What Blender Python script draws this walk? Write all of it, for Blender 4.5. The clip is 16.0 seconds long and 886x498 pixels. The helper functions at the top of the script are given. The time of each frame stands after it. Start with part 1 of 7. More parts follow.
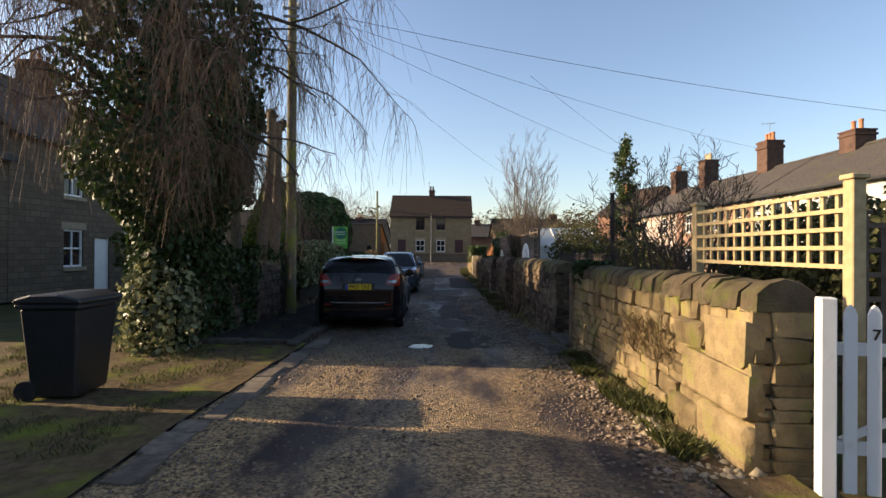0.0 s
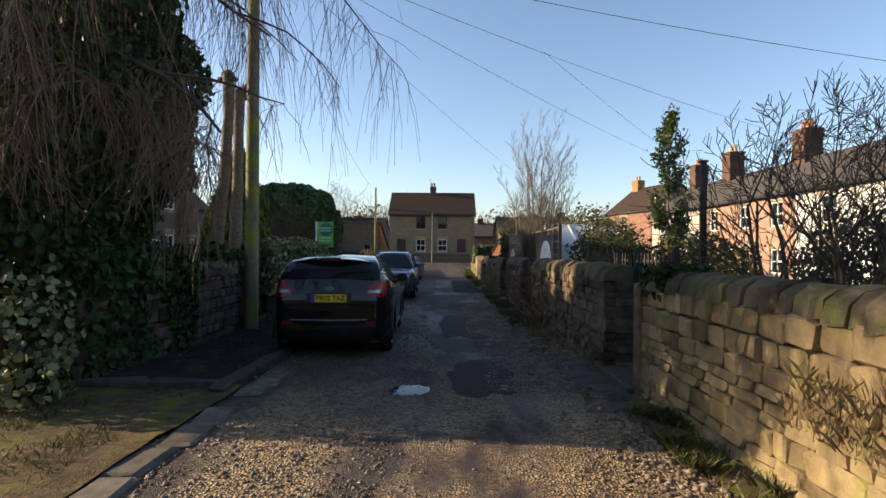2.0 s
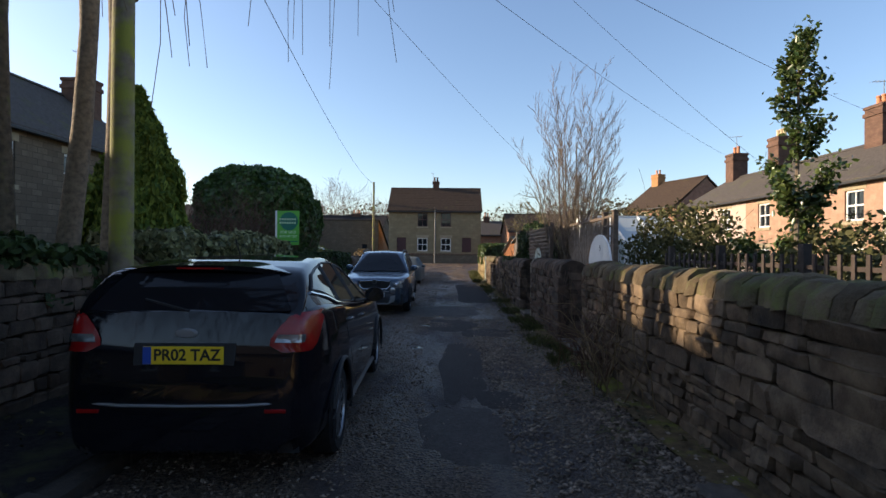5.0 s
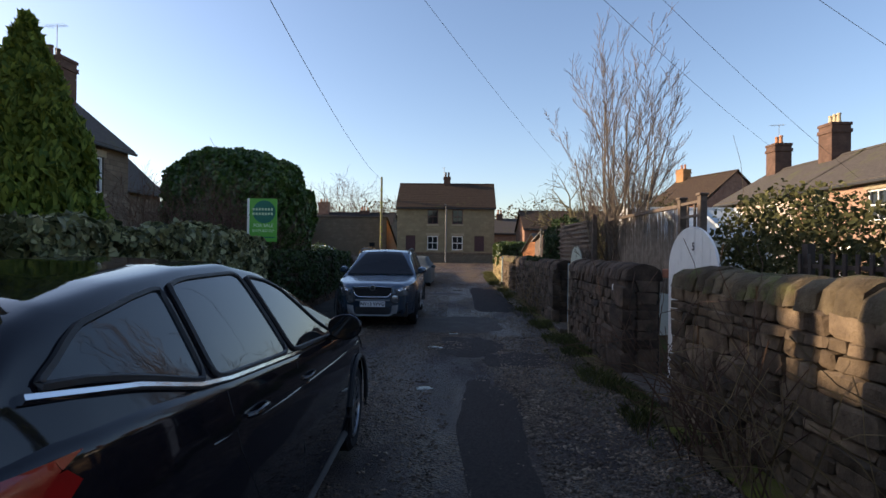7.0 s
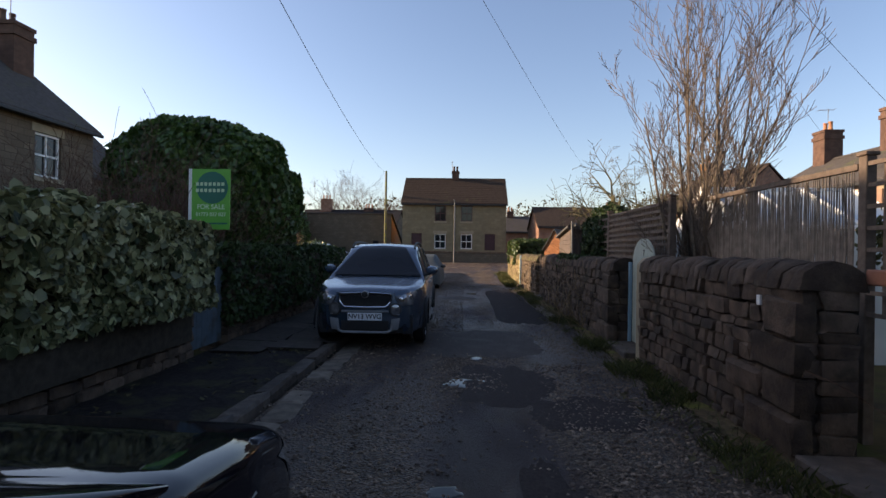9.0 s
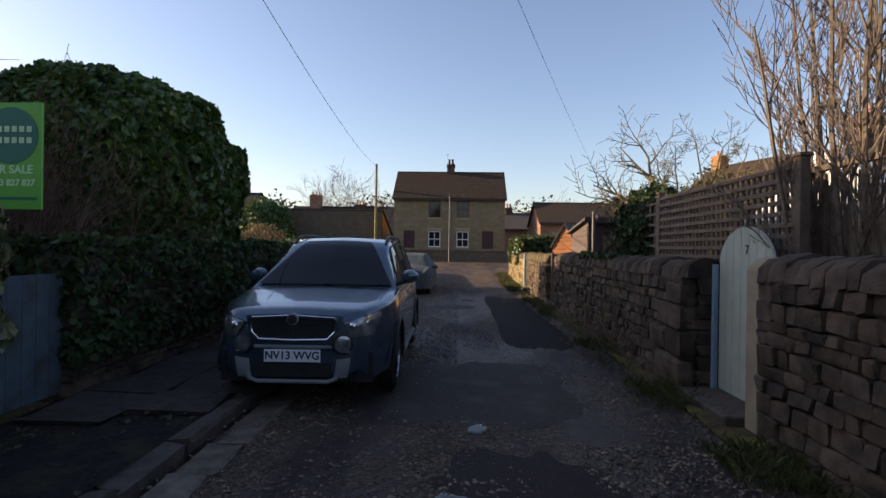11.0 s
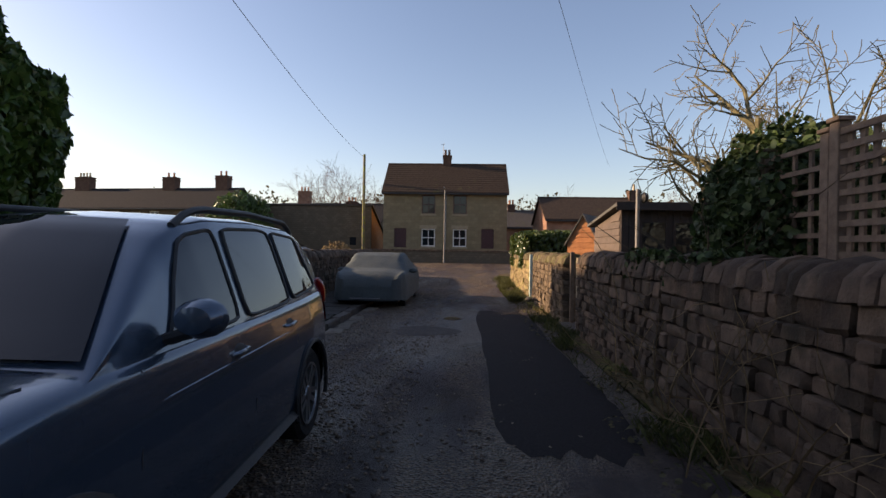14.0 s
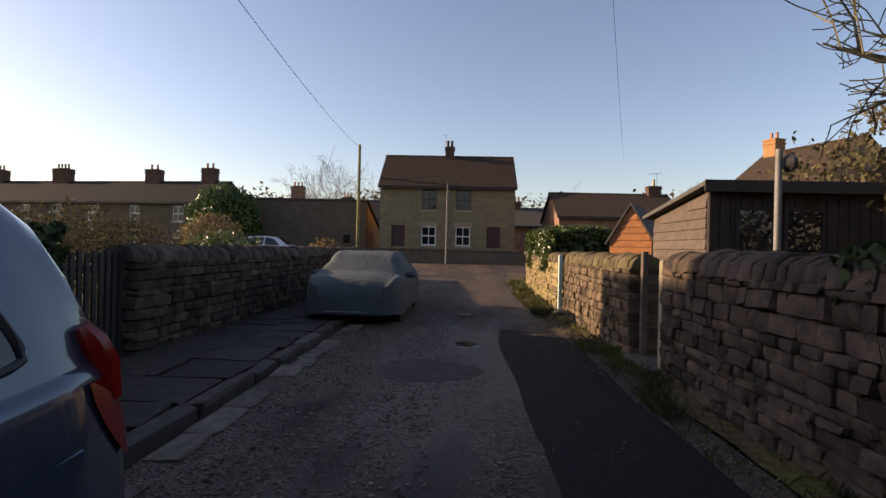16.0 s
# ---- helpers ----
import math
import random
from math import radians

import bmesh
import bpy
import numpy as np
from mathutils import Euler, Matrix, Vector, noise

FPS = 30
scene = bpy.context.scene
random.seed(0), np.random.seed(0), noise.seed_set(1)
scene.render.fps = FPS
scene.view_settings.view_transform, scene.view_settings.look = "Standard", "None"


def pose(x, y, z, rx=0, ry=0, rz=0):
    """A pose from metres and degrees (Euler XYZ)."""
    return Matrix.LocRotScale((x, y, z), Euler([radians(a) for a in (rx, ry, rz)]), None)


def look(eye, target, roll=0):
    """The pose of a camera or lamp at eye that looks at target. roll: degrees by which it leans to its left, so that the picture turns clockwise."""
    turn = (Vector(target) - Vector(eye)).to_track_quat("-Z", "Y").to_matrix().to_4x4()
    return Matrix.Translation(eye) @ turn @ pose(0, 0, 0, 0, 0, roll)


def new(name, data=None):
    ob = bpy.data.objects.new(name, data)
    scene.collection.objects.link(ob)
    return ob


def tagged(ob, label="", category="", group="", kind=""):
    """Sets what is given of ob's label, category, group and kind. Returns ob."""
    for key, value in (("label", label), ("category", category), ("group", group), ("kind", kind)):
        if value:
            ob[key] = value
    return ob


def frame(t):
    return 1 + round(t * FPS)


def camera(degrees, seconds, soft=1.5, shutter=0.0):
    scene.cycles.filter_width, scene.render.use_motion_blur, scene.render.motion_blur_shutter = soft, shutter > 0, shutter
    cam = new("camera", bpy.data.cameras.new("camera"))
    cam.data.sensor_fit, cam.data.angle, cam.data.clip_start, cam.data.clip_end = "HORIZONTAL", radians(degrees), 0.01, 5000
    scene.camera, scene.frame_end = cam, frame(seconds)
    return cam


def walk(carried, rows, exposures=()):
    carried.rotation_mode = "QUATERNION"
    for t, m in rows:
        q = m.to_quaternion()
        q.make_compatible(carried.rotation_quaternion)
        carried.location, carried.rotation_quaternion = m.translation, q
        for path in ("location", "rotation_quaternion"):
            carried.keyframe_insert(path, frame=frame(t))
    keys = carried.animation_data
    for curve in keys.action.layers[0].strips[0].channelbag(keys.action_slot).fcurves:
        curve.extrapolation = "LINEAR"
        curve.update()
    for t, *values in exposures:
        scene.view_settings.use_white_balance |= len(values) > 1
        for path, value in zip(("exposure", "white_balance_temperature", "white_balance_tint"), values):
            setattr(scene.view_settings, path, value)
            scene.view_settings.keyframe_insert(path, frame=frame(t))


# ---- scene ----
cam = camera(82, 16.0)
METRES, EYE, TILT, LEAN, TURN = 22.3, 1.57, 0.0, 0.0, 0.0
ROWS = [
    (0.0, 0.0, 0.0, 0.0, -0.0, 0.19, -0.35),
    (0.5, 0.0023, 0.0287, -0.0007, -0.01, 0.17, -0.32),
    (1.0, 0.0027, 0.0593, -0.0, -0.05, 0.17, -0.33),
    (1.5, 0.0005, 0.0877, -0.0009, 0.04, 0.17, -0.34),
    (2.0, -0.0, 0.1208, -0.0011, 0.19, 0.2, -0.42),
    (2.5, 0.0005, 0.1504, -0.0024, 0.24, 0.22, -0.38),
    (3.0, 0.0002, 0.1823, -0.0018, 0.23, 0.18, -0.35),
    (3.5, 0.0007, 0.2143, -0.0025, 0.29, 0.22, -0.35),
    (4.0, 0.0007, 0.2468, -0.0025, 0.23, 0.22, -0.38),
    (6.5, -0.0032, 0.3896, -0.0011, 1.58, 0.06, -0.66),
    (7.0, -0.0051, 0.4201, -0.0021, 1.77, 0.04, -0.66),
    (7.5, -0.006, 0.4493, -0.0029, 2.13, 0.06, -0.69),
    (8.0, -0.0093, 0.4807, -0.0051, 2.3, 0.05, -0.71),
    (8.5, -0.0131, 0.5123, -0.0067, 2.39, 0.0, -0.8),
    (9.0, -0.0174, 0.545, -0.0072, 2.43, 0.04, -0.86),
    (11.5, -0.0143, 0.7063, -0.0087, 1.95, -0.1, -0.76),
    (12.0, -0.0084, 0.7347, -0.008, 1.92, -0.1, -0.74),
    (12.5, -0.0032, 0.7667, -0.0092, 1.93, -0.07, -0.73),
    (13.0, 0.0005, 0.796, -0.0091, 2.03, -0.06, -0.73),
    (13.5, 0.0018, 0.8283, -0.0106, 2.12, -0.05, -0.83),
    (14.0, 0.0033, 0.8602, -0.0109, 2.36, -0.04, -0.84),
    (14.5, 0.001, 0.8943, -0.012, 2.35, -0.08, -1.0),
    (15.0, -0.0011, 0.9282, -0.0135, 2.31, -0.04, -1.23),
    (15.5, -0.0055, 0.9626, -0.0138, 2.28, -0.03, -1.33),
    (16.0, -0.0095, 0.9961, -0.0132, 2.26, -0.03, -1.33),
]
walk(cam, [(t, pose(0, 0, EYE, TILT, LEAN, TURN) @ pose(METRES * x, METRES * y, METRES * z, 90 + pitch, roll, yaw)) for t, x, y, z, yaw, pitch, roll in ROWS],
     exposures=[(0.0, 0.93, 6700, 16), (4.0, 0.92, 6150, 14), (9.0, 0.83, 6600, 20), (13.0, 0.76, 6900, 22), (16.0, 0.62, 7150, 24)])



def gz(y):
    """Height of the lane along its length."""
    return float(np.interp(y, [-100, 5, 16, 35, 44, 54, 70, 140], [.08, .08, -.11, -.1, .12, .4, .5, .9]))


# ---- sky and sun ----
SUN_EL, SUN_AZ = radians(17), radians(-82)   # azimuth from +y, clockwise
world = bpy.data.worlds.new("sky")
scene.world = world
world.use_nodes = True
wn = world.node_tree
sky = wn.nodes.new("ShaderNodeTexSky")
sky.sky_type, sky.sun_disc = 'NISHITA', False
sky.sun_elevation, sky.sun_rotation = SUN_EL, SUN_AZ
sky.air_density, sky.dust_density, sky.ozone_density = 1.0, 1.0, 1.6
wn.nodes["Background"].inputs["Strength"].default_value = 0.13
wn.links.new(sky.outputs[0], wn.nodes["Background"].inputs["Color"])
sun_data = bpy.data.lights.new("sun", 'SUN')
sun_data.energy, sun_data.angle, sun_data.color = 5.0, radians(0.55), (1.0, .80, .52)
sun = new("sun", sun_data)
sdir = Vector((math.sin(SUN_AZ) * math.cos(SUN_EL), math.cos(SUN_AZ) * math.cos(SUN_EL), math.sin(SUN_EL)))
sun.matrix_world = look(sdir * 60, (0, 0, 0))

# ---- materials ----


def shader(name, rough=.8, metal=0.0, spec=.5, coat=0.0):
    m = bpy.data.materials.new(name)
    m.use_nodes = True
    nt = m.node_tree
    b = nt.nodes["Principled BSDF"]
    b.inputs["Roughness"].default_value = rough
    b.inputs["Metallic"].default_value = metal
    b.inputs["Specular IOR Level"].default_value = spec
    b.inputs["Coat Weight"].default_value = coat
    b.inputs["Coat Roughness"].default_value = .04
    return m, nt, b


def noise_node(nt, scale, detail=4, rough=.55, vec=None, kind="ShaderNodeTexNoise"):
    n = nt.nodes.new(kind)
    n.inputs["Scale"].default_value = scale
    if kind == "ShaderNodeTexNoise":
        n.inputs["Detail"].default_value = detail
        n.inputs["Roughness"].default_value = rough
    if vec is None:
        vec = nt.nodes.new("ShaderNodeNewGeometry").outputs["Position"]
    nt.links.new(vec, n.inputs["Vector"])
    return n


def ramp(nt, src, a, b, lo=(0, 0, 0, 1), hi=(1, 1, 1, 1)):
    r = nt.nodes.new("ShaderNodeValToRGB")
    r.color_ramp.elements[0].position, r.color_ramp.elements[1].position = a, b
    r.color_ramp.elements[0].color, r.color_ramp.elements[1].color = lo, hi
    nt.links.new(src, r.inputs[0])
    return r.outputs[0]


def mix(nt, fac, a, b, mode='MIX'):
    n = nt.nodes.new("ShaderNodeMix")
    n.data_type, n.blend_type = 'RGBA', mode
    for sock, val in ((n.inputs[0], fac), (n.inputs[6], a), (n.inputs[7], b)):
        if isinstance(val, (int, float)):
            sock.default_value = val
        elif isinstance(val, tuple):
            sock.default_value = (*val[:3], 1)
        else:
            nt.links.new(val, sock)
    return n.outputs[2]


def bump(nt, b, height, strength, dist=.01):
    n = nt.nodes.new("ShaderNodeBump")
    n.inputs["Strength"].default_value, n.inputs["Distance"].default_value = strength, dist
    nt.links.new(height, n.inputs["Height"])
    nt.links.new(n.outputs[0], b.inputs["Normal"])


def mat(name, c1, c2, scale=6, rough=.8, bumps=.4, bscale=60, metal=0.0, spec=.5, coat=0.0, rnd=0.0, c3=None, c3scale=1.2, c3lo=.5, island=False, dist=.01):
    """Two colours mixed at one scale, a third in stains at another, fine relief, and a shift per piece."""
    m, nt, b = shader(name, rough, metal, spec, coat)
    n1 = noise_node(nt, scale, 6)
    col = mix(nt, ramp(nt, n1.outputs[0], .35, .68), c1, c2)
    if c3:
        n3 = noise_node(nt, c3scale, 5, .65)
        col = mix(nt, ramp(nt, n3.outputs[0], c3lo, c3lo + .18), col, c3)
    if rnd:
        if island:
            r = nt.nodes.new("ShaderNodeNewGeometry").outputs["Random Per Island"]
        else:
            r = nt.nodes.new("ShaderNodeObjectInfo").outputs["Random"]
        hsv = nt.nodes.new("ShaderNodeHueSaturation")
        mr = nt.nodes.new("ShaderNodeMapRange")
        mr.inputs[3].default_value, mr.inputs[4].default_value = 1 - rnd, 1 + rnd
        nt.links.new(r, mr.inputs[0])
        nt.links.new(mr.outputs[0], hsv.inputs["Value"])
        nt.links.new(col, hsv.inputs["Color"])
        col = hsv.outputs[0]
    nt.links.new(col, b.inputs["Base Color"])
    if bumps:
        nb = noise_node(nt, bscale, 6, .6)
        bump(nt, b, nb.outputs[0], bumps, dist)
    return m


# sandstone coloured paler for sunlit walls and darker for shaded ones; the moss is real
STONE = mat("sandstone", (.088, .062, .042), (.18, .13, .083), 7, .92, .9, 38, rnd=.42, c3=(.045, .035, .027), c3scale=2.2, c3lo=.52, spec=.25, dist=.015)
STONE_SUN_MOSS = mat("sunlit_mossy_sandstone", (.185, .136, .072), (.32, .24, .128), 6, .93, .9, 38, rnd=.32, c3=(.19, .19, .045), c3scale=3.0, c3lo=.53, spec=.2, dist=.015)
STONE_DARK = mat("shade_dark_sandstone", (.055, .039, .030), (.125, .088, .062), 6, .93, .9, 38, rnd=.45, c3=(.034, .029, .02), c3scale=2.4, c3lo=.53, spec=.25, dist=.015)
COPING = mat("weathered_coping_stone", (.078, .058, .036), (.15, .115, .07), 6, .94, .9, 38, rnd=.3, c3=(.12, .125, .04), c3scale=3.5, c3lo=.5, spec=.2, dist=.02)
# dark fill for wall cores and joints, also painted shade inside hedges and rooms
DARK_CORE = mat("dark_core_and_inner_shade", (.035, .03, .024), (.06, .05, .038), 12, .95, .6, 50, spec=.1)
KERB = mat("kerb_stone", (.052, .041, .034), (.105, .083, .066), 9, .85, .5, 60, rnd=.25, c3=(.06, .055, .05), c3scale=3, spec=.35)
SETT = mat("pale_gutter_sett", (.10, .08, .062), (.19, .155, .118), 9, .85, .5, 60, rnd=.25, c3=(.10, .085, .06), c3scale=3, c3lo=.56, spec=.3)
PAVESLAB = mat("dirty_paving_slab", (.030, .024, .021), (.062, .05, .041), 9, .85, .6, 60, rnd=.3, c3=(.03, .03, .018), c3scale=3, c3lo=.52, spec=.3)
EARTH = mat("garden_earth", (.05, .042, .025), (.09, .08, .035), 3, .95, .9, 30, c3=(.06, .085, .018), c3scale=1.1, c3lo=.48, spec=.15, dist=.03)
MOSSY = mat("mossy_verge", (.075, .052, .028), (.16, .112, .06), 11, .95, 1.0, 40, c3=(.15, .165, .02), c3scale=1.6, c3lo=.50, spec=.15, dist=.02)
BARK = mat("bark", (.06, .048, .036), (.13, .105, .075), 14, .9, .8, 50, c3=(.10, .11, .035), c3scale=5, c3lo=.58, spec=.2)
PALE_BARK = mat("pale_bark", (.12, .095, .07), (.23, .18, .13), 18, .85, .6, 60, spec=.25)
TWIG = mat("birch_twig", (.13, .08, .052), (.21, .138, .09), 5, .8, 0, spec=.3)
GREY_TWIG = mat("grey_brown_twig", (.10, .078, .066), (.19, .15, .125), 5, .8, 0, spec=.3)
DARK_TWIG = mat("dark_twig", (.055, .042, .034), (.11, .085, .062), 5, .85, 0, spec=.3)
RED_TWIG = mat("russet_twig", (.075, .042, .03), (.135, .08, .054), 4, .85, 0, spec=.3)
APPLE = mat("lichened_bark", (.10, .085, .05), (.22, .19, .10), 16, .9, .6, 60, spec=.2)


def leafmat(name, a, b_, rough=.42, spec=.5, var=.45, trans=.25):
    m, nt, b = shader(name, rough, 0, spec)
    r = nt.nodes.new("ShaderNodeNewGeometry").outputs["Random Per Island"]
    n = noise_node(nt, 1.7, 3)
    col = mix(nt, r, a, b_)
    hsv = nt.nodes.new("ShaderNodeHueSaturation")
    mr = nt.nodes.new("ShaderNodeMapRange")
    mr.inputs[3].default_value, mr.inputs[4].default_value = 1 - var, 1 + var
    nt.links.new(n.outputs[0], mr.inputs[0])
    nt.links.new(mr.outputs[0], hsv.inputs["Value"])
    nt.links.new(col, hsv.inputs["Color"])
    nt.links.new(hsv.outputs[0], b.inputs["Base Color"])
    if trans:
        t = nt.nodes.new("ShaderNodeBsdfTranslucent")
        nt.links.new(hsv.outputs[0], t.inputs["Color"])
        ms = nt.nodes.new("ShaderNodeMixShader")
        ms.inputs[0].default_value = trans
        nt.links.new(b.outputs[0], ms.inputs[1])
        nt.links.new(t.outputs[0], ms.inputs[2])
        nt.links.new(ms.outputs[0], nt.nodes["Material Output"].inputs["Surface"])
    return m


IVY = leafmat("ivy_leaf", (.016, .032, .011), (.055, .088, .026), .55, .3)
IVY_PALE = leafmat("pale_ivy_leaf", (.022, .038, .014), (.34, .34, .17), .42, .4, .6)
LAUREL = leafmat("laurel_leaf", (.024, .058, .012), (.085, .145, .03), .36)
CONIFER = leafmat("conifer_spray", (.05, .095, .018), (.21, .25, .04), .7, .2)
HOLLY = leafmat("holly_leaf", (.03, .06, .015), (.10, .13, .035), .3)
GRASS = leafmat("grass_blade", (.03, .038, .012), (.10, .105, .03), .6, .3)
DRY = leafmat("dry_stem", (.14, .10, .055), (.26, .19, .10), .8, .2)
OLIVE = leafmat("olive_leaf", (.045, .052, .02), (.12, .115, .045), .75, .2)
FARLEAF = leafmat("far_scrub", (.06, .055, .03), (.12, .10, .05), .8, .2)

WHITE = mat("white_gloss_paint", (.74, .74, .72), (.80, .80, .78), 5, .45, .12, 40, c3=(.58, .56, .50), c3scale=4, c3lo=.62)
PALEGATE = mat("pale_grey_green_paint", (.33, .37, .31), (.40, .44, .37), 5, .65, .25, 40, c3=(.24, .25, .20), c3scale=3, c3lo=.6)
BLUEPOST = mat("pale_blue_paint", (.22, .34, .42), (.27, .40, .48), 6, .6, .2, 50)
FADEDBLUE = mat("faded_blue_paint", (.05, .075, .095), (.075, .105, .13), 6, .75, .3, 50, c3=(.045, .045, .04), c3scale=4, c3lo=.5)
MINT = mat("mint_paint", (.50, .60, .52), (.56, .66, .58), 6, .6, .2, 50)
GREENDOOR = mat("green_gloss_paint", (.004, .042, .022), (.006, .056, .028), 4, .42, .15, 25, c3=(.006, .055, .025), c3scale=3)
NEWWOOD = mat("treated_softwood", (.38, .285, .14), (.50, .39, .21), 14, .7, .3, 80)
TRELLIS = mat("brown_stained_wood", (.10, .07, .05), (.16, .115, .085), 14, .8, .4, 80, rnd=.1)
POLEWOOD = mat("telegraph_pole_wood", (.13, .105, .075), (.20, .165, .12), 10, .85, .5, 60, c3=(.21, .22, .03), c3scale=2.2, c3lo=.44)
REED = mat("reed_stem", (.16, .125, .095), (.27, .215, .165), 10, .8, .3, 60, rnd=.3, island=True)
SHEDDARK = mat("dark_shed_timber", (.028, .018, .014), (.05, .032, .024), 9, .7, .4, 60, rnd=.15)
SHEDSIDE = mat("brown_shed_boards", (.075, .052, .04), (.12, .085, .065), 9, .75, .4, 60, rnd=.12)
ORANGEWOOD = mat("orange_cedar_boards", (.36, .13, .04), (.48, .19, .065), 8, .7, .3, 60, rnd=.1)
FELT = mat("roofing_felt", (.06, .06, .055), (.10, .095, .085), 20, .9, .5, 120)
GATEMETAL = mat("dark_green_metal", (.018, .024, .022), (.03, .038, .034), 8, .5, .1, 40)
BINPLASTIC = mat("charcoal_bin_plastic", (.011, .011, .012), (.018, .018, .02), 8, .42, .25, 150)
RUBBER = mat("tyre_rubber", (.014, .014, .015), (.026, .025, .024), 12, .8, .3, 90, spec=.3)
ALLOY = mat("alloy_wheel", (.42, .43, .45), (.50, .51, .53), 6, .28, .05, 40, metal=1.0)
BLACKPAINT = mat("black_car_paint", (.005, .005, .008), (.007, .007, .010), 3, .05, 0, spec=.5)
BLUEPAINT = mat("steel_blue_car_paint", (.046, .074, .112), (.054, .084, .126), 3, .26, 0, metal=.48, coat=1.0)
SILVERPAINT = mat("silver_white_car_paint", (.55, .57, .58), (.6, .62, .63), 3, .3, 0, coat=1.0)
CHROME = mat("chrome", (.75, .76, .78), (.8, .81, .83), 5, .08, 0, metal=1.0)
TRIM = mat("black_trim_plastic", (.012, .012, .013), (.02, .02, .021), 10, .55, .2, 120)
SILVERTRIM = mat("silver_plastic", (.22, .225, .23), (.28, .285, .29), 8, .4, .1, 60, metal=.3)
REDLENS = mat("red_lamp_lens", (.20, .004, .005), (.30, .006, .006), 8, .16, .1, 60, coat=.2)
COVER = mat("grey_green_car_cover", (.05, .063, .067), (.072, .088, .09), 3, .75, .5, 14, c3=(.065, .075, .075), c3scale=1.5, dist=.03)
YELLOWPLATE = mat("yellow_plate", (.78, .55, .02), (.82, .58, .03), 5, .4, 0)
WHITEPLATE = mat("white_plate", (.75, .76, .77), (.8, .81, .82), 5, .4, 0)
BLUEBAND = mat("blue_band", (.02, .07, .36), (.025, .08, .4), 5, .4, 0)
BLACKINK = mat("black_lettering", (.012, .012, .012), (.016, .016, .016), 5, .5, 0)
SIGNGREEN = mat("sale_board_green", (.11, .40, .045), (.13, .44, .055), 3, .5, 0)
SIGNDARK = mat("sale_board_dark_green", (.008, .13, .09), (.012, .16, .11), 3, .5, 0)
SIGNPALE = mat("sale_board_pale", (.5, .68, .42), (.55, .72, .46), 3, .5, 0)
PLASTIC_BLUE = mat("grey_name_plate", (.14, .16, .20), (.17, .19, .23), 6, .5, .1, 40)
# slate darkened in colour for the shadow side of the far terrace roofs
SLATE_SHADED = mat("shaded_slate_roof", (.022, .020, .021), (.04, .036, .036), 10, .95, .5, 25, spec=.1)
SLATE = mat("slate_roof", (.055, .047, .043), (.095, .082, .073), 10, .9, .5, 25, spec=.2, c3=(.085, .085, .04), c3scale=1.2, c3lo=.54)
CLAYROOF = mat("brown_clay_tiles", (.038, .026, .020), (.066, .046, .034), 8, .95, .6, 20, spec=.15, c3=(.10, .10, .035), c3scale=.8, c3lo=.62)
POT = mat("terracotta_pot", (.36, .15, .07), (.45, .20, .10), 9, .85, .3, 50)
CREAMPOT = mat("buff_pot", (.42, .33, .2), (.5, .4, .26), 9, .85, .3, 50)
RENDER = mat("cream_render", (.40, .315, .265), (.47, .37, .315), 2, .9, .3, 80, c3=(.34, .27, .225), c3scale=.8, c3lo=.58)
WHITEWASH = mat("whitewashed_render", (.50, .48, .44), (.58, .56, .51), 2, .9, .3, 80, c3=(.52, .50, .45), c3scale=.8, c3lo=.58)
MAROON = mat("maroon_joinery", (.045, .012, .014), (.06, .018, .02), 8, .5, .1, 60)
LINTEL = mat("dressed_stone", (.26, .215, .145), (.34, .28, .19), 6, .9, .4, 50, spec=.3)
GREYPOLE = mat("grey_galvanised_pole", (.15, .145, .135), (.22, .21, .2), 8, .6, .2, 80, metal=.2)
CABLE = mat("black_cable", (.012, .012, .013), (.02, .02, .02), 5, .7, 0)
CURTAIN = mat("pale_curtain", (.26, .255, .235), (.34, .33, .31), 9, .9, .2, 40)
DISH = mat("terracotta_planter", (.30, .12, .07), (.38, .16, .09), 7, .85, .3, 60)


def glassmat(name, col, rough=.02, spec=.5):
    m, nt, b = shader(name, rough, 0, spec, 0.0)
    n = noise_node(nt, 1.2, 2)
    c = mix(nt, n.outputs[0], col, tuple(v * 1.5 for v in col))
    nt.links.new(c, b.inputs["Base Color"])
    return m


GLASS = glassmat("dark_window_glass", (.010, .012, .015))
CARGLASS = glassmat("tinted_car_glass", (.006, .008, .010), .02, .75)
SCREENGLASS = glassmat("laminated_windscreen_glass", (.010, .010, .012), .02, .22)
LAMP = mat("clear_headlamp", (.13, .135, .15), (.40, .42, .44), 11, .10, .06, 60, metal=.6, coat=1.0, dist=.01)
BRIGHTGLASS = glassmat("greenhouse_glass", (.35, .38, .38), .15)


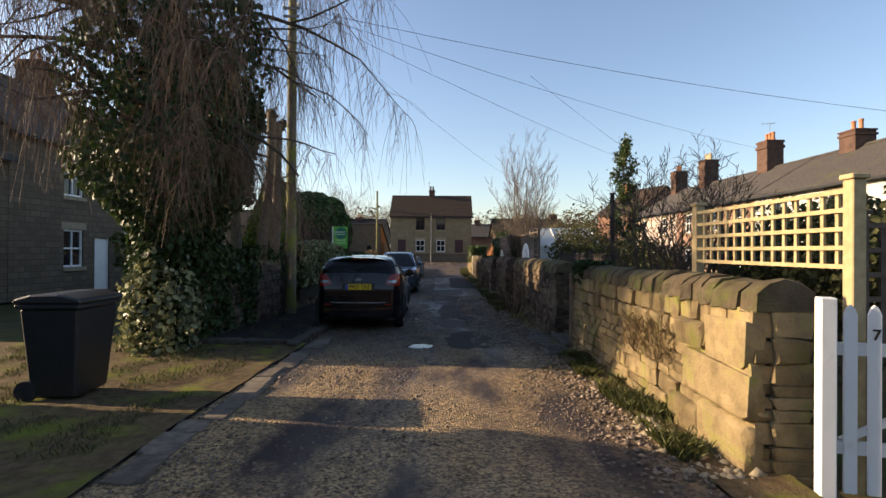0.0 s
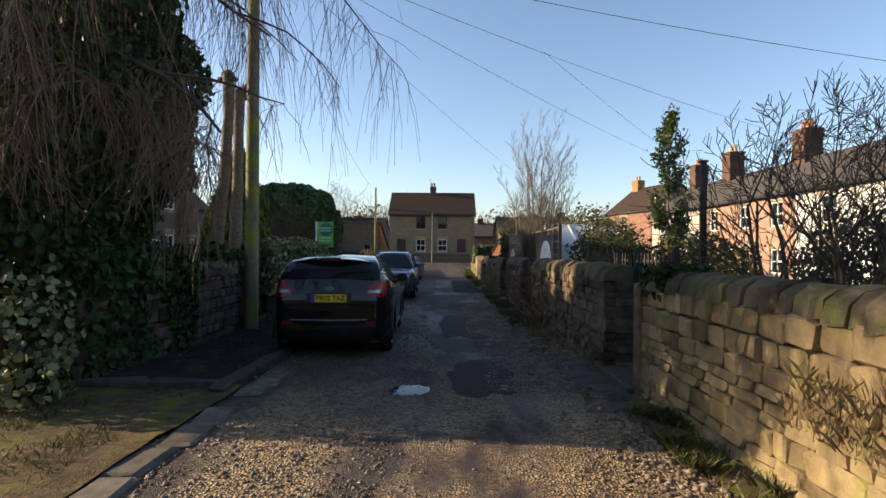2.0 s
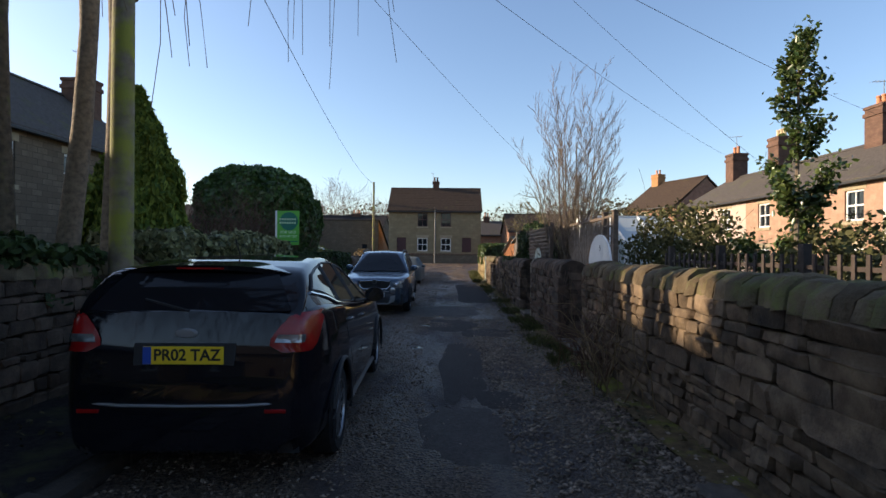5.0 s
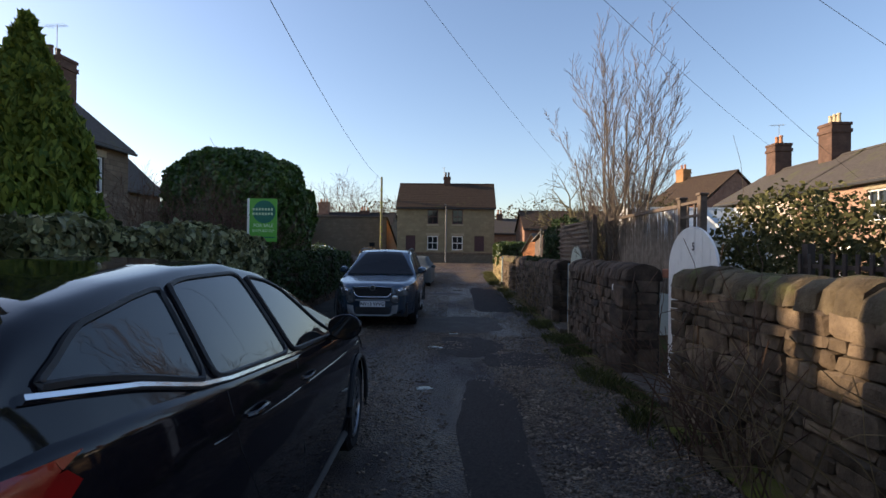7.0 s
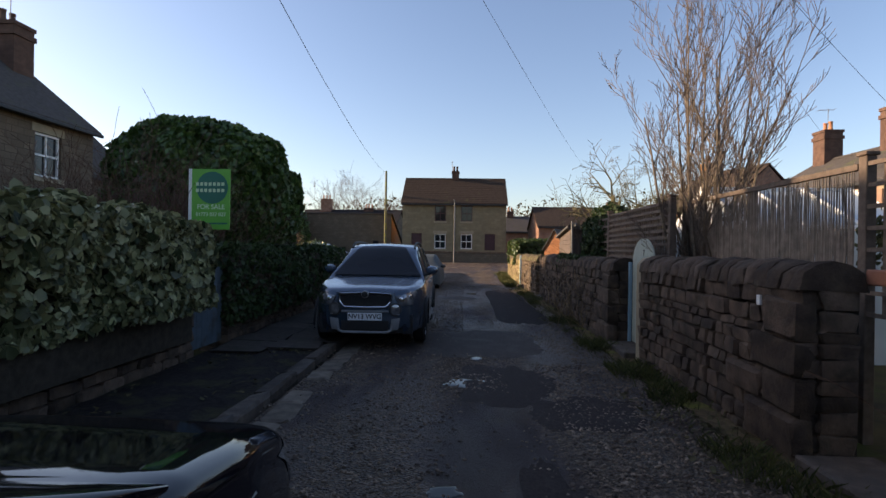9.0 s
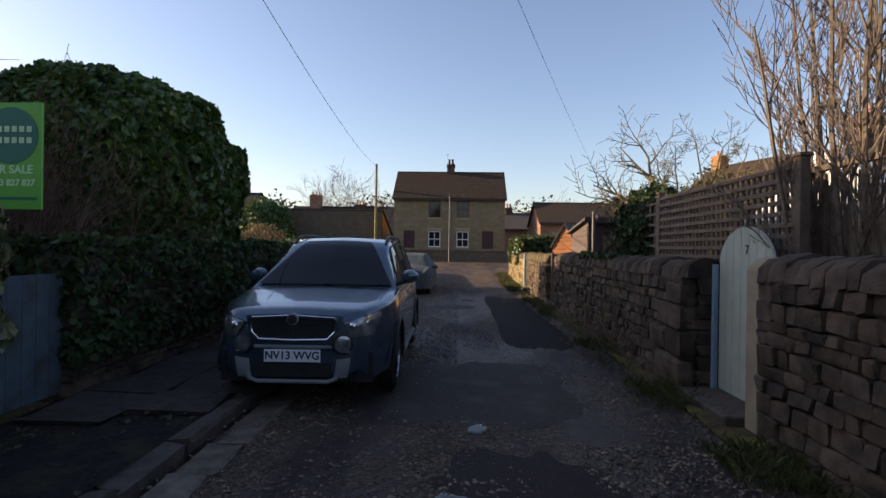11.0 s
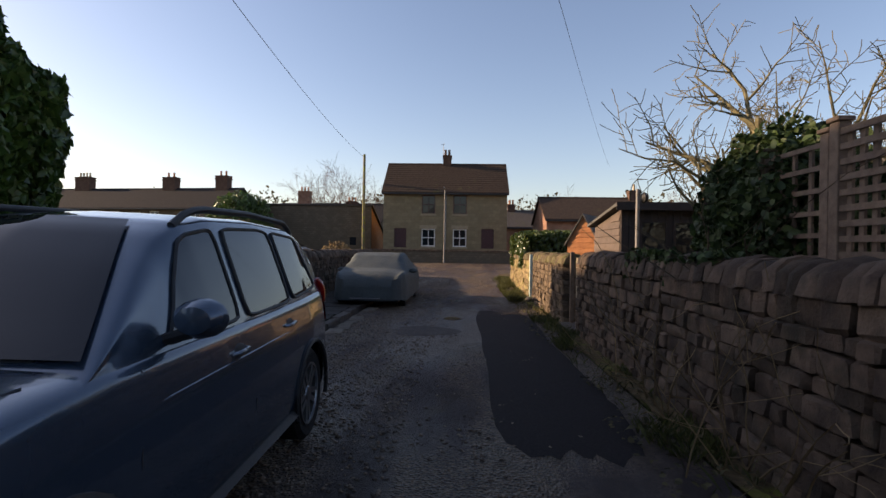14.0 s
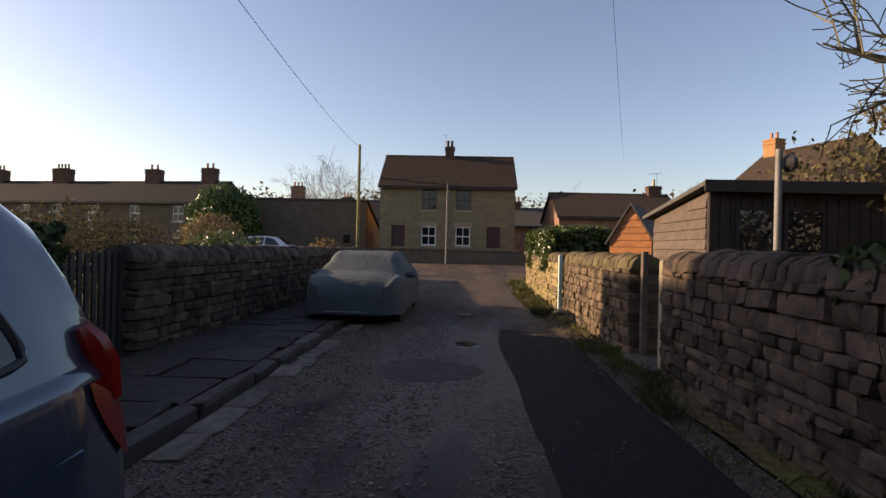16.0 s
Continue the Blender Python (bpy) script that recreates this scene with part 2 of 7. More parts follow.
def masonry(name, c1, c2, mortar, bw, bh, rough=.9, offset=.5, gap=.012, dark=None):
    """Coursed stone or brick for far walls, from the object's own coordinates on its larger faces."""
    m, nt, b = shader(name, rough, 0, .25)
    tc = nt.nodes.new("ShaderNodeTexCoord")
    sep = nt.nodes.new("ShaderNodeSeparateXYZ")
    nt.links.new(tc.outputs["Object"], sep.inputs[0])
    add = nt.nodes.new("ShaderNodeMath")
    nt.links.new(sep.outputs[0], add.inputs[0])
    nt.links.new(sep.outputs[1], add.inputs[1])
    comb = nt.nodes.new("ShaderNodeCombineXYZ")
    nt.links.new(add.outputs[0], comb.inputs[0])
    nt.links.new(sep.outputs[2], comb.inputs[1])
    br = nt.nodes.new("ShaderNodeTexBrick")
    br.offset = offset
    nt.links.new(comb.outputs[0], br.inputs["Vector"])
    br.inputs["Color1"].default_value, br.inputs["Color2"].default_value = (*c1, 1), (*c2, 1)
    br.inputs["Mortar"].default_value = (*mortar, 1)
    for key, v in (("Scale", 1), ("Mortar Size", gap), ("Brick Width", bw), ("Row Height", bh), ("Bias", 0), ("Mortar Smooth", .3)):
        br.inputs[key].default_value = v
    n = noise_node(nt, 3.0, 5)
    col = mix(nt, ramp(nt, n.outputs[0], .3, .75), br.outputs[0], tuple(v * .62 for v in (dark or c1)))
    n2 = noise_node(nt, 25.0, 4)
    col = mix(nt, .3, col, n2.outputs[0], 'OVERLAY')
    hs = nt.nodes.new("ShaderNodeHueSaturation")
    hs.inputs["Saturation"].default_value = .95
    nt.links.new(col, hs.inputs["Color"])
    nt.links.new(hs.outputs[0], b.inputs["Base Color"])
    bump(nt, b, br.outputs[1], -.6, .02)
    return m


GRITSTONE = masonry("coursed_gritstone", (.27, .215, .125), (.20, .155, .09), (.17, .14, .09), .5, .24)
DARKSTONE = masonry("dark_coursed_stone", (.19, .142, .095), (.10, .076, .052), (.045, .036, .028), .42, .2)
RUBBLE = masonry("rubble_stone", (.15, .12, .085), (.10, .08, .058), (.07, .058, .043), .33, .15)
BRICK = masonry("red_brick", (.28, .135, .085), (.35, .18, .115), (.28, .2, .15), .225, .075, gap=.008)
PALEBRICK = masonry("pale_orange_stone", (.42, .25, .17), (.34, .20, .135), (.33, .23, .17), .36, .14, gap=.008)
ORANGEBRICK = masonry("orange_brick", (.42, .20, .07), (.36, .16, .055), (.30, .2, .11), .225, .075, gap=.008)
DARKBRICK = masonry("sooty_brick", (.11, .06, .043), (.15, .082, .058), (.1, .07, .05), .225, .075, gap=.008)

# road: worn tarmac with loose stone, wet in places
ROAD, nt, b = shader("worn_lane_surface", .8, 0, .38)
geo = nt.nodes.new("ShaderNodeNewGeometry")
mp = nt.nodes.new("ShaderNodeMapping")
mp.inputs["Scale"].default_value = (1.0, .35, 1)
nt.links.new(geo.outputs["Position"], mp.inputs["Vector"])
big = noise_node(nt, 1.0, 5, .6, mp.outputs[0])
vor = noise_node(nt, 48, vec=geo.outputs["Position"], kind="ShaderNodeTexVoronoi")
fine = noise_node(nt, 130, 3, .6, geo.outputs["Position"])
tar = mix(nt, fine.outputs[0], (.027, .018, .0185), (.072, .050, .047))
vsep = nt.nodes.new("ShaderNodeSeparateColor")
nt.links.new(vor.outputs[1], vsep.inputs[0])
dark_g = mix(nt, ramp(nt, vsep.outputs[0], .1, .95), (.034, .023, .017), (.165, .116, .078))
# dry gravel with sunlight put into its colour, for the start of the lane
sunlit_dry_g = mix(nt, ramp(nt, vsep.outputs[0], .1, .95), (.11, .072, .038), (.50, .345, .175))
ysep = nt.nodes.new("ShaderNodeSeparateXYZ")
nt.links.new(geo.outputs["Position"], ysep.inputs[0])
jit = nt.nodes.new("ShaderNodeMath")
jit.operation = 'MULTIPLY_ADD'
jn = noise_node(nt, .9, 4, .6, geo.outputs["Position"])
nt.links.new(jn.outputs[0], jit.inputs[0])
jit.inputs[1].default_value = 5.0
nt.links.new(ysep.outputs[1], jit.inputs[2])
# mask along y: painted sun near the start, fading to the dark gravel
sunlit_mask = nt.nodes.new("ShaderNodeMapRange")
sunlit_mask.inputs[1].default_value, sunlit_mask.inputs[2].default_value, sunlit_mask.inputs[3].default_value, sunlit_mask.inputs[4].default_value = 9.2, 12.0, 1.0, 0.0
nt.links.new(jit.outputs[0], sunlit_mask.inputs[0])
grav = mix(nt, sunlit_mask.outputs[0], dark_g, sunlit_dry_g)
mask = ramp(nt, big.outputs[0], .40, .52)
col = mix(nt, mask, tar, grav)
soil = noise_node(nt, 2.3, 5, .65, geo.outputs["Position"])
col = mix(nt, ramp(nt, soil.outputs[0], .56, .72), col, (.062, .042, .023))
nt.links.new(col, b.inputs["Base Color"])
wet = noise_node(nt, .55, 4, .6, mp.outputs[0])
nt.links.new(ramp(nt, wet.outputs[0], .42, .60, (.42, .42, .42, 1), (.9, .9, .9, 1)), b.inputs["Roughness"])
hgt = mix(nt, mask, fine.outputs[0], vor.outputs[0])
bump(nt, b, hgt, 1.0, .03)
PATCH = mat("newer_tarmac_patch", (.024, .018, .016), (.055, .041, .036), 40, .8, 1.0, 110, spec=.2, c3=(.06, .055, .048), c3scale=2.0, c3lo=.6)
OLDPATCH = mat("older_tarmac_patch", (.036, .027, .024), (.078, .058, .048), 30, .75, 1.0, 100, spec=.25, c3=(.085, .075, .06), c3scale=2.4, c3lo=.52)
TRENCH = mat("dark_trench_tarmac", (.017, .014, .014), (.035, .029, .029), 40, .9, .8, 120, spec=.15, c3=(.036, .032, .03), c3scale=1.6, c3lo=.6)
PAVING = mat("dirty_pavement_tarmac", (.017, .014, .014), (.042, .035, .033), 22, .9, 1.0, 70, spec=.15, c3=(.06, .055, .028), c3scale=2.6, c3lo=.50, dist=.02)
CHIP = mat("loose_stone_chips", (.09, .066, .05), (.27, .205, .15), 5, .85, .3, 60, rnd=.5, island=True)
WATER, nt, b = shader("puddle_water", .05, 0, .22)
nw = noise_node(nt, 9, 3)
nt.links.new(mix(nt, nw.outputs[0], (.012, .011, .009), (.03, .027, .02)), b.inputs["Base Color"])
bump(nt, b, nw.outputs[0], .02, .01)

# ---- mesh tools ----


class Acc:
    """Gathers vertices and faces of one mesh."""

    def __init__(self):
        self.v, self.f = [], []

    def add(self, verts, faces):
        n = len(self.v)
        self.v += [tuple(p) for p in verts]
        self.f += [tuple(i + n for i in f) for f in faces]
        return self

    def box(self, x0, x1, y0, y1, z0, z1, m=None):
        p = [Vector((x, y, z)) for z in (z0, z1) for y in (y0, y1) for x in (x0, x1)]
        if m is not None:
            p = [m @ q for q in p]
        return self.add(p, [(0, 2, 3, 1), (4, 5, 7, 6), (0, 1, 5, 4), (2, 6, 7, 3), (0, 4, 6, 2), (1, 3, 7, 5)])

    def prism(self, poly, axis, a, b_):
        """A polygon in the two other axes, drawn out along axis."""
        def put(p, t):
            return {"x": (t, p[0], p[1]), "y": (p[0], t, p[1]), "z": (p[0], p[1], t)}[axis]
        n = len(poly)
        return self.add([put(p, a) for p in poly] + [put(p, b_) for p in poly],
                        [tuple(range(n))[::-1], tuple(range(n, 2 * n))] + [(i, (i + 1) % n, n + (i + 1) % n, n + i) for i in range(n)])

    def tube(self, pts, radii, n=6):
        pts = [Vector(p) for p in pts]
        rings = []
        for i, p in enumerate(pts):
            d = pts[min(i + 1, len(pts) - 1)] - pts[max(i - 1, 0)]
            d = d.normalized() if d.length > 1e-9 else Vector((0, 0, 1))
            a = d.orthogonal().normalized() if abs(d.z) > .99 else d.cross(Vector((0, 0, 1))).normalized()
            c = d.cross(a)
            r = radii[i] if hasattr(radii, "__len__") else radii
            rings.append([p + (a * math.cos(k * math.tau / n) + c * math.sin(k * math.tau / n)) * r for k in range(n)])
        faces = [(i * n + k, i * n + (k + 1) % n, (i + 1) * n + (k + 1) % n, (i + 1) * n + k) for i in range(len(pts) - 1) for k in range(n)]
        faces += [tuple(range(n))[::-1], tuple((len(pts) - 1) * n + k for k in range(n))]
        return self.add([q for r in rings for q in r], faces)

    def lathe(self, prof, n=20, m=None):
        """Profile of (radius, height) turned about z."""
        vs = [Vector((r * math.cos(k * math.tau / n), r * math.sin(k * math.tau / n), h)) for r, h in prof for k in range(n)]
        if m is not None:
            vs = [m @ q for q in vs]
        fs = [(i * n + k, i * n + (k + 1) % n, (i + 1) * n + (k + 1) % n, (i + 1) * n + k) for i in range(len(prof) - 1) for k in range(n)]
        return self.add(vs, fs + [tuple(range(n))[::-1], tuple((len(prof) - 1) * n + k for k in range(n))])

    def mesh(self, name, material, bevel=0.0, smooth=False, weld=False):
        me = bpy.data.meshes.new(name)
        me.from_pydata(self.v, [], self.f)
        if weld:
            bm = bmesh.new()
            bm.from_mesh(me)
            bmesh.ops.remove_doubles(bm, verts=bm.verts, dist=1e-4)
            bm.to_mesh(me)
            bm.free()
        if bevel:
            bm = bmesh.new()
            bm.from_mesh(me)
            bmesh.ops.remove_doubles(bm, verts=bm.verts, dist=1e-5)
            ed = [e for e in bm.edges if len(e.link_faces) == 2 and e.calc_face_angle(0) > .6]
            bmesh.ops.bevel(bm, geom=ed, offset=bevel, segments=1, affect='EDGES', clamp_overlap=True)
            bm.to_mesh(me)
            bm.free()
        me.materials.append(material)
        if smooth:
            me.shade_smooth()
            me.set_sharp_from_angle(angle=radians(40))
        me.update()
        return me


def thing(name, label, category, m=None, group="", kind=""):
    ob = new(name)
    ob.empty_display_size = .1
    if m is not None:
        ob.matrix_world = m
    return tagged(ob, label, category, group, kind)


def part(name, acc, material, parent, label="", bevel=0.0, smooth=False, weld=False):
    ob = new(name, acc.mesh(name, material, bevel, smooth, weld))
    ob.parent = parent
    return tagged(ob, label)


def solo(name, acc, material, label="", category="", kind="", bevel=0.0, smooth=False, m=None, group=""):
    ob = new(name, acc.mesh(name, material, bevel, smooth))
    if m is not None:
        ob.matrix_world = m
    return tagged(ob, label, category, group, kind)


def quick_mesh(name, V, F, material):
    """A mesh from arrays of vertices and of faces with equal corners."""
    V, F = np.asarray(V, np.float32), np.asarray(F, np.int32)
    me = bpy.data.meshes.new(name)
    me.vertices.add(len(V))
    me.vertices.foreach_set("co", V.ravel())
    k = F.shape[1]
    me.loops.add(F.size)
    me.loops.foreach_set("vertex_index", F.ravel())
    me.polygons.add(len(F))
    me.polygons.foreach_set("loop_start", np.arange(0, F.size, k, dtype=np.int32))
    me.update(calc_edges=True)
    me.validate()
    me.materials.append(material)
    return me


def lettering(text, size, material, parent, m, name="lettering", label="", thick=.0015):
    cu = bpy.data.curves.new("t", 'FONT')
    cu.body, cu.size, cu.extrude, cu.align_x, cu.align_y = text, size, thick, 'CENTER', 'CENTER'
    cu.offset = size * .022
    ob = new("t", cu)
    bpy.context.view_layer.update()
    me = bpy.data.meshes.new_from_object(ob.evaluated_get(bpy.context.evaluated_depsgraph_get()))
    bpy.data.objects.remove(ob)
    bpy.data.curves.remove(cu)
    me.materials.clear()
    me.materials.append(material)
    res = new(name, me)
    res.parent = parent
    res.matrix_local = m
    return tagged(res, label)


def rr(a, b_):
    return random.uniform(a, b_)


# ---- ground, lane and pavement ----
ys = np.concatenate([[-300, -100, -30], np.arange(-12, 70, 1.0), [80, 100, 140, 250, 600]])
xs = np.concatenate([[-600, -200, -80, -40], np.arange(-24, 25, 2.0), [40, 80, 200, 600]])
gv = [(x, y, gz(y) - .06 + (.12 * noise.noise((x * .3, y * .3, 0)) - .06 if -12 < y < 70 and abs(x) > 5 else 0)) for y in ys for x in xs]
gf = [(j * len(xs) + i, j * len(xs) + i + 1, (j + 1) * len(xs) + i + 1, (j + 1) * len(xs) + i) for j in range(len(ys) - 1) for i in range(len(xs) - 1)]
solo("ground", Acc().add(gv, gf), EARTH, "rough grassy earth of the gardens", "ground", "structure", smooth=True)


def strip(name, x0, x1, y0, y1, dz, material, label, step=.12, rough_h=.02, crown=0.0):
    nx, ny = max(2, int((x1 - x0) / step)), int((y1 - y0) / step)
    X, Y = np.meshgrid(np.linspace(x0, x1, nx + 1), np.linspace(y0, y1, ny + 1))
    base = np.vectorize(gz)(Y)
    nz = np.array([noise.noise((x * 1.1, y * .8, 3)) * .6 + noise.noise((x * 3.7, y * 3.1, 7)) * .4 for x, y in zip(X.ravel(), Y.ravel())]).reshape(X.shape)
    Z = base + dz + rough_h * nz + crown * (1 - (2 * (X - x0) / (x1 - x0) - 1) ** 2)
    idx = np.arange((nx + 1) * (ny + 1)).reshape(ny + 1, nx + 1)
    F = np.stack([idx[:-1, :-1], idx[:-1, 1:], idx[1:, 1:], idx[1:, :-1]], -1).reshape(-1, 4)
    me = quick_mesh(name, np.stack([X, Y, Z], -1).reshape(-1, 3), F, material)
    me.shade_smooth()
    return tagged(new(name, me), label, "ground", kind="structure")


def lane_h(x, y):
    return gz(y) + .02 * (noise.noise((x * 1.1, y * .8, 3)) * .6 + noise.noise((x * 3.7, y * 3.1, 7)) * .4)


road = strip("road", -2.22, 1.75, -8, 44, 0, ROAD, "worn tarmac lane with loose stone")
strip("road_2", -60, 60, 44, 53.2, -.005, ROAD, "sunlit crossing street of bare worn tarmac", .5, .03)
strip("verge", 1.75, 2.3, -8, 44, .02, MOSSY, "mossy verge at the foot of the garden walls", .09, .05)
strip("pavement", -3.95, -2.42, 8.25, 42, .045, PAVING, "narrow dark tarmac pavement beside the lane", .10, .035)
strip("verge_2", -9.5, -2.21, -8, 8.3, .03, MOSSY, "mossy earth drive with patches of grass", .12, .05)


def patch(cx, cy, rx, ry, seed, material=PATCH, name="tarmac_patch", label="dark newer tarmac patch in the lane", lift=.005, pw=2.0, cat="patch"):
    acc, n, rings = Acc(), 64, 5
    vs = []
    for j in range(rings + 1):
        for k in range(n):
            a = k * math.tau / n
            e = (abs(math.cos(a)) ** pw + abs(math.sin(a)) ** pw) ** (-1 / pw)
            r = e * (1 + (.26 if name == "puddle" else (.12 if ry > 3 else .30)) * noise.noise((math.cos(a) * 1.6, math.sin(a) * 1.6, seed)) + (.16 if name == "puddle" else (.07 if ry > 3 else .16)) * noise.noise((math.cos(a) * 5, math.sin(a) * 5, seed + 3))) * (j / rings)
            x, y = cx + rx * r * math.cos(a), cy + ry * r * math.sin(a)
            flat = lane_h(cx, cy) - .001 if name == "puddle" else lane_h(x, y)
            vs.append((x, y, flat + lift * (1 if j < rings else .2)))
    fs = [(j * n + k, j * n + (k + 1) % n, (j + 1) * n + (k + 1) % n, (j + 1) * n + k) for j in range(rings) for k in range(n)]
    return solo(name, acc.add(vs, fs), material, label, cat, "structure", smooth=True)


for i, (cx, cy, rx, ry, pw) in enumerate(((.5, 8.9, .42, .9, 2), (.15, 11.2, .4, .7, 3), (.22, 14.1, .27, 1.7, 3), (.75, 17.0, .55, .5, 3), (.55, 12.2, .25, .35, 3), (.1, 18.0, .6, .8, 3),
                                          (-.15, 20.6, 1.0, 1.1, 5), (.92, 26.9, .55, 4.2, 6), (-.6, 28, .6, .5, 2))):
    patch(cx, cy, rx, ry, i + .37, TRENCH if i == 7 else (OLDPATCH if i in (1, 6, 8) else PATCH), pw=pw, lift=.007 + .0006 * i)
for i, (cx, cy, rx, ry) in enumerate(((-.34, 8.25, .25, .26), (-.33, 17.95, .27, .22), (-.5, 15.3, .12, .1), (-.2, 19.3, .08, .12), (-.1, 33.2, .25, .22), (-.15, 29.6, .2, .3), (-.2, 21.0, .12, .1))):
    patch(cx, cy, rx, ry, i + 20.1, WATER, "puddle", "shallow puddle in a pothole reflecting the sky", .008, cat="puddle")

# ---- dry stone walls ----


def stone_mesh(name, material, seed, bev=.12):
    """A rough block one unit in each direction, its face bulging a little."""
    rnd = random.Random(seed)
    bm = bmesh.new()
    bmesh.ops.create_cube(bm, size=1)
    bmesh.ops.bevel(bm, geom=bm.edges[:], offset=bev, segments=1, affect='EDGES')
    for v in bm.verts:
        v.co += Vector((rnd.uniform(-.09, .09), rnd.uniform(-.055, .055), rnd.uniform(-.085, .085)))
    me = bpy.data.meshes.new(name)
    bm.to_mesh(me)
    bm.free()
    me.materials.append(material)
    me.shade_smooth()
    me.set_sharp_from_angle(angle=radians(38))
    return me


def cope_mesh(name, material, seed):
    """An upright half-round coping stone: x across the wall, y along it."""
    rnd = random.Random(seed)
    vs, n = [], 7
    for y, k in ((-.5, .93), (-.3, 1.0), (.3, 1.0), (.5, .92)):
        for i in range(n):
            a = math.pi * i / (n - 1)
            vs.append((-.5 * k * math.cos(a) * rnd.uniform(.94, 1.04), y, k * (math.sin(a) ** .7) * rnd.uniform(.93, 1.04)))
    fs = [(j * n + i, j * n + i + 1, (j + 1) * n + i + 1, (j + 1) * n + i) for j in range(3) for i in range(n - 1)]
    fs += [tuple(range(n))[::-1], tuple(3 * n + i for i in range(n))]
    fs = [f[::-1] for f in fs]
    me = bpy.data.meshes.new(name)
    me.from_pydata(vs, [], fs)
    me.materials.append(material)
    me.shade_smooth()
    me.set_sharp_from_angle(angle=radians(50))
    return me


def variants(material):
    return [stone_mesh("stone", material, i) for i in range(10)], [stone_mesh("stone", material, i + 50, .07) for i in range(4)]


# sun and shade are in the colour: pale set for lit walls, dark for shaded
SET_SUN, SET_MID, SET_DARK = variants(STONE_SUN_MOSS), variants(STONE), variants(STONE_DARK)
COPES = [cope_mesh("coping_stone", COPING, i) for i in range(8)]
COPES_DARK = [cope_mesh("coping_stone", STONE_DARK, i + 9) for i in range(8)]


def piece(name, me, parent, loc, scale, rot=(0, 0, 0)):
    ob = new(name, me)
    ob.parent = parent
    ob.matrix_local = Matrix.LocRotScale(Vector(loc), Euler(rot), Vector(scale))
    return ob


def stone_wall(name, y0, y1, xf, face, top, meshes, copes, label, seed, wide=.42, big=True, quoin=(True, True), hh=(.06, .20), ll=(.10, .38)):
    """A wall along y whose seen face stands at xf and looks towards face (-1 or 1) in x."""
    rnd = random.Random(seed)
    zb = min(gz(y0), gz(y1)) - .12
    small, large = meshes
    cz = top - .19
    xa, xb = (xf + .035, xf + wide) if face < 0 else (xf - wide, xf - .035)
    core = solo(name, Acc().box(xa, xb, y0 + .04, y1 - .04, zb, cz), DARK_CORE, label, "wall", "structure")
    inv = core.matrix_world.inverted()
    z = zb
    row = 0
    while z < cz - .03:
        h = rnd.uniform(*hh)
        if cz - z - h < .06:
            h = cz - z
        y = y0
        first = True
        while y < y1 - .02:
            last = False
            L = rnd.uniform(*ll) * (1 if rnd.random() < .88 else 1.4)
            if first and quoin[0]:
                L = rnd.uniform(.42, .6) if row % 2 else rnd.uniform(.26, .36)
            if y1 - y - L < .12:
                L, last = y1 - y, True
            q = (first and quoin[0]) or (last and quoin[1])
            me = rnd.choice(large if q else small)
            dep = rnd.uniform(.10, .14) if not q else .16
            out = rnd.uniform(-.018, .016)
            x = xf + (dep / 2 - .02 + out) * (-face)
            piece("stone", me, core, (x, y + L / 2, z + h / 2), (dep * 1.06, L * .972, h * .94), (rnd.uniform(-.05, .05), rnd.uniform(-.05, .05), rnd.uniform(-.04, .04)))
            y += L
            first = False
        # the two ends of the wall show at the openings
        for on, ye, s in ((quoin[0], y0, -1), (quoin[1], y1, 1)):
            if on:
                piece("stone", rnd.choice(large), core, (xf - face * (wide * .5 + .04), ye - s * .04, z + h / 2), (wide - .16, .13, h * .97))
        z += h
        row += 1
    y = y0 - .03
    while y < y1:
        L = rnd.uniform(.10, .21)
        if y1 + .03 - y - L < .08:
            L = y1 + .03 - y
        piece("coping_stone", rnd.choice(copes), core, (xf - face * (wide / 2 - .01), y + L / 2, cz - .02), (wide + rnd.uniform(.02, .09), L * 1.04, rnd.uniform(.19, .24)), (rnd.uniform(-.22, .10), rnd.uniform(-.05, .05), rnd.uniform(-.06, .06)))
        y += L
    return core


WL = "dry stone garden wall with rounded coping stones"
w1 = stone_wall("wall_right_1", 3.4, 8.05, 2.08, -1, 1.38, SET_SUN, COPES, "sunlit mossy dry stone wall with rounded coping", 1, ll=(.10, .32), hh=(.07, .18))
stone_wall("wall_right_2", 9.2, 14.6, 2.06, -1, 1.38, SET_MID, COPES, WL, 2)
stone_wall("wall_right_3", 15.9, 19.24, 2.03, -1, 1.36, SET_DARK, COPES_DARK, "shaded dry stone wall beside a gate", 3, ll=(.09, .30), hh=(.06, .17))
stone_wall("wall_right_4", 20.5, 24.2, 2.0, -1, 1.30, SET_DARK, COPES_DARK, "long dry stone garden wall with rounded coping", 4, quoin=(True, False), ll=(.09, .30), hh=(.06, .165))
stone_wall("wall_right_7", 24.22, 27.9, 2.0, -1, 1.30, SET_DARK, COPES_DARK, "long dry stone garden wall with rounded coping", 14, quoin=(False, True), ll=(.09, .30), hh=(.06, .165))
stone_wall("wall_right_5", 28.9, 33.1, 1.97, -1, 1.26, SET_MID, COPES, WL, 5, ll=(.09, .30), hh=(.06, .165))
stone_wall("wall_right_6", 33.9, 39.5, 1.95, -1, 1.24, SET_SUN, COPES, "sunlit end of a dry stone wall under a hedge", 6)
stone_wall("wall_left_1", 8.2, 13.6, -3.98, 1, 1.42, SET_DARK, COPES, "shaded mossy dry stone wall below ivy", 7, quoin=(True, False))
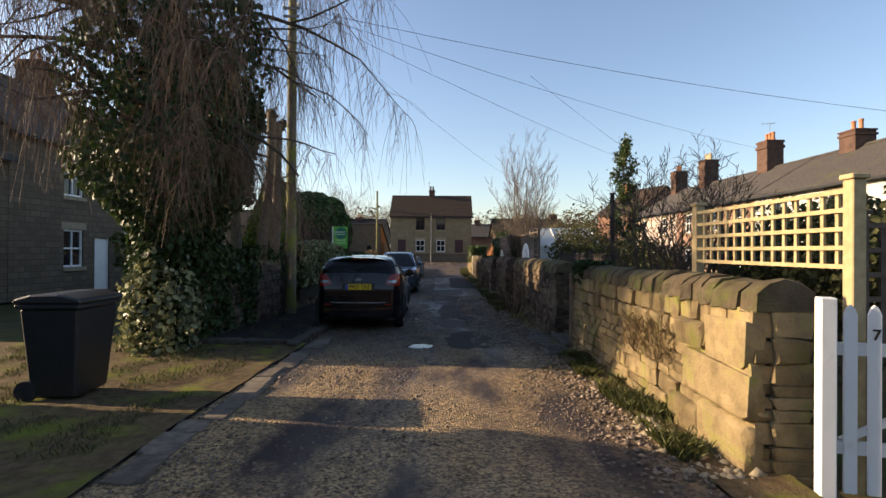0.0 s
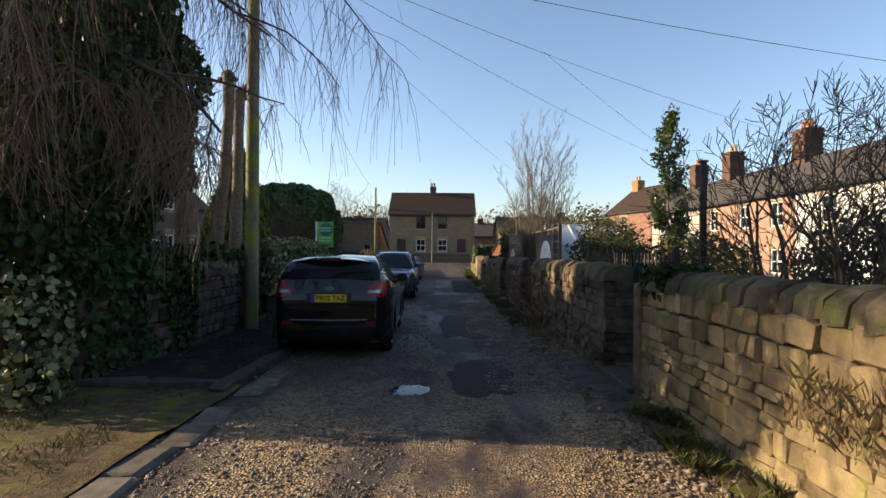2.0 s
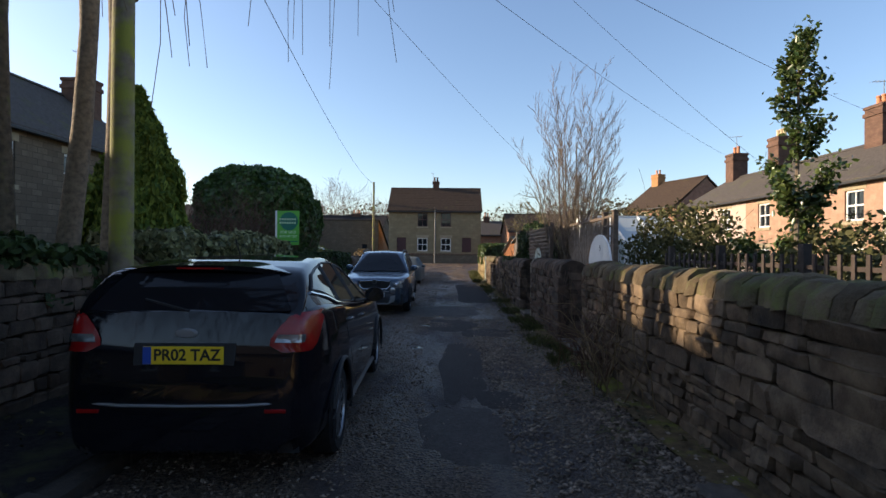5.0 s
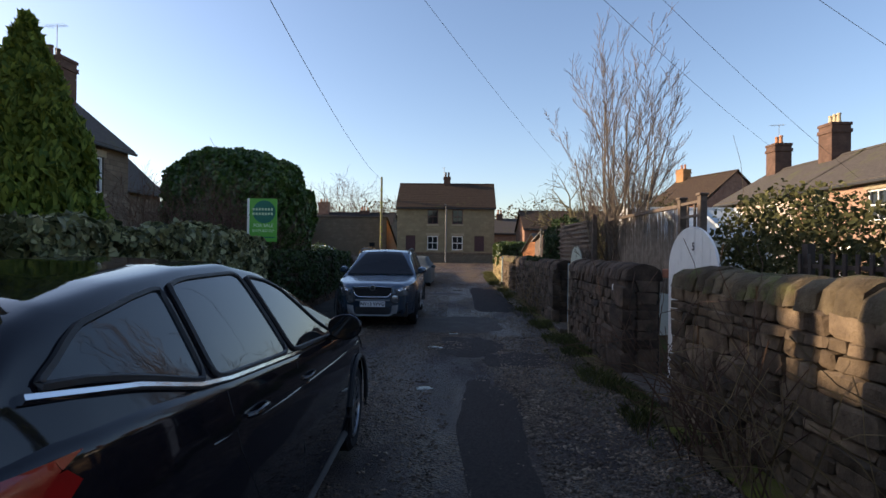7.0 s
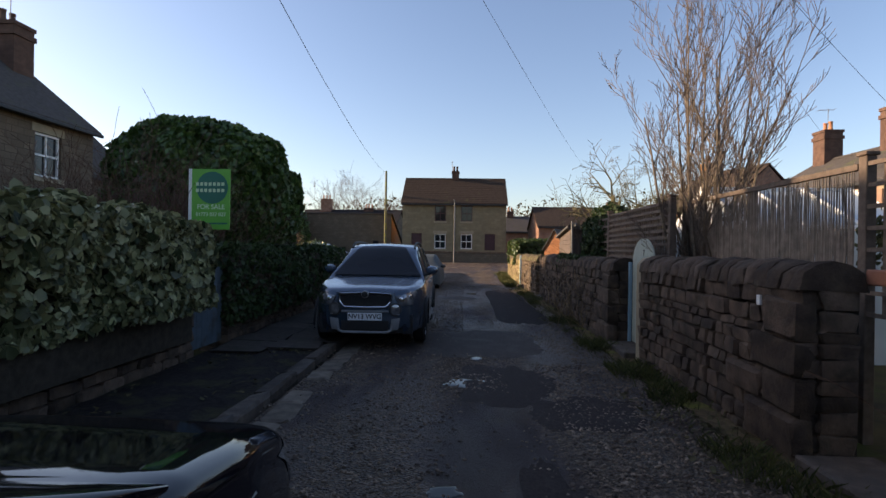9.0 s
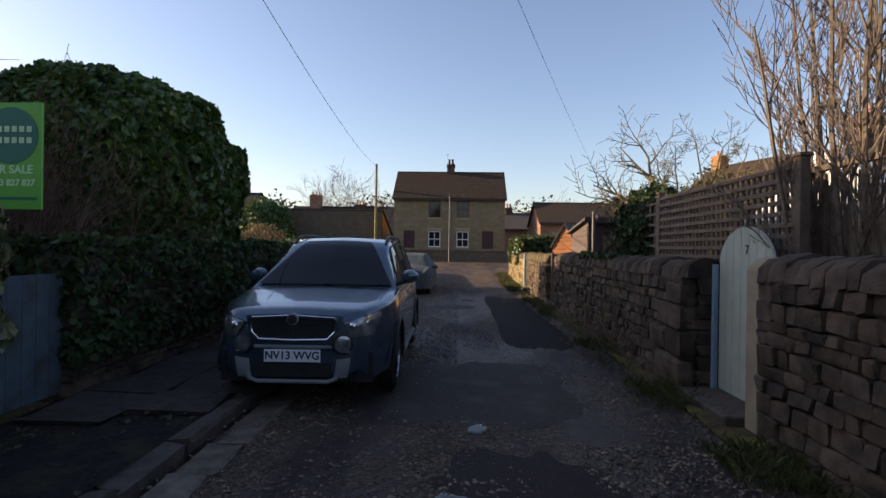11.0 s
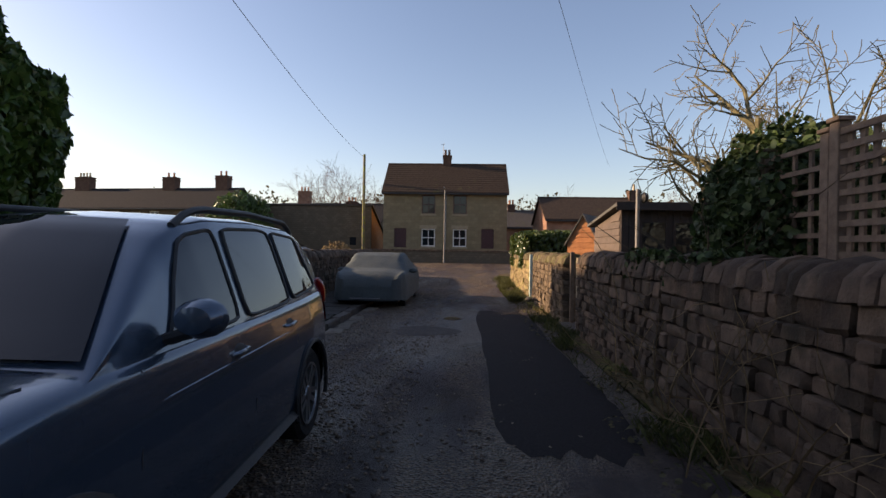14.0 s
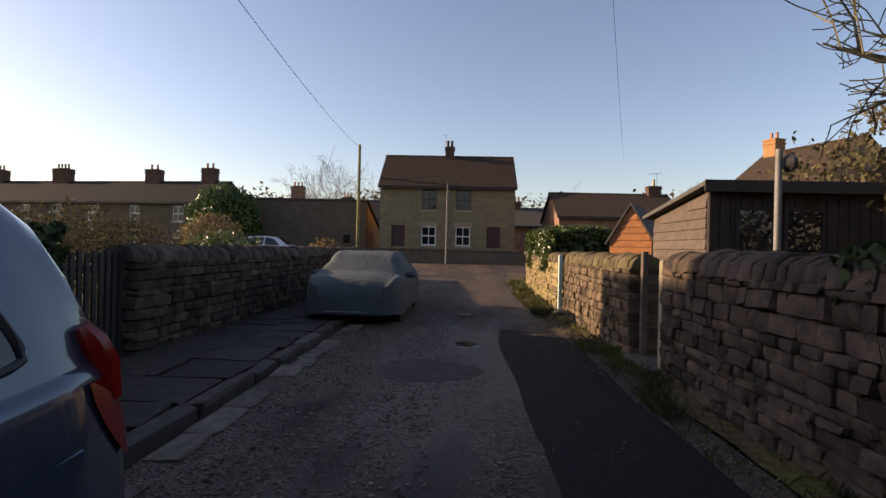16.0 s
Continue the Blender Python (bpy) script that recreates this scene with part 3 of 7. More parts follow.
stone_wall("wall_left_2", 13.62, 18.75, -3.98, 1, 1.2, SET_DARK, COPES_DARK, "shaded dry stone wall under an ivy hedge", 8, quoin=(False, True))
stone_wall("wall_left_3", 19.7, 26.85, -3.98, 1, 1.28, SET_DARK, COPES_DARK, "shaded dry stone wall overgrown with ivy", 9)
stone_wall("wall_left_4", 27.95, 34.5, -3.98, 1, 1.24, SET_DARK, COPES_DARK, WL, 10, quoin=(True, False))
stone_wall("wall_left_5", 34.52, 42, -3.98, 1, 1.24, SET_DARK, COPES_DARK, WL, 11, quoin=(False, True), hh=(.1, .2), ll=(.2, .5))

for yb, L, zb_, h in ((3.40, .62, .02, .40), (3.38, .92, .43, .34), (3.40, .55, .78, .32), (4.04, .5, .05, .30), (3.98, .42, .80, .22)):
    piece("stone", SET_SUN[1][int(L * 100) % 4], w1, (2.085, yb + L / 2, zb_ + h / 2), (.15, L, h * .98), (.01, .0, .01))

for wname, mesh, xw, rows_ in (("wall_right_4", SET_DARK, 2.0, ((20.49, .66, .0, .30), (20.48, .40, .31, .28), (20.49, .60, .60, .26), (20.9, .42, .33, .24), (20.48, .36, .87, .22))),
                               ("wall_right_3", SET_DARK, 2.03, ((15.89, .62, .0, .30), (15.88, .40, .31, .26), (15.89, .56, .58, .26), (15.88, .40, .85, .28), (16.32, .5, .32, .22)))):
    for yb, L, zb_, h in rows_:
        piece("stone", mesh[1][int(L * 100) % 4], bpy.data.objects[wname], (xw + .01, yb + L / 2, gz(yb) + .05 + zb_ + h / 2), (.16, L, h * .99), (.01, .0, .01))

# gate steps and flags in the openings
for ya, yb, xx in ((8.1, 9.15, 2.0), (14.65, 15.85, 2.0), (19.5, 20.45, 1.95), (27.95, 28.85, 1.92), (33.15, 33.85, 1.9)):
    st = solo("doorstep", Acc().box(xx - .05, xx + .5, ya, yb, gz(ya) - .1, gz(ya) + .09), KERB, "worn stone doorstep in the wall opening", "step", bevel=.015, group="gate steps")
for i in range(9):
    yy = 7.3 + i * .34
    patch(1.75 + rr(-.1, .12), yy, rr(.13, .2), rr(.14, .2), i + 40.5, KERB, "paving_flag", "worn stone flag at the gate", .03, 5.0, "flagstone")

# kerb of long stones, each its own, and the sett gutter beside it
kerb = solo("kerb", Acc().box(-2.40, -2.28, -2, 42, -.35, -.12), DARK_CORE, "kerb of long worn gritstone blocks", "kerb", "structure")
KM = [stone_mesh("kerb_stone", KERB, i + 70, .05) for i in range(6)]
SM = [stone_mesh("sett", SETT, i + 90, .09) for i in range(6)]
rk = random.Random(5)
y = 3.0
while y < 42:
    L = rk.uniform(.6, 1.1)
    raised = .085 if y > 8 else -.015
    piece("kerb_stone", rk.choice(KM), kerb, (-2.36 + rk.uniform(-.015, .015), y + L / 2, gz(y) + raised - .13), (.17, L * .985, .26), (rk.uniform(-.012, .012), rk.uniform(-.04, .04), rk.uniform(-.012, .012)))
    y += L
for i in range(2):
    piece("kerb_stone", KM[i], kerb, (-2.82 - i * .78, 8.22, gz(8.2) - .02), (.77, .16, .24))
y = 3.2
while y < 34:
    L = rk.uniform(.28, .62)
    if rk.random() < (.75 if y < 9 else .62):
        piece("sett", rk.choice(SM), kerb, (-2.06 + rk.uniform(-.04, .05), y + L / 2, gz(y) - .045), (.26, L * .96, .13), (rk.uniform(-.02, .02), rk.uniform(-.03, .03), rk.uniform(-.06, .06)))
    y += L

pave = bpy.data.objects["pavement"]
FM = [stone_mesh("paving_slab", PAVESLAB, i + 120, .03) for i in range(5)]
for col in range(2):
    y = 19.0 + .3 * col
    while y < 35:
        L = rk.uniform(.5, .85)
        piece("paving_slab", rk.choice(FM), pave, (-3.55 + col * .72 + rk.uniform(-.01, .01), y + L / 2, gz(y) + .055), (.70, L * .98, .07), (rk.uniform(-.012, .012), rk.uniform(-.015, .015), rk.uniform(-.01, .01)))
        y += L

# loose stone chips on the lane and rubble at the wall foot
rs = np.random.RandomState(3)
oct_v = np.array([[1, 0, 0], [-1, 0, 0], [0, 1, 0], [0, -1, 0], [0, 0, 1], [0, 0, -.6]], float)
oct_f = np.array([[0, 2, 4], [2, 1, 4], [1, 3, 4], [3, 0, 4], [2, 0, 5], [1, 2, 5], [3, 1, 5], [0, 3, 5]])


def chips(n, xr, yr, size, name, label, material=CHIP, dens=None):
    V, F, k = [], [], 0
    while k < n:
        x, yy = rs.uniform(*xr), rs.uniform(*yr)
        if dens and rs.rand() > dens(x, yy):
            continue
        s = rs.uniform(*size)
        a = rs.uniform(0, 6.28)
        R = np.array([[math.cos(a), -math.sin(a), 0], [math.sin(a), math.cos(a), 0], [0, 0, 1]])
        q = (oct_v * (1 + rs.uniform(-.3, .3, oct_v.shape))) * np.array([s, s * rs.uniform(.5, 1), s * rs.uniform(.35, .7)])
        V.append(q @ R.T + np.array([x, yy, lane_h(x, yy) + s * .15]))
        F.append(oct_f + 6 * k)
        k += 1
    return tagged(new(name, quick_mesh(name, np.concatenate(V), np.concatenate(F), material)), label, "gravel", kind="stuff")


def lane_dens(x, yy):
    n = noise.noise((x * 1.3, yy * .5, 11)) + (.35 if x < -.4 or x > 1.1 else -.25)
    return max(.04, min(1, .3 + 1.2 * n))


chips(15000, (-2.0, 1.85), (2.2, 22), (.007, .024), "gravel", "loose stone chips on the worn lane", dens=lane_dens)
chips(9000, (.5, 1.85), (8.2, 19), (.008, .028), "gravel", "pale loose stone chips along the lane edge")
chips(260, (-.75, .1), (17.55, 18.4), (.012, .035), "gravel", "loose stones round a pothole")
chips(8000, (-2.0, 1.0), (22, 42), (.009, .026), "gravel", "loose stone chips on the worn lane", dens=lane_dens)
chips(1300, (1.35, 2.0), (3.0, 12.5), (.012, .045), "rubble", "small rubble and leaf litter at the wall foot")
chips(120, (1.65, 2.1), (3.3, 4.6), (.03, .075), "rubble", "pale broken stones at the wall foot", LINTEL)
chips(700, (-2.5, -2.0), (3.0, 20), (.01, .03), "rubble", "grit and leaf litter in the gutter")

# ---- houses ----


def facade(acc, u0, u1, z0, z1, openings, t, m):
    """A wall slab in local x and z, thickness t in +y, with true openings (u0, u1, z0, z1)."""
    us = sorted({u0, u1, *[o[0] for o in openings], *[o[1] for o in openings]})
    zs = sorted({z0, z1, *[o[2] for o in openings], *[o[3] for o in openings]})

    def solid(i, j):
        if not (0 <= i < len(us) - 1 and 0 <= j < len(zs) - 1):
            return False
        cu, cz = (us[i] + us[i + 1]) / 2, (zs[j] + zs[j + 1]) / 2
        return not any(o[0] < cu < o[1] and o[2] < cz < o[3] for o in openings)
    for i in range(len(us) - 1):
        for j in range(len(zs) - 1):
            if not solid(i, j):
                continue
            a, b_, c, d = us[i], us[i + 1], zs[j], zs[j + 1]
            q = [m @ Vector(p) for p in ((a, 0, c), (b_, 0, c), (b_, 0, d), (a, 0, d), (a, t, c), (b_, t, c), (b_, t, d), (a, t, d))]
            fs = [(0, 1, 2, 3), (5, 4, 7, 6)]
            if not solid(i - 1, j):
                fs.append((4, 0, 3, 7))
            if not solid(i + 1, j):
                fs.append((1, 5, 6, 2))
            if not solid(i, j - 1):
                fs.append((4, 5, 1, 0))
            if not solid(i, j + 1):
                fs.append((3, 2, 6, 7))
            acc.add(q, fs)


def window(house, u, w, z, h, m, frame_mat=WHITE, curtain=False, sill=LINTEL, lintel=True):
    """A sash window in an opening of the front at local u, z."""
    win = part("window", Acc().box(u + .03, u + w - .03, .13, .14, z + .03, z + h - .03, m), GLASS, house)
    f = Acc()
    for a, b_, c, d in ((0, .06, 0, h), (w - .06, w, 0, h), (.06, w - .06, 0, .07), (.06, w - .06, h - .07, h), (.06, w - .06, h / 2 - .03, h / 2 + .03), (w / 2 - .02, w / 2 + .02, .07, h / 2 - .03), (w / 2 - .02, w / 2 + .02, h / 2 + .03, h - .07)):
        f.box(u + a, u + b_, .07, .128, z + c, z + d, m)
    part("frame", f, frame_mat, win)
    if curtain:
        cu = Acc()
        for a, b_ in ((.06, .3 * w), (.7 * w, w - .06)):
            cu.box(u + a, u + b_, .118, .127, z + .07, z + h - .07, m)
        part("curtain", cu, CURTAIN, win)
    part("sill", Acc().box(u - .08, u + w + .08, -.06, .12, z - .14, z - .002, m), sill, win)
    if lintel:
        part("lintel", Acc().box(u - .12, u + w + .12, -.015, .05, z + h + .002, z + h + .26, m), LINTEL, win)
    return win


def chimney(house, x, y, z, w, d, h, m, pots, material=DARKBRICK, potmat=POT):
    a = Acc().box(x - w / 2, x + w / 2, y - d / 2, y + d / 2, z, z + h, m)
    a.box(x - w / 2 - .05, x + w / 2 + .05, y - d / 2 - .05, y + d / 2 + .05, z + h * .78, z + h * .86, m)
    a.box(x - w / 2 - .04, x + w / 2 + .04, y - d / 2 - .04, y + d / 2 + .04, z + h * .94, z + h * 1.0 + .003, m)
    c = part("chimney", a, material, house)
    for k in range(pots):
        px = x + (k - (pots - 1) / 2) * (w / max(pots, 1)) * .9
        part("chimney_pot", Acc().lathe([(.11, 0), (.12, .06), (.095, .1), (.085, .38), (.105, .4), (.10, .46)], 10, m @ Matrix.Translation((px, y, z + h))), potmat, c, smooth=True)


def house(name, m, w, d, zb, eave, ridge, wall_mat, roof_mat, wins, doors, label, win_mat=WHITE, curtain=False, chims=(), door_mat=MAROON, gable_mat=None, tiles=0, lintel=True, dz=0.0):
    """A house with its front on local y = 0 looking to -y, a ridge along x, at the pose m."""
    h = thing(name, label, "house", m)
    I = Matrix.Identity(4)
    ops = [(u, u + ww, z, z + hh_) for u, ww, z, hh_ in wins + doors]
    a = Acc()
    facade(a, 0, w, zb, eave, ops, .32, I)
    part("wall", a, wall_mat, h, weld=True)
    part("back_wall", Acc().box(0, w, d - .3, d, zb, eave), wall_mat, h)
    for x0, x1 in ((0, .3), (w - .3, w)):
        part("gable_wall", Acc().prism([(.322, zb), (d - .302, zb), (d - .302, eave), (d / 2, ridge - .05), (.322, eave)], "x", x0, x1), gable_mat or wall_mat, h)
    # dark sheet behind the windows in place of room shade
    part("room_back", Acc().box(.31, w - .31, .9, .95, zb, eave), DARK_CORE, h, "dark sheet standing in for the unlit room")
    r = Acc()
    ov, th = .22, .12
    sl = (ridge - eave) / (d / 2)
    for s in (0, 1):
        ya, za = (-ov, eave - ov * sl) if s == 0 else (d + ov, eave - ov * sl)
        poly = [(ya, za), (d / 2, ridge), (d / 2, ridge + th), (ya, za + th)]
        r.prism(poly, "x", -.12, w + .12)
    roof = part("roof", r, roof_mat, h)
    if tiles:
        n = int((d / 2 + ov) / tiles)
        for k in range(n):
            t = Acc()
            ya = -ov + k * tiles
            za = eave - ov * sl + th + k * tiles * sl
            x = -.1
            t.prism([(ya - .02, za + .002), (ya + tiles, za + tiles * sl + .002), (ya + tiles, za + tiles * sl + .008), (ya - .02, za + .016)], "x", -.13, w + .13)
            part("tile_course", t, roof_mat, roof)
    part("ridge_tiles", Acc().prism([(d / 2 - .14, ridge + th - .06), (d / 2, ridge + th + .07), (d / 2 + .14, ridge + th - .06)], "x", -.13, w + .13), roof_mat, roof)
    part("gutter", Acc().box(-.1, w + .1, -ov - .11, -ov - .005, eave - ov * sl - .06, eave - ov * sl + .05), TRIM, h, "black gutter", bevel=.02)
    for u, ww, z, hh_ in wins:
        window(h, u, ww, z, hh_, I, WHITE if curtain and z < zb + 2.2 else win_mat, False, lintel=lintel)
    for u, ww, z, hh_ in doors:
        dr = part("door", Acc().box(u + .05, u + ww - .05, .12, .17, z, z + hh_ - .05), door_mat, h, "dark maroon door")
        f = Acc()
        for q in ((u, u + .05, z, z + hh_), (u + ww - .05, u + ww, z, z + hh_), (u + .05, u + ww - .05, z + hh_ - .05, z + hh_)):
            f.box(q[0], q[1], .08, .18, q[2], q[3])
        for zz in (.25, 1.0):
            f.box(u + .16, u + ww / 2 - .03, .11, .119, z + zz, z + zz + .55)
            f.box(u + ww / 2 + .03, u + ww - .16, .11, .119, z + zz, z + zz + .55)
        part("frame", f, door_mat, dr)
    for cx, cy, cz_, cw, cd, ch, np_, cm, pm in chims:
        chimney(h, cx, cy, cz_, cw, cd, ch, I, np_, cm, pm)
    return h


# the cottage pair that closes the lane
ch = house("cottage_pair", pose(-5.7, 55.3, 0), 8.77, 6.0, .35, 5.36, 7.68, GRITSTONE, CLAYROOF,
           [(2.74, .95, 3.8, 1.32), (4.97, .95, 3.8, 1.32), (2.74, .95, 1.47, 1.25), (4.97, .95, 1.47, 1.25)], [(.78, .88, 1.38, 1.38), (6.98, .88, 1.38, 1.38)],
           "two-storey gritstone cottage pair with brown tiled roof", MAROON, True, [(4.4, 3.0, 7.45, .62, .5, 1.0, 2, DARKBRICK, DARKBRICK)], tiles=.24)
part("downpipe", Acc().tube([(4.45, -.08, 5.3), (4.45, -.08, 2.3), (4.42, -.08, .9)], .045, 8), GREYPOLE, ch, "grey downpipe", smooth=True)
part("aerial", Acc().tube([(4.1, 3, 8.3), (4.1, 3, 9.4)], .02, 5).tube([(3.9, 3, 9.3), (4.2, 3, 9.35)], .012, 4), GREYPOLE, ch)
fw = solo("front_wall", Acc().box(-6.2, 4.2, 53.4, 53.75, .25, 1.12), RUBBLE, "low dark stone wall before the cottages", "wall", "structure")
cp = Acc()
for i in range(26):
    cp.box(-6.2 + i * .4, -5.82 + i * .4, 53.36, 53.8, 1.122, 1.26)
part("coping", cp, STONE_DARK, fw, bevel=.02)
street_lamp = thing("street_lamp", "slim grey lamp post before the cottages", "lamp post", pose(-1.25, 53.0, gz(53)))
part("post", Acc().tube([(0, 0, 0), (0, 0, 1.2), (0, 0, 4.9)], [.055, .04, .03], 10), GREYPOLE, street_lamp, smooth=True)
part("lantern", Acc().tube([(0, 0, 4.9), (-.05, -.15, 5.0), (-.08, -.35, 5.0)], [.04, .05, .03], 8), GREYPOLE, street_lamp, smooth=True)

# long stone row behind the gardens, facing the lane
house("stone_row", pose(-13.4, 15.7, 0, 0, 0, 90), 13.7, 6.4, -.1, 5.35, 7.95, DARKSTONE, SLATE,
      [(u, 1.0, z, 1.35) for u in (2.3, 5.7, 8.7, 11.3) for z in (.9, 3.45)], [(3.9, .9, -.05, 2.05), (10.2, .9, -.05, 2.05)],
      "long dark stone cottage row with white sash windows", WHITE, False, [(13.1, 2.6, 6.7, .8, 1.2, 2.1, 2, DARKBRICK, DARKBRICK), (5.0, 3.2, 7.7, .8, 1.0, 1.4, 2, DARKBRICK, POT)], WHITE)
# added lower part: ridge and chimney sized to shade the lane and right wall
house("stone_row", pose(-13.4, 10.6, 0, 0, 0, 90), 5.08, 6.4, -.1, 4.4, 6.34, DARKSTONE, SLATE, [(.7, 1.0, z, 1.3) for z in (.8, 2.6)] + [(3.5, 1.0, z, 1.3) for z in (.8, 2.6)], [(2.3, .9, -.05, 2.05)],
      "lower dark stone cottage added to shade the lane and wall", WHITE, False, [(1.9, 3.2, 6.1, 1.3, 1.0, 1.9, 2, DARKBRICK, POT)], WHITE)


house("stone_row", pose(-14.0, 29.42, 0, 0, 0, 90), 3.2, 5.6, -.1, 4.0, 6.6, DARKSTONE, SLATE, [(1.1, .8, 1.0, 1.1)], [], "low stone outhouse against the end of the row", WHITE)


def aerial(x, y, z, h):
    t = thing("tv_aerial", "thin television aerial on a chimney", "aerial", pose(x, y, z))
    part("mast", Acc().tube([(0, 0, 0), (0, 0, h)], .014, 5), GREYPOLE, t)
    part("boom", Acc().tube([(-.5, 0, h - .08), (.35, .1, h - .02)], .01, 4), GREYPOLE, t)
    for k in range(6):
        part("element", Acc().tube([(-.45 + k * .15, -.16, h - .07 + k * .01), (-.45 + k * .15, .22, h - .07 + k * .01)], .006, 4), GREYPOLE, t)


aerial(-15.9, 28.8, 8.85, 1.3)
aerial(18.0, 38.9, 7.65, 1.2)
aerial(18.0, 28.1, 7.65, 1.1)
aerial(12.2, 55.7, 5.3, 1.2)
# low stone outbuilding beside the cottages, its end wall brick
ob_ = thing("outbuilding", "low stone outbuilding with an orange brick end", "outbuilding", pose(-16.6, 57.5, 0))
part("wall", Acc().box(0, 9.6, 0, .35, .3, 4.45), RUBBLE, ob_)
part("end_wall", Acc().prism([(.352, .3), (9.5, .3), (9.5, 1.3), (.352, 4.4)], "x", 9.25, 9.6), ORANGEBRICK, ob_)
part("roof", Acc().prism([(-.1, 4.46), (9.7, 1.35), (9.7, 1.47), (-.1, 4.58)], "x", -.1, 9.75), SLATE, ob_)
part("window", Acc().box(8.0, 8.5, -.02, .02, 1.5, 2.1), GLASS, ob_)

# dark terrace far behind the gardens
tm = pose(-47, 66, .3, 0, 0, -7)
house("terrace", tm, 26, 7, 0, 4.3, 6.3, DARKSTONE, SLATE_SHADED, [(u, 1.0, z, 1.3) for u in (1.5, 5.2, 8.3, 11.5, 15, 19, 23) for z in (.7, 2.7)], [(3.2, .9, .1, 2.0), (13.2, .9, .1, 2.0), (21, .9, .1, 2.0)],
      "far dark terrace with tall chimneys", WHITE, False, [(2, 3.5, 5.9, 1.4, .8, 1.6, 3, DARKBRICK, CREAMPOT), (9, 3.5, 5.9, 1.6, .8, 1.7, 4, DARKBRICK, CREAMPOT), (18.5, 3.5, 5.9, 1.3, .8, 1.6, 2, DARKBRICK, POT), (24, 3.5, 5.9, 1.2, .8, 1.7, 2, DARKBRICK, POT)], lintel=False)
house("terrace", pose(-20.5, 72, .4, 0, 0, -3), 12, 7, 0, 3.6, 5.6, DARKSTONE, SLATE_SHADED, [(u, 1.0, 1.6, 1.2) for u in (1.5, 5.2, 8.3)], [], "low far stone house with brick chimneys", WHITE, False,
      [(2.6, 3.5, 5.2, 1.3, .8, 1.9, 3, BRICK, POT), (8, 3.5, 5.2, 1.2, .7, .8, 3, DARKBRICK, POT)], lintel=False)

# cottages on the other side
house("cottage_row", pose(15.0, 39.6, 0, 0, 0, -90), 6.9, 6.0, -.3, 4.3, 6.1, RENDER, SLATE, [(u, .9, z, 1.15) for u in (1.2, 4.6) for z in (.6, 2.75)], [(3.0, .85, -.2, 2.0)],
      "cream rendered cottage with slate roof and tall chimneys", WHITE, False, [(.7, 3.0, 5.6, .85, .9, 2.1, 2, DARKBRICK, POT), (5.0, 3.0, 5.6, .9, .9, 2.2, 3, DARKBRICK, CREAMPOT)], WHITE)
house("cottage_row", pose(15.0, 32.68, 0, 0, 0, -90), 8.1, 6.0, -.2, 4.3, 6.1, PALEBRICK, SLATE, [(u, .9, z, 1.15) for u in (1.0, 3.9, 6.4) for z in (.6, 2.75)], [(2.5, .85, -.1, 2.0)],
      "pale orange stone cottages with slate roof and brick chimney", WHITE, False, [(4.6, 3.0, 5.7, .9, .9, 2.0, 3, DARKBRICK, POT)], WHITE)
house("cottage_row", pose(15.0, 24.56, 0, 0, 0, -90), 14.0, 6.0, -.2, 4.3, 6.1, WHITEWASH, SLATE, [(u, .9, z, 1.15) for u in (1.4, 4.6, 8.2, 11.8) for z in (.6, 2.75)], [(3.1, .85, -.1, 2.0)],
      "whitewashed cottages with slate roof and brick chimneys", WHITE, False, [(2.4, 3.0, 5.7, .9, .9, 1.2, 2, DARKBRICK, POT), (9.5, 3.0, 5.7, .9, .9, 1.5, 2, DARKBRICK, POT)], WHITE)
house("gabled_house", pose(17.5, 57.5, .3, 0, 0, -70), 6.5, 7, 0, 5.4, 8.0, BRICK, CLAYROOF, [(2, 1.0, 3.4, 1.4)], [], "tall red brick house with a steep gable", WHITE, False, [(.6, 3.5, 7.2, .9, .9, 1.8, 2, ORANGEBRICK, POT)])
house("gabled_house", pose(22.5, 50.5, .3, 0, 0, -20), 7.0, 7, 0, 4.4, 6.9, BRICK, CLAYROOF, [(2, 1.0, 3.4, 1.4)], [], "red brick house with a brown tiled gable", WHITE, False, [(6, 3.5, 6.3, .9, .9, 1.6, 2, BRICK, POT)])
house("bungalow", pose(5.4, 52.5, .2, 0, 0, 0), 7.4, 6.5, 0, 3.15, 4.75, BRICK, CLAYROOF, [(1, 1.0, 1.0, 1.2)], [], "low brick building with a dark tiled roof", WHITE, False, [(6.6, 3.2, 4.5, .8, .6, .9, 1, DARKBRICK, CREAMPOT)])
house("bungalow", pose(3.6, 66, .4, 0, 0, 0), 6.0, 6, 0, 3.0, 4.6, BRICK, SLATE, [], [], "far low brick house behind the hedge", WHITE, False, [(1, 3, 4.3, .7, .6, 1.0, 2, DARKBRICK, POT)])
# unseen houses added to close the lane behind the walker and darken reflections
house("cottage_row", pose(16, -20, 0, 0, 0, 180), 34, 7, -.1, 5.6, 8.2, DARKSTONE, SLATE, [(u, 1.0, z, 1.3) for u in (3, 9, 15, 21, 27) for z in (.9, 3.5)], [(6, .9, 0, 2.0), (24, .9, 0, 2.0)], "unseen dark stone cottages added to block sky behind the walker", WHITE, lintel=False)
# unseen plain house, added behind the walker to shade the start of the lane
house("unseen_shade_house", pose(-7.2, -9.2, 0, 0, 0, 90), 14.4, 5, -.1, 2.4, 3.5, DARKSTONE, SLATE, [(3, 1, .9, 1.1), (8, 1, .9, 1.1)], [], "unseen low building added to shade the start of the lane", WHITE)

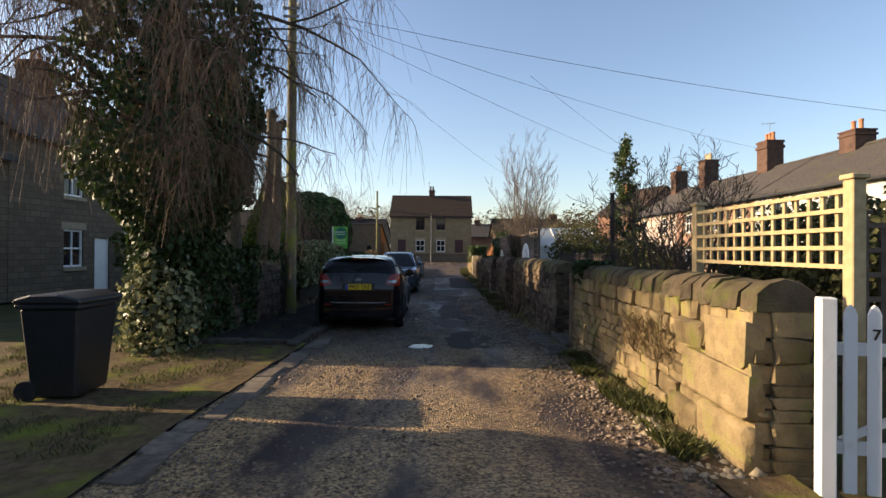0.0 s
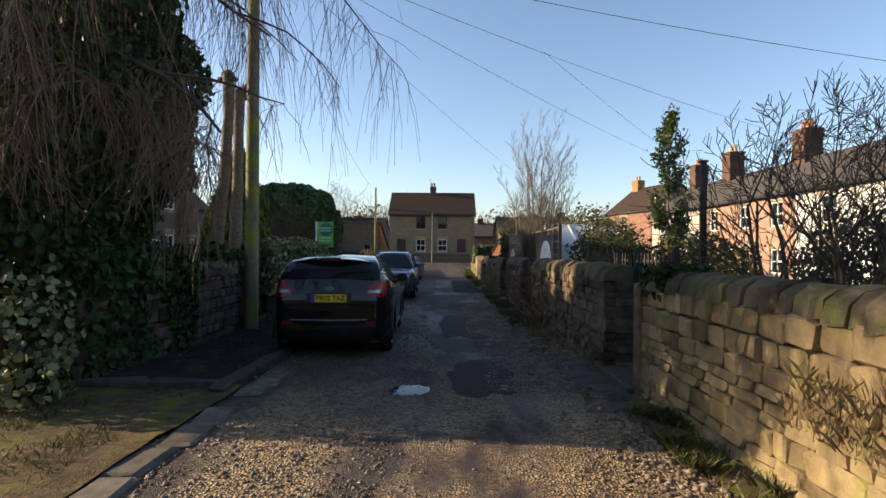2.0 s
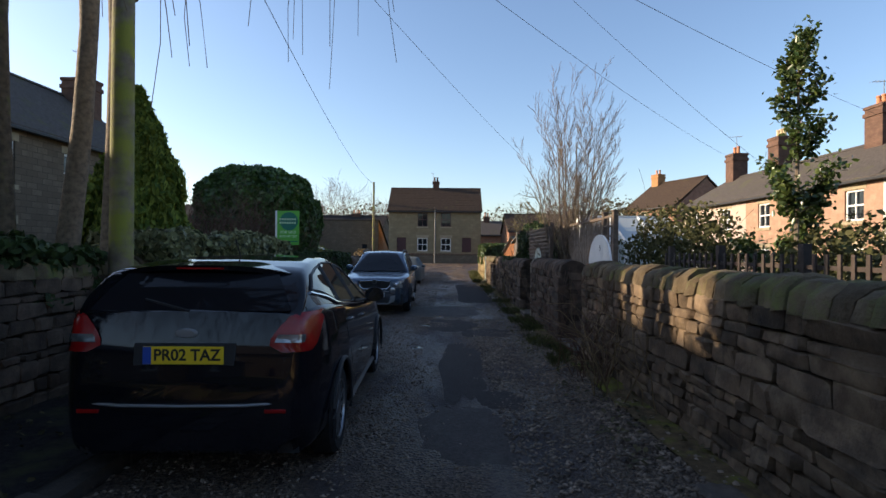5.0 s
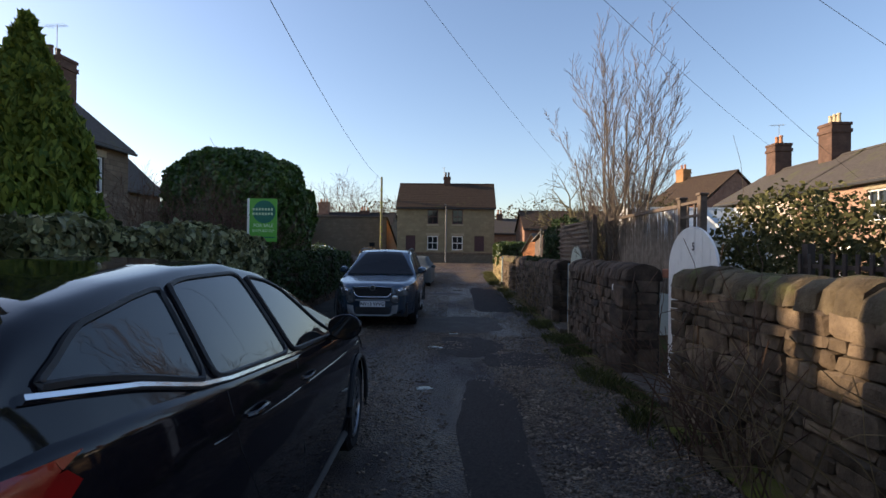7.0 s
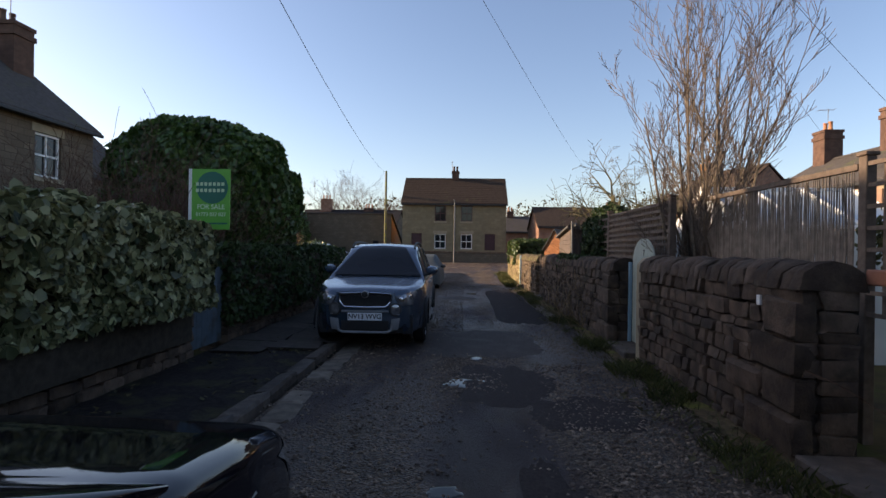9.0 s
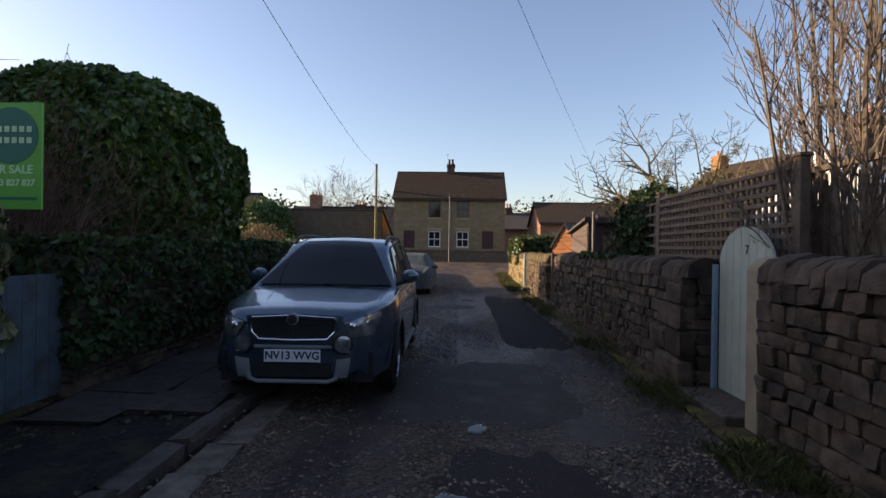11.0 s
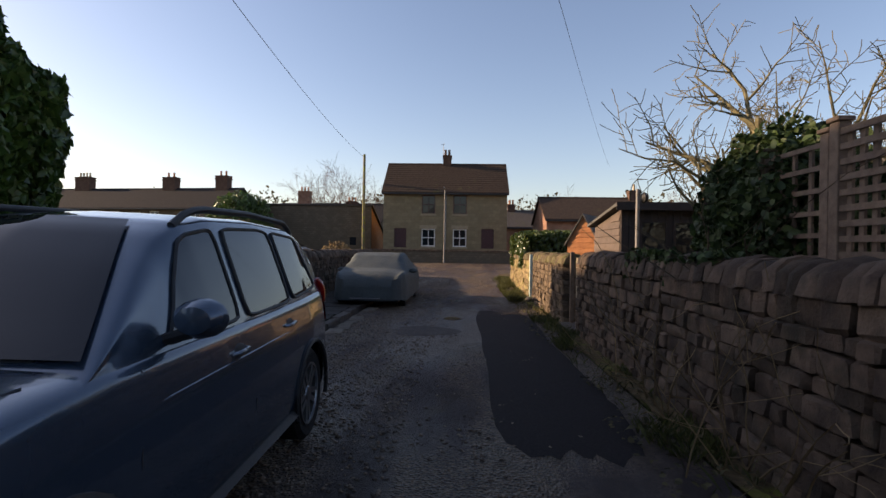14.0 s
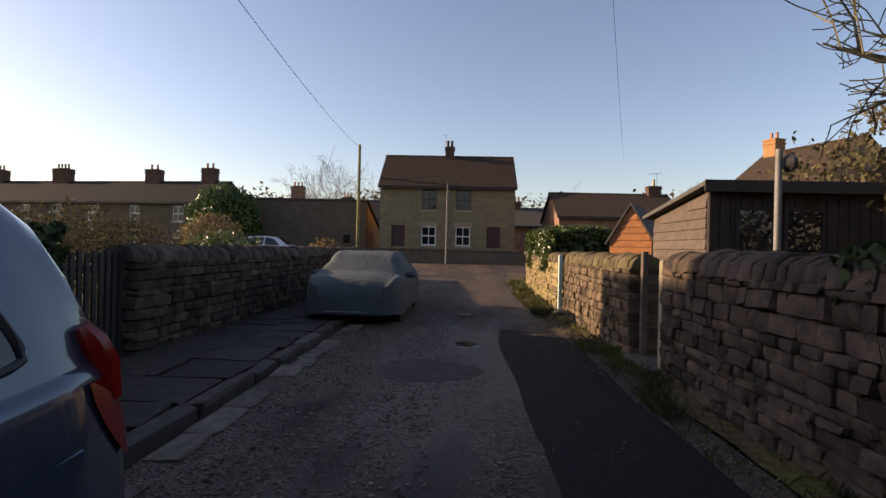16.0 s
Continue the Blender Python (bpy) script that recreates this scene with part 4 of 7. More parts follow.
# ---- sheds and greenhouse ----
sh = thing("garden_shed", "dark stained timber shed with a sloping felt roof", "shed", pose(3.17, 29.4, 0))
zb = -.1
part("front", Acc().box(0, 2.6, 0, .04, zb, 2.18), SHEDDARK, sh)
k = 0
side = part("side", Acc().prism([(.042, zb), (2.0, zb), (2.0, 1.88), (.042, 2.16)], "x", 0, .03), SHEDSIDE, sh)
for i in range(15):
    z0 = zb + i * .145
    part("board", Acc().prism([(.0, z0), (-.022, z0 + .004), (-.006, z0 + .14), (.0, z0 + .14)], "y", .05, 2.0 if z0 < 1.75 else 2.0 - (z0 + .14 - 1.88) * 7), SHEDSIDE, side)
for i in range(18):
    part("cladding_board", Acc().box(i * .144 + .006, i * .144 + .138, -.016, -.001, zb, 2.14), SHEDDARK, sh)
part("roof", Acc().prism([(-.18, 2.22), (2.2, 1.89), (2.2, 1.95), (-.18, 2.28)], "x", -.14, 2.78), FELT, sh)
part("fascia", Acc().box(-.15, 2.79, -.21, -.185, 2.13, 2.29), SHEDDARK, sh)
for u in (.35, 1.0):
    wv = part("window", Acc().box(u, u + .55, -.03, -.02, 1.0, 1.95), GLASS, sh)
    f = Acc()
    for a_, b_, c_, d_ in ((0, .05, 0, .95), (.5, .55, 0, .95), (.05, .5, 0, .05), (.05, .5, .9, .95)):
        f.box(u + a_, u + b_, -.045, -.031, 1.0 + c_, 1.0 + d_)
    part("frame", f, SHEDDARK, wv)
lettering("3", .13, WHITE, sh, pose(.72, -.05, 1.2, 90), "number", "white number on the window")
os_ = thing("small_shed", "orange cedar garden shed with a pitched roof", "shed", pose(2.85, 33.0, -.1, 0, 0, -30) @ Matrix.Diagonal((.72, .8, .94, 1)))
g = part("gable", Acc().prism([(0, 0), (1.15, 0), (1.15, 1.75), (.575, 2.5), (0, 1.75)], "y", 0, .03), ORANGEWOOD, os_)
for i in range(17):
    z0 = i * .145
    zz = z0 + .07
    e = 0 if zz < 1.75 else (zz - 1.75) / .75 * .575
    if e < .5:
        part("board", Acc().prism([(.0, z0), (-.02, z0 + .004), (-.006, z0 + .14), (.0, z0 + .14)], "x", e + .005, 1.145 - e), ORANGEWOOD, g)
part("side", Acc().box(1.12, 1.15, .032, 1.6, 0, 1.74), SHEDDARK, os_)
part("side", Acc().box(0, .03, .032, 1.6, 0, 1.74), SHEDDARK, os_)
rf = Acc()
for s in (0, 1):
    q = [(-.09, 1.64), (.575, 2.51), (.575, 2.56), (-.13, 1.66)]
    rf.prism([(1.15 - a_ if s else a_, b_) for a_, b_ in q], "y", -.08, 1.7)
part("roof", rf, FELT, os_)
gh = thing("greenhouse", "white framed garden greenhouse", "greenhouse", pose(3.6, 19.5, -.2) @ Matrix.Diagonal((1, .82, .87, 1)))
f, gl = Acc(), Acc()
for x in (0, .8, 1.6, 2.4):
    for yv in (0, 3.4):
        f.box(x - .03, x + .03, yv - .03, yv + .03, 0, 2.3)
    f.tube([(x, 0, 2.3), (x, 1.7, 3.1), (x, 3.4, 2.3)], .035, 4)
for yv, z in ((0, 2.3), (3.4, 2.3), (1.7, 3.1)):
    f.box(-.04, 2.44, yv - .03, yv + .03, z - .03, z + .03)
part("frame", f, WHITE, gh)
gl.add([(0, 0, 2.28), (2.4, 0, 2.28), (2.4, 1.7, 3.08), (0, 1.7, 3.08)], [(0, 1, 2, 3)])
gl.add([(0, 1.7, 3.08), (2.4, 1.7, 3.08), (2.4, 3.4, 2.28), (0, 3.4, 2.28)], [(0, 1, 2, 3)])
gl.box(.03, 2.37, .0, .006, .1, 2.25).box(.0, .006, .04, 3.36, .1, 2.27)
gl.add([(.0, 0, 2.3), (.0, 1.7, 3.08), (.0, 3.4, 2.3)], [(0, 1, 2)])
part("glazing", gl, BRIGHTGLASS, gh)
part("boarding", Acc().prism([(0, 2.28), (1.7, 3.06), (3.4, 2.28)], "x", -.03, -.008), WHITE, gh)

# ---- gates, fences and screens ----


def trellis(name, x, y0, y1, z0, z1, pitch, material, label, slat=.03, post=.09, m=None):
    t = thing(name, label, "trellis", m if m is not None else pose(x, y0, 0))
    L = y1 - y0
    for yy in (0, L):
        part("post", Acc().box(-post / 2, post / 2, yy - post / 2, yy + post / 2, -.2, z1 + .05).box(-post / 2 - .015, post / 2 + .015, yy - post / 2 - .015, yy + post / 2 + .015, z1 + .052, z1 + .085), material, t, bevel=.006)
    nv = int(L / pitch)
    mv = Acc().box(-.012, .008, -slat / 2, slat / 2, z0, z1).mesh("upright_slat", material)
    for i in range(1, nv):
        piece("upright_slat", mv, t, (0, i * L / nv, 0), (1, 1, 1))
    nh = max(2, int((z1 - z0) / pitch))
    mh = Acc().box(-.034, -.0125, .03, L - .03, -slat / 2, slat / 2).mesh("cross_slat", material)
    for i in range(nh + 1):
        piece("cross_slat", mh, t, (0, 0, z0 + .02 + i * (z1 - z0 - .04) / nh), (1, 1, 1))
    return t


trellis("trellis", 2.68, 3.32, 5.35, 1.46, 2.0, .13, NEWWOOD, "new pale softwood trellis panel above the wall", .03)
trellis("trellis", 2.68, 0, 1.5, .9, 1.78, .165, TRELLIS, "shaded trellis panel behind the gate", .035, m=pose(4.35, 3.5, 0, 0, 0, 90))
trellis("trellis", 2.58, 19.6, 22.7, 1.0, 2.16, .10, TRELLIS, "brown close square trellis above the wall", .042)
trellis("trellis", 2.62, 22.85, 23.6, .8, 2.12, .16, TRELLIS, "brown trellis panel tangled with ivy", .035)
reed = thing("reed_screen", "grey reed screen fixed to a trellis frame", "screen", pose(2.98, 16.7, 0))
part("top_rail", Acc().box(-.03, .03, -.05, 3.55, 2.14, 2.19), TRELLIS, reed)
part("lower_rail", Acc().box(.012, .05, -.05, 3.55, 1.2, 1.25), TRELLIS, reed)
for yy in (-.02, 1.75, 3.5):
    part("post", Acc().box(.051, .12, yy - .035, yy + .035, -.1, 2.2), TRELLIS, reed)
a = Acc()
rq = random.Random(8)
for i in range(270):
    yy = .02 + i * .013 + rq.uniform(-.004, .004)
    tp = 2.1 + rq.uniform(-.12, .12)
    a.tube([(rq.uniform(-.01, .008), yy + rq.uniform(-.02, .02), .9), (0, yy, 1.5), (rq.uniform(-.012, .008), yy + rq.uniform(-.02, .02), tp)], [.0065, .006, .004], 4)
part("reed_mat", a, REED, reed)
trellis("trellis", 3.0, 16.0, 16.6, .9, 2.2, .17, TRELLIS, "brown trellis panel beside the reed screen", .035)
fence = thing("slat_fence", "dark horizontal slat fence in the garden", "fence", pose(3.4, 10.2, 0))
for yy in (0, 1.5, 3.0, 4.4):
    part("post", Acc().box(-.04, .04, yy - .04, yy + .04, -.1, 1.62), SHEDDARK, fence)
for i in range(3):
    part("rail", Acc().box(-.062, -.041, -.05, 4.45, .62 + i * .38, .66 + i * .38), SHEDDARK, fence)
for i in range(30):
    part("slat", Acc().box(-.08, -.063, .05 + i * .15, .09 + i * .15, .5, 1.52), SHEDDARK, fence)


def arch_gate(name, x, y0, y1, zb, zt, material, label, num=""):
    """A boarded gate with a round top, closed across an opening of the wall."""
    t = thing(name, label, "gate", pose(x, y0, zb))
    w, n = y1 - y0, 7
    for i in range(n):
        a_, b_ = i * w / n, (i + 1) * w / n - .006
        pts = [(a_, 0)]
        pts.append((b_, 0))
        for k in range(5):
            yy = b_ + (a_ - b_) * k / 4
            u = (yy - w / 2) / (w / 2)
            pts.append((yy, (zt - zb) - w * .42 * (1 - math.sqrt(max(0, 1 - u * u * .98)))))
        part("board", Acc().prism(pts, "x", 0, .025), material, t)
    for zz in (.25, (zt - zb) * .62):
        part("ledge", Acc().box(.026, .055, .04, w - .04, zz, zz + .1), material, t)
    part("latch", Acc().box(-.02, -.002, .08, .16, .95, .99), TRIM, t)
    if num:
        lettering(num, .12, BLACKINK, t, pose(-.004, w * .45, zt - zb - .22, 90, 0, -90), "number", "small house number")
    return t


arch_gate("round_top_gate", 2.42, 14.42, 15.6, gz(15) + .1, 1.80, WHITE, "white boarded gate with a round top", "5")
arch_gate("round_top_gate", 2.3, 19.5, 20.42, gz(20) + .1, 1.62, PALEGATE, "pale grey-green boarded gate with a round top", "7")
arch_gate("round_top_gate", 2.62, 19.95, 20.5, gz(20) + .1, 1.66, BLUEPOST, "blue-grey boarded gate leaf with a round top")
solo("gate_jamb", Acc().prism([(2.04, -.1), (2.36, -.1), (2.36, 1.24), (2.29, 1.32), (2.2, 1.345), (2.11, 1.32), (2.04, 1.24)], "y", 19.27, 19.46), LINTEL, "smooth round-topped gritstone gate jamb", "gatepost", bevel=.015)
solo("gate_post", Acc().box(2.25, 2.3, 20.43, 20.48, gz(20), 1.25), BLUEPOST, "pale blue painted timber gate post", "post", bevel=.006)
gg = thing("boarded_gate", "bright green boarded gate in the wall", "gate", pose(2.44, 8.12, .17))
for i in range(8):
    part("board", Acc().box(0, .025, i * .125, i * .125 + .12, 0, 1.15), GREENDOOR, gg)
part("top_rail", Acc().box(-.015, .04, -.02, 1.02, 1.152, 1.19), GREENDOOR, gg)
part("post", Acc().box(-.03, .06, 1.0, 1.07, -.15, 1.25), GREENDOOR, gg)
jamb = solo("gate_jamb", Acc().box(2.02, 2.3, 8.02, 8.16, -.05, 1.22), STONE, "upright gritstone gate jamb", "gatepost", bevel=.02)

pg = thing("picket_gate", "white painted picket gate with pointed pales", "gate", pose(2.36, 3.12, .1, 0, 0, -14))
part("post", Acc().box(-.06, .03, -.05, .04, -.1, 1.2), WHITE, pg, bevel=.008)
for i in range(8):
    x = .075 + i * .125
    part("pale", Acc().prism([(x, .02), (x + .07, .02), (x + .07, 1.10), (x + .055, 1.14), (x + .035, 1.16), (x + .015, 1.14), (x, 1.10)], "y", -.025, -.004), WHITE, pg, bevel=.003)
for z in (.25, .85):
    part("rail", Acc().box(.031, 1.1, -.003, .035, z, z + .075), WHITE, pg)
part("brace", Acc().prism([(.06, .34), (.14, .34), (1.05, .84), (.97, .84)], "y", -.003, .03), WHITE, pg)
lettering("7", .09, BLACKINK, pg, pose(.24, -.028, .98, 90), "number", "small black number")
solo("gate_post", Acc().box(2.06, 2.13, 28.74, 28.82, -.1, 1.3), TRELLIS, "weathered timber gate post", "post", bevel=.006)
solo("gate_post", Acc().box(2.02, 2.12, 28.0, 28.1, -.1, 1.2), LINTEL, "pale timber gate post", "post", bevel=.006)
solo("gate_post", Acc().box(1.95, 2.03, 33.76, 33.86, -.1, 1.2), MINT, "mint green painted gate post", "post", bevel=.006)
mg = thing("slatted_gate", "dark metal gate of upright bars in the wall", "gate", pose(-4.12, 26.9, -.05))
for i in range(10):
    part("bar", Acc().box(-.012, .012, .02 + i * .104, .082 + i * .104, .05, 1.2 + (.02 if i % 2 else 0)), GATEMETAL, mg)
for z in (.2, 1.0):
    part("rail", Acc().box(-.04, -.013, 0, 1.05, z, z + .05), GATEMETAL, mg)
bg = thing("boarded_gate", "faded blue boarded gate under the hedge", "gate", pose(-4.05, 18.8, 0))
for i in range(6):
    part("board", Acc().box(0, .03, i * .145, i * .145 + .14, 0, 1.1), FADEDBLUE, bg)

for nm, (yy, zz, w) in (("name_plate", (9.35, 1.1, .42)), ("name_plate", (20.6, 1.02, .26))):
    t = thing(nm, "small grey name plate fixed to the wall", "sign", pose(-3.93, yy, zz))
    part("plate", Acc().box(0, .02, 0, w, 0, .14), PLASTIC_BLUE, t, bevel=.004)
    for k in range(5):
        part("letter_bar", Acc().box(.021, .023, .05 + k * w * .17, .05 + k * w * .17 + w * .1, .04, .10), SIGNPALE, t)
sock = thing("wall_socket", "tiny white fitting on the wall", "fitting", pose(1.985, 16.35, 1.0))
part("plate", Acc().box(0, .02, 0, .05, 0, .08), WHITE, sock, bevel=.003)

# ---- sale board ----
sb = thing("sale_board", "green estate agent board on a white post", "sign", pose(-4.06, 18.86, 0))
part("post", Acc().box(-.04, .0, -.02, .03, -.1, 2.44), WHITE, sb)
part("panel", Acc().box(.001, .52, -.012, .006, 1.63, 2.44), SIGNGREEN, sb)
part("disc", Acc().lathe([(.215, 0), (.215, .003)], 40, pose(.28, -.013, 2.19, 90)), SIGNDARK, sb)
for z, w in ((2.235, .36), (2.15, .36)):
    for k in range(7):
        part("letter_bar", Acc().box(.06 + k * .058, .06 + k * .058 + .038, -.021, -.018, z - .02, z + .025), SIGNPALE, sb)
lettering("FOR SALE", .088, SIGNPALE, sb, pose(.265, -.014, 1.93, 90))
lettering("01773 827 827", .068, SIGNPALE, sb, pose(.265, -.014, 1.83, 90))
part("text_bar", Acc().box(.03, .49, -.014, -.0125, 1.70, 1.722), SIGNDARK, sb)

# ---- poles and wires ----
tp = thing("telegraph_pole", "tall wooden telegraph pole green with algae", "pole", pose(-3.78, 12.67, 0))
part("shaft", Acc().tube([(0, 0, -.1), (0, 0, 4), (.0, 0, 7.8)], [.135, .12, .10], 14), POLEWOOD, tp, smooth=True)
for z in (7.3, 7.5):
    part("bracket", Acc().box(-.2, .2, -.13, -.1, z, z + .06), GREYPOLE, tp)
for x in (-.17, .17):
    part("insulator", Acc().lathe([(.02, 0), (.04, .03), (.03, .07), (.02, .12)], 8, pose(x, -.115, 7.562)), WHITE, tp)
fp = thing("far_pole", "slim wooden pole near the far cottages", "pole", pose(-7.26, 56.0, 0))
part("shaft", Acc().tube([(0, 0, .2), (0, 0, 8.1)], [.12, .09], 10), POLEWOOD, fp, smooth=True)
dp = solo("garden_post", Acc().box(2.57, 2.625, 7.8, 7.855, -.1, 2.45).box(2.56, 2.635, 7.79, 7.865, 2.452, 2.475), SHEDDARK, "dark timber post behind the garden wall", "post", bevel=.006)
gp = thing("garden_lamp_post", "grey garden post with a small floodlight", "post", pose(2.72, 27.1, -.1))
part("shaft", Acc().tube([(0, 0, 0), (0, 0, 2.38)], .03, 10), GREYPOLE, gp, smooth=True)
part("lamp", Acc().lathe([(.05, 0), (.09, .04), (.06, .1)], 12, pose(.045, 0, 2.25, 0, 90)), TRIM, gp)


def wire(p, q, sag, r=.006):
    p, q = Vector(p), Vector(q)
    pts = [p.lerp(q, i / 16) - Vector((0, 0, sag * 4 * (i / 16) * (1 - i / 16))) for i in range(17)]
    return solo("overhead_wire", Acc().tube(pts, r, 5), CABLE, "thin black overhead telephone wire", "cable", group="overhead wires")


TOP = (-3.78, 12.6, 7.6)
wire(TOP, (-7.26, 56, 7.9), .9, .009)
wire(TOP, (18.0, 28.1, 7.2), .3)
wire(TOP, (17.8, 38.7, 7.3), .4)
wire(TOP, (12.0, 62.0, 8.4), .6)
wire(TOP, (15.0, 14.0, 5.2), .3)
wire(TOP, (10.5, -2.0, 6.2), .5)
wire((3.9, 23, 9.5), (15.0, 29, 4.3), .2)

# ---- wheelie bin ----
wb = thing("wheelie_bin", "charcoal plastic wheelie bin on the mossy drive", "bin", pose(-3.75, 5.15, .1, 0, 0, 4))
wbm = Acc()
ring = []
for z, hw, hd in ((.03, .21, .26), (.2, .225, .275), (.5, .245, .30), (.9, .27, .335)):
    ring.append([(-hw, -hd, z), (hw, -hd, z), (hw, hd, z), (-hw, hd, z)])
vs = [p for r_ in ring for p in r_]
wbm.add(vs, [(0, 3, 2, 1), (12, 13, 14, 15)] + [(j * 4 + i, j * 4 + (i + 1) % 4, j * 4 + 4 + (i + 1) % 4, j * 4 + 4 + i) for j in range(3) for i in range(4)])
part("body", wbm, BINPLASTIC, wb, bevel=.025)
part("rim", Acc().box(-.295, .295, -.36, .36, .895, .94), BINPLASTIC, wb, bevel=.012)
part("lid", Acc().prism([(-.31, .945), (.31, .945), (.30, .99), (.1, 1.035), (-.15, 1.03), (-.30, .985)], "y", -.37, .38), BINPLASTIC, wb, bevel=.015)
part("handle", Acc().tube([(-.31, -.22, .95), (-.37, -.2, .97), (-.37, .2, .97), (-.31, .22, .95)], .018, 8), BINPLASTIC, wb, smooth=True)
for yy in (-.29, .25):
    part("wheel", Acc().lathe([(.05, -.0), (.1, .0), (.105, .02), (.1, .045), (.05, .045)], 20, pose(-.24, yy + .045, .10, 90)), RUBBER, wb, smooth=True)
part("label_plate", Acc().box(.08, .19, -.318, -.312, .62, .74, pose(0, 0, 0, -5.0)), SIGNPALE, wb, "pale sticker")

# ---- parked cars ----


def smooth_keys(keys, s):
    ks, vs = zip(*keys)
    return float(np.interp(s, ks, vs))


def loft(stations, section, keep=None):
    """Rings of a half section, mirrored, along y. section(s) gives [(x, z), ...] from sill to the middle."""
    acc, rings = Acc(), []
    for s in stations:
        half = section(s)
        ring = [(x, s, z) for x, z in half] + [(-x, s, z) for x, z in half[-2::-1]]
        rings.append(ring)
    n = len(rings[0])
    V = [p for r_ in rings for p in r_]
    Fs = []
    for j in range(len(rings) - 1):
        for i in range(n - 1):
            f = (j * n + i, (j + 1) * n + i, (j + 1) * n + i + 1, j * n + i + 1)
            if keep and not keep(V, f):
                continue
            Fs.append(f)
    Fs.append(tuple(range(n)))
    Fs.append(tuple((len(rings) - 1) * n + i for i in range(n))[::-1])
    return V, Fs


def spline(pts, n):
    """A smooth row of n points through a few given ones."""
    P = np.array(pts, float)
    t = np.linspace(0, len(P) - 1, n)
    out = []
    for u in t:
        i = min(int(u), len(P) - 2)
        f = u - i
        p0, p1, p2, p3 = P[max(i - 1, 0)], P[i], P[i + 1], P[min(i + 2, len(P) - 1)]
        q = .5 * ((2 * p1) + (p2 - p0) * f + (2 * p0 - 5 * p1 + 4 * p2 - p3) * f * f + (3 * p1 - p0 - 3 * p2 + p3) * f ** 3)
        out.append(tuple(q))
    return out


def wheel(car, x, s, r, side, wide=.2, spokes=5):
    m = pose(x, s, r, 0, 90 * side, 0)
    t = part("wheel", Acc().lathe([(r * .66, -.02), (r * .9, -.0), (r, -.03), (r * 1.0, -wide + .03), (r * .9, -wide)], 36, m), RUBBER, car, smooth=True)
    part("rim", Acc().lathe([(r * .62, -.05), (r * .64, -.004), (r * .68, -.004), (r * .68, -.06), (r * .3, -.075)], 36, m), ALLOY, t, smooth=True)
    part("brake_disc", Acc().lathe([(r * .6, -.11), (r * .6, -.105), (.02, -.105)], 24, m), TRIM, t)
    pairs = (-.022, .022) if spokes < 9 else (0,)
    w = .019 if spokes < 9 else .011
    for k in range(spokes):
        mm = m @ pose(0, 0, 0, 0, 0, k * 360 / spokes)
        for off in pairs:
            a = Acc().add([mm @ Vector(p) for p in ((.03, off - w, -.02), (.03, off + w, -.02), (r * .64, off * 1.9 + w, -.012), (r * .64, off * 1.9 - w, -.012), (.03, off - w, -.06), (.03, off + w, -.06), (r * .64, off * 1.9 + w, -.05), (r * .64, off * 1.9 - w, -.05))],
                          [(0, 1, 2, 3), (7, 6, 5, 4), (0, 4, 5, 1), (1, 5, 6, 2), (2, 6, 7, 3), (3, 7, 4, 0)])
            part("spoke", a, ALLOY, t)
    part("hub_cap", Acc().lathe([(.055, -.07), (.055, -.012), (.035, -.004)], 16, m), ALLOY, t, smooth=True)



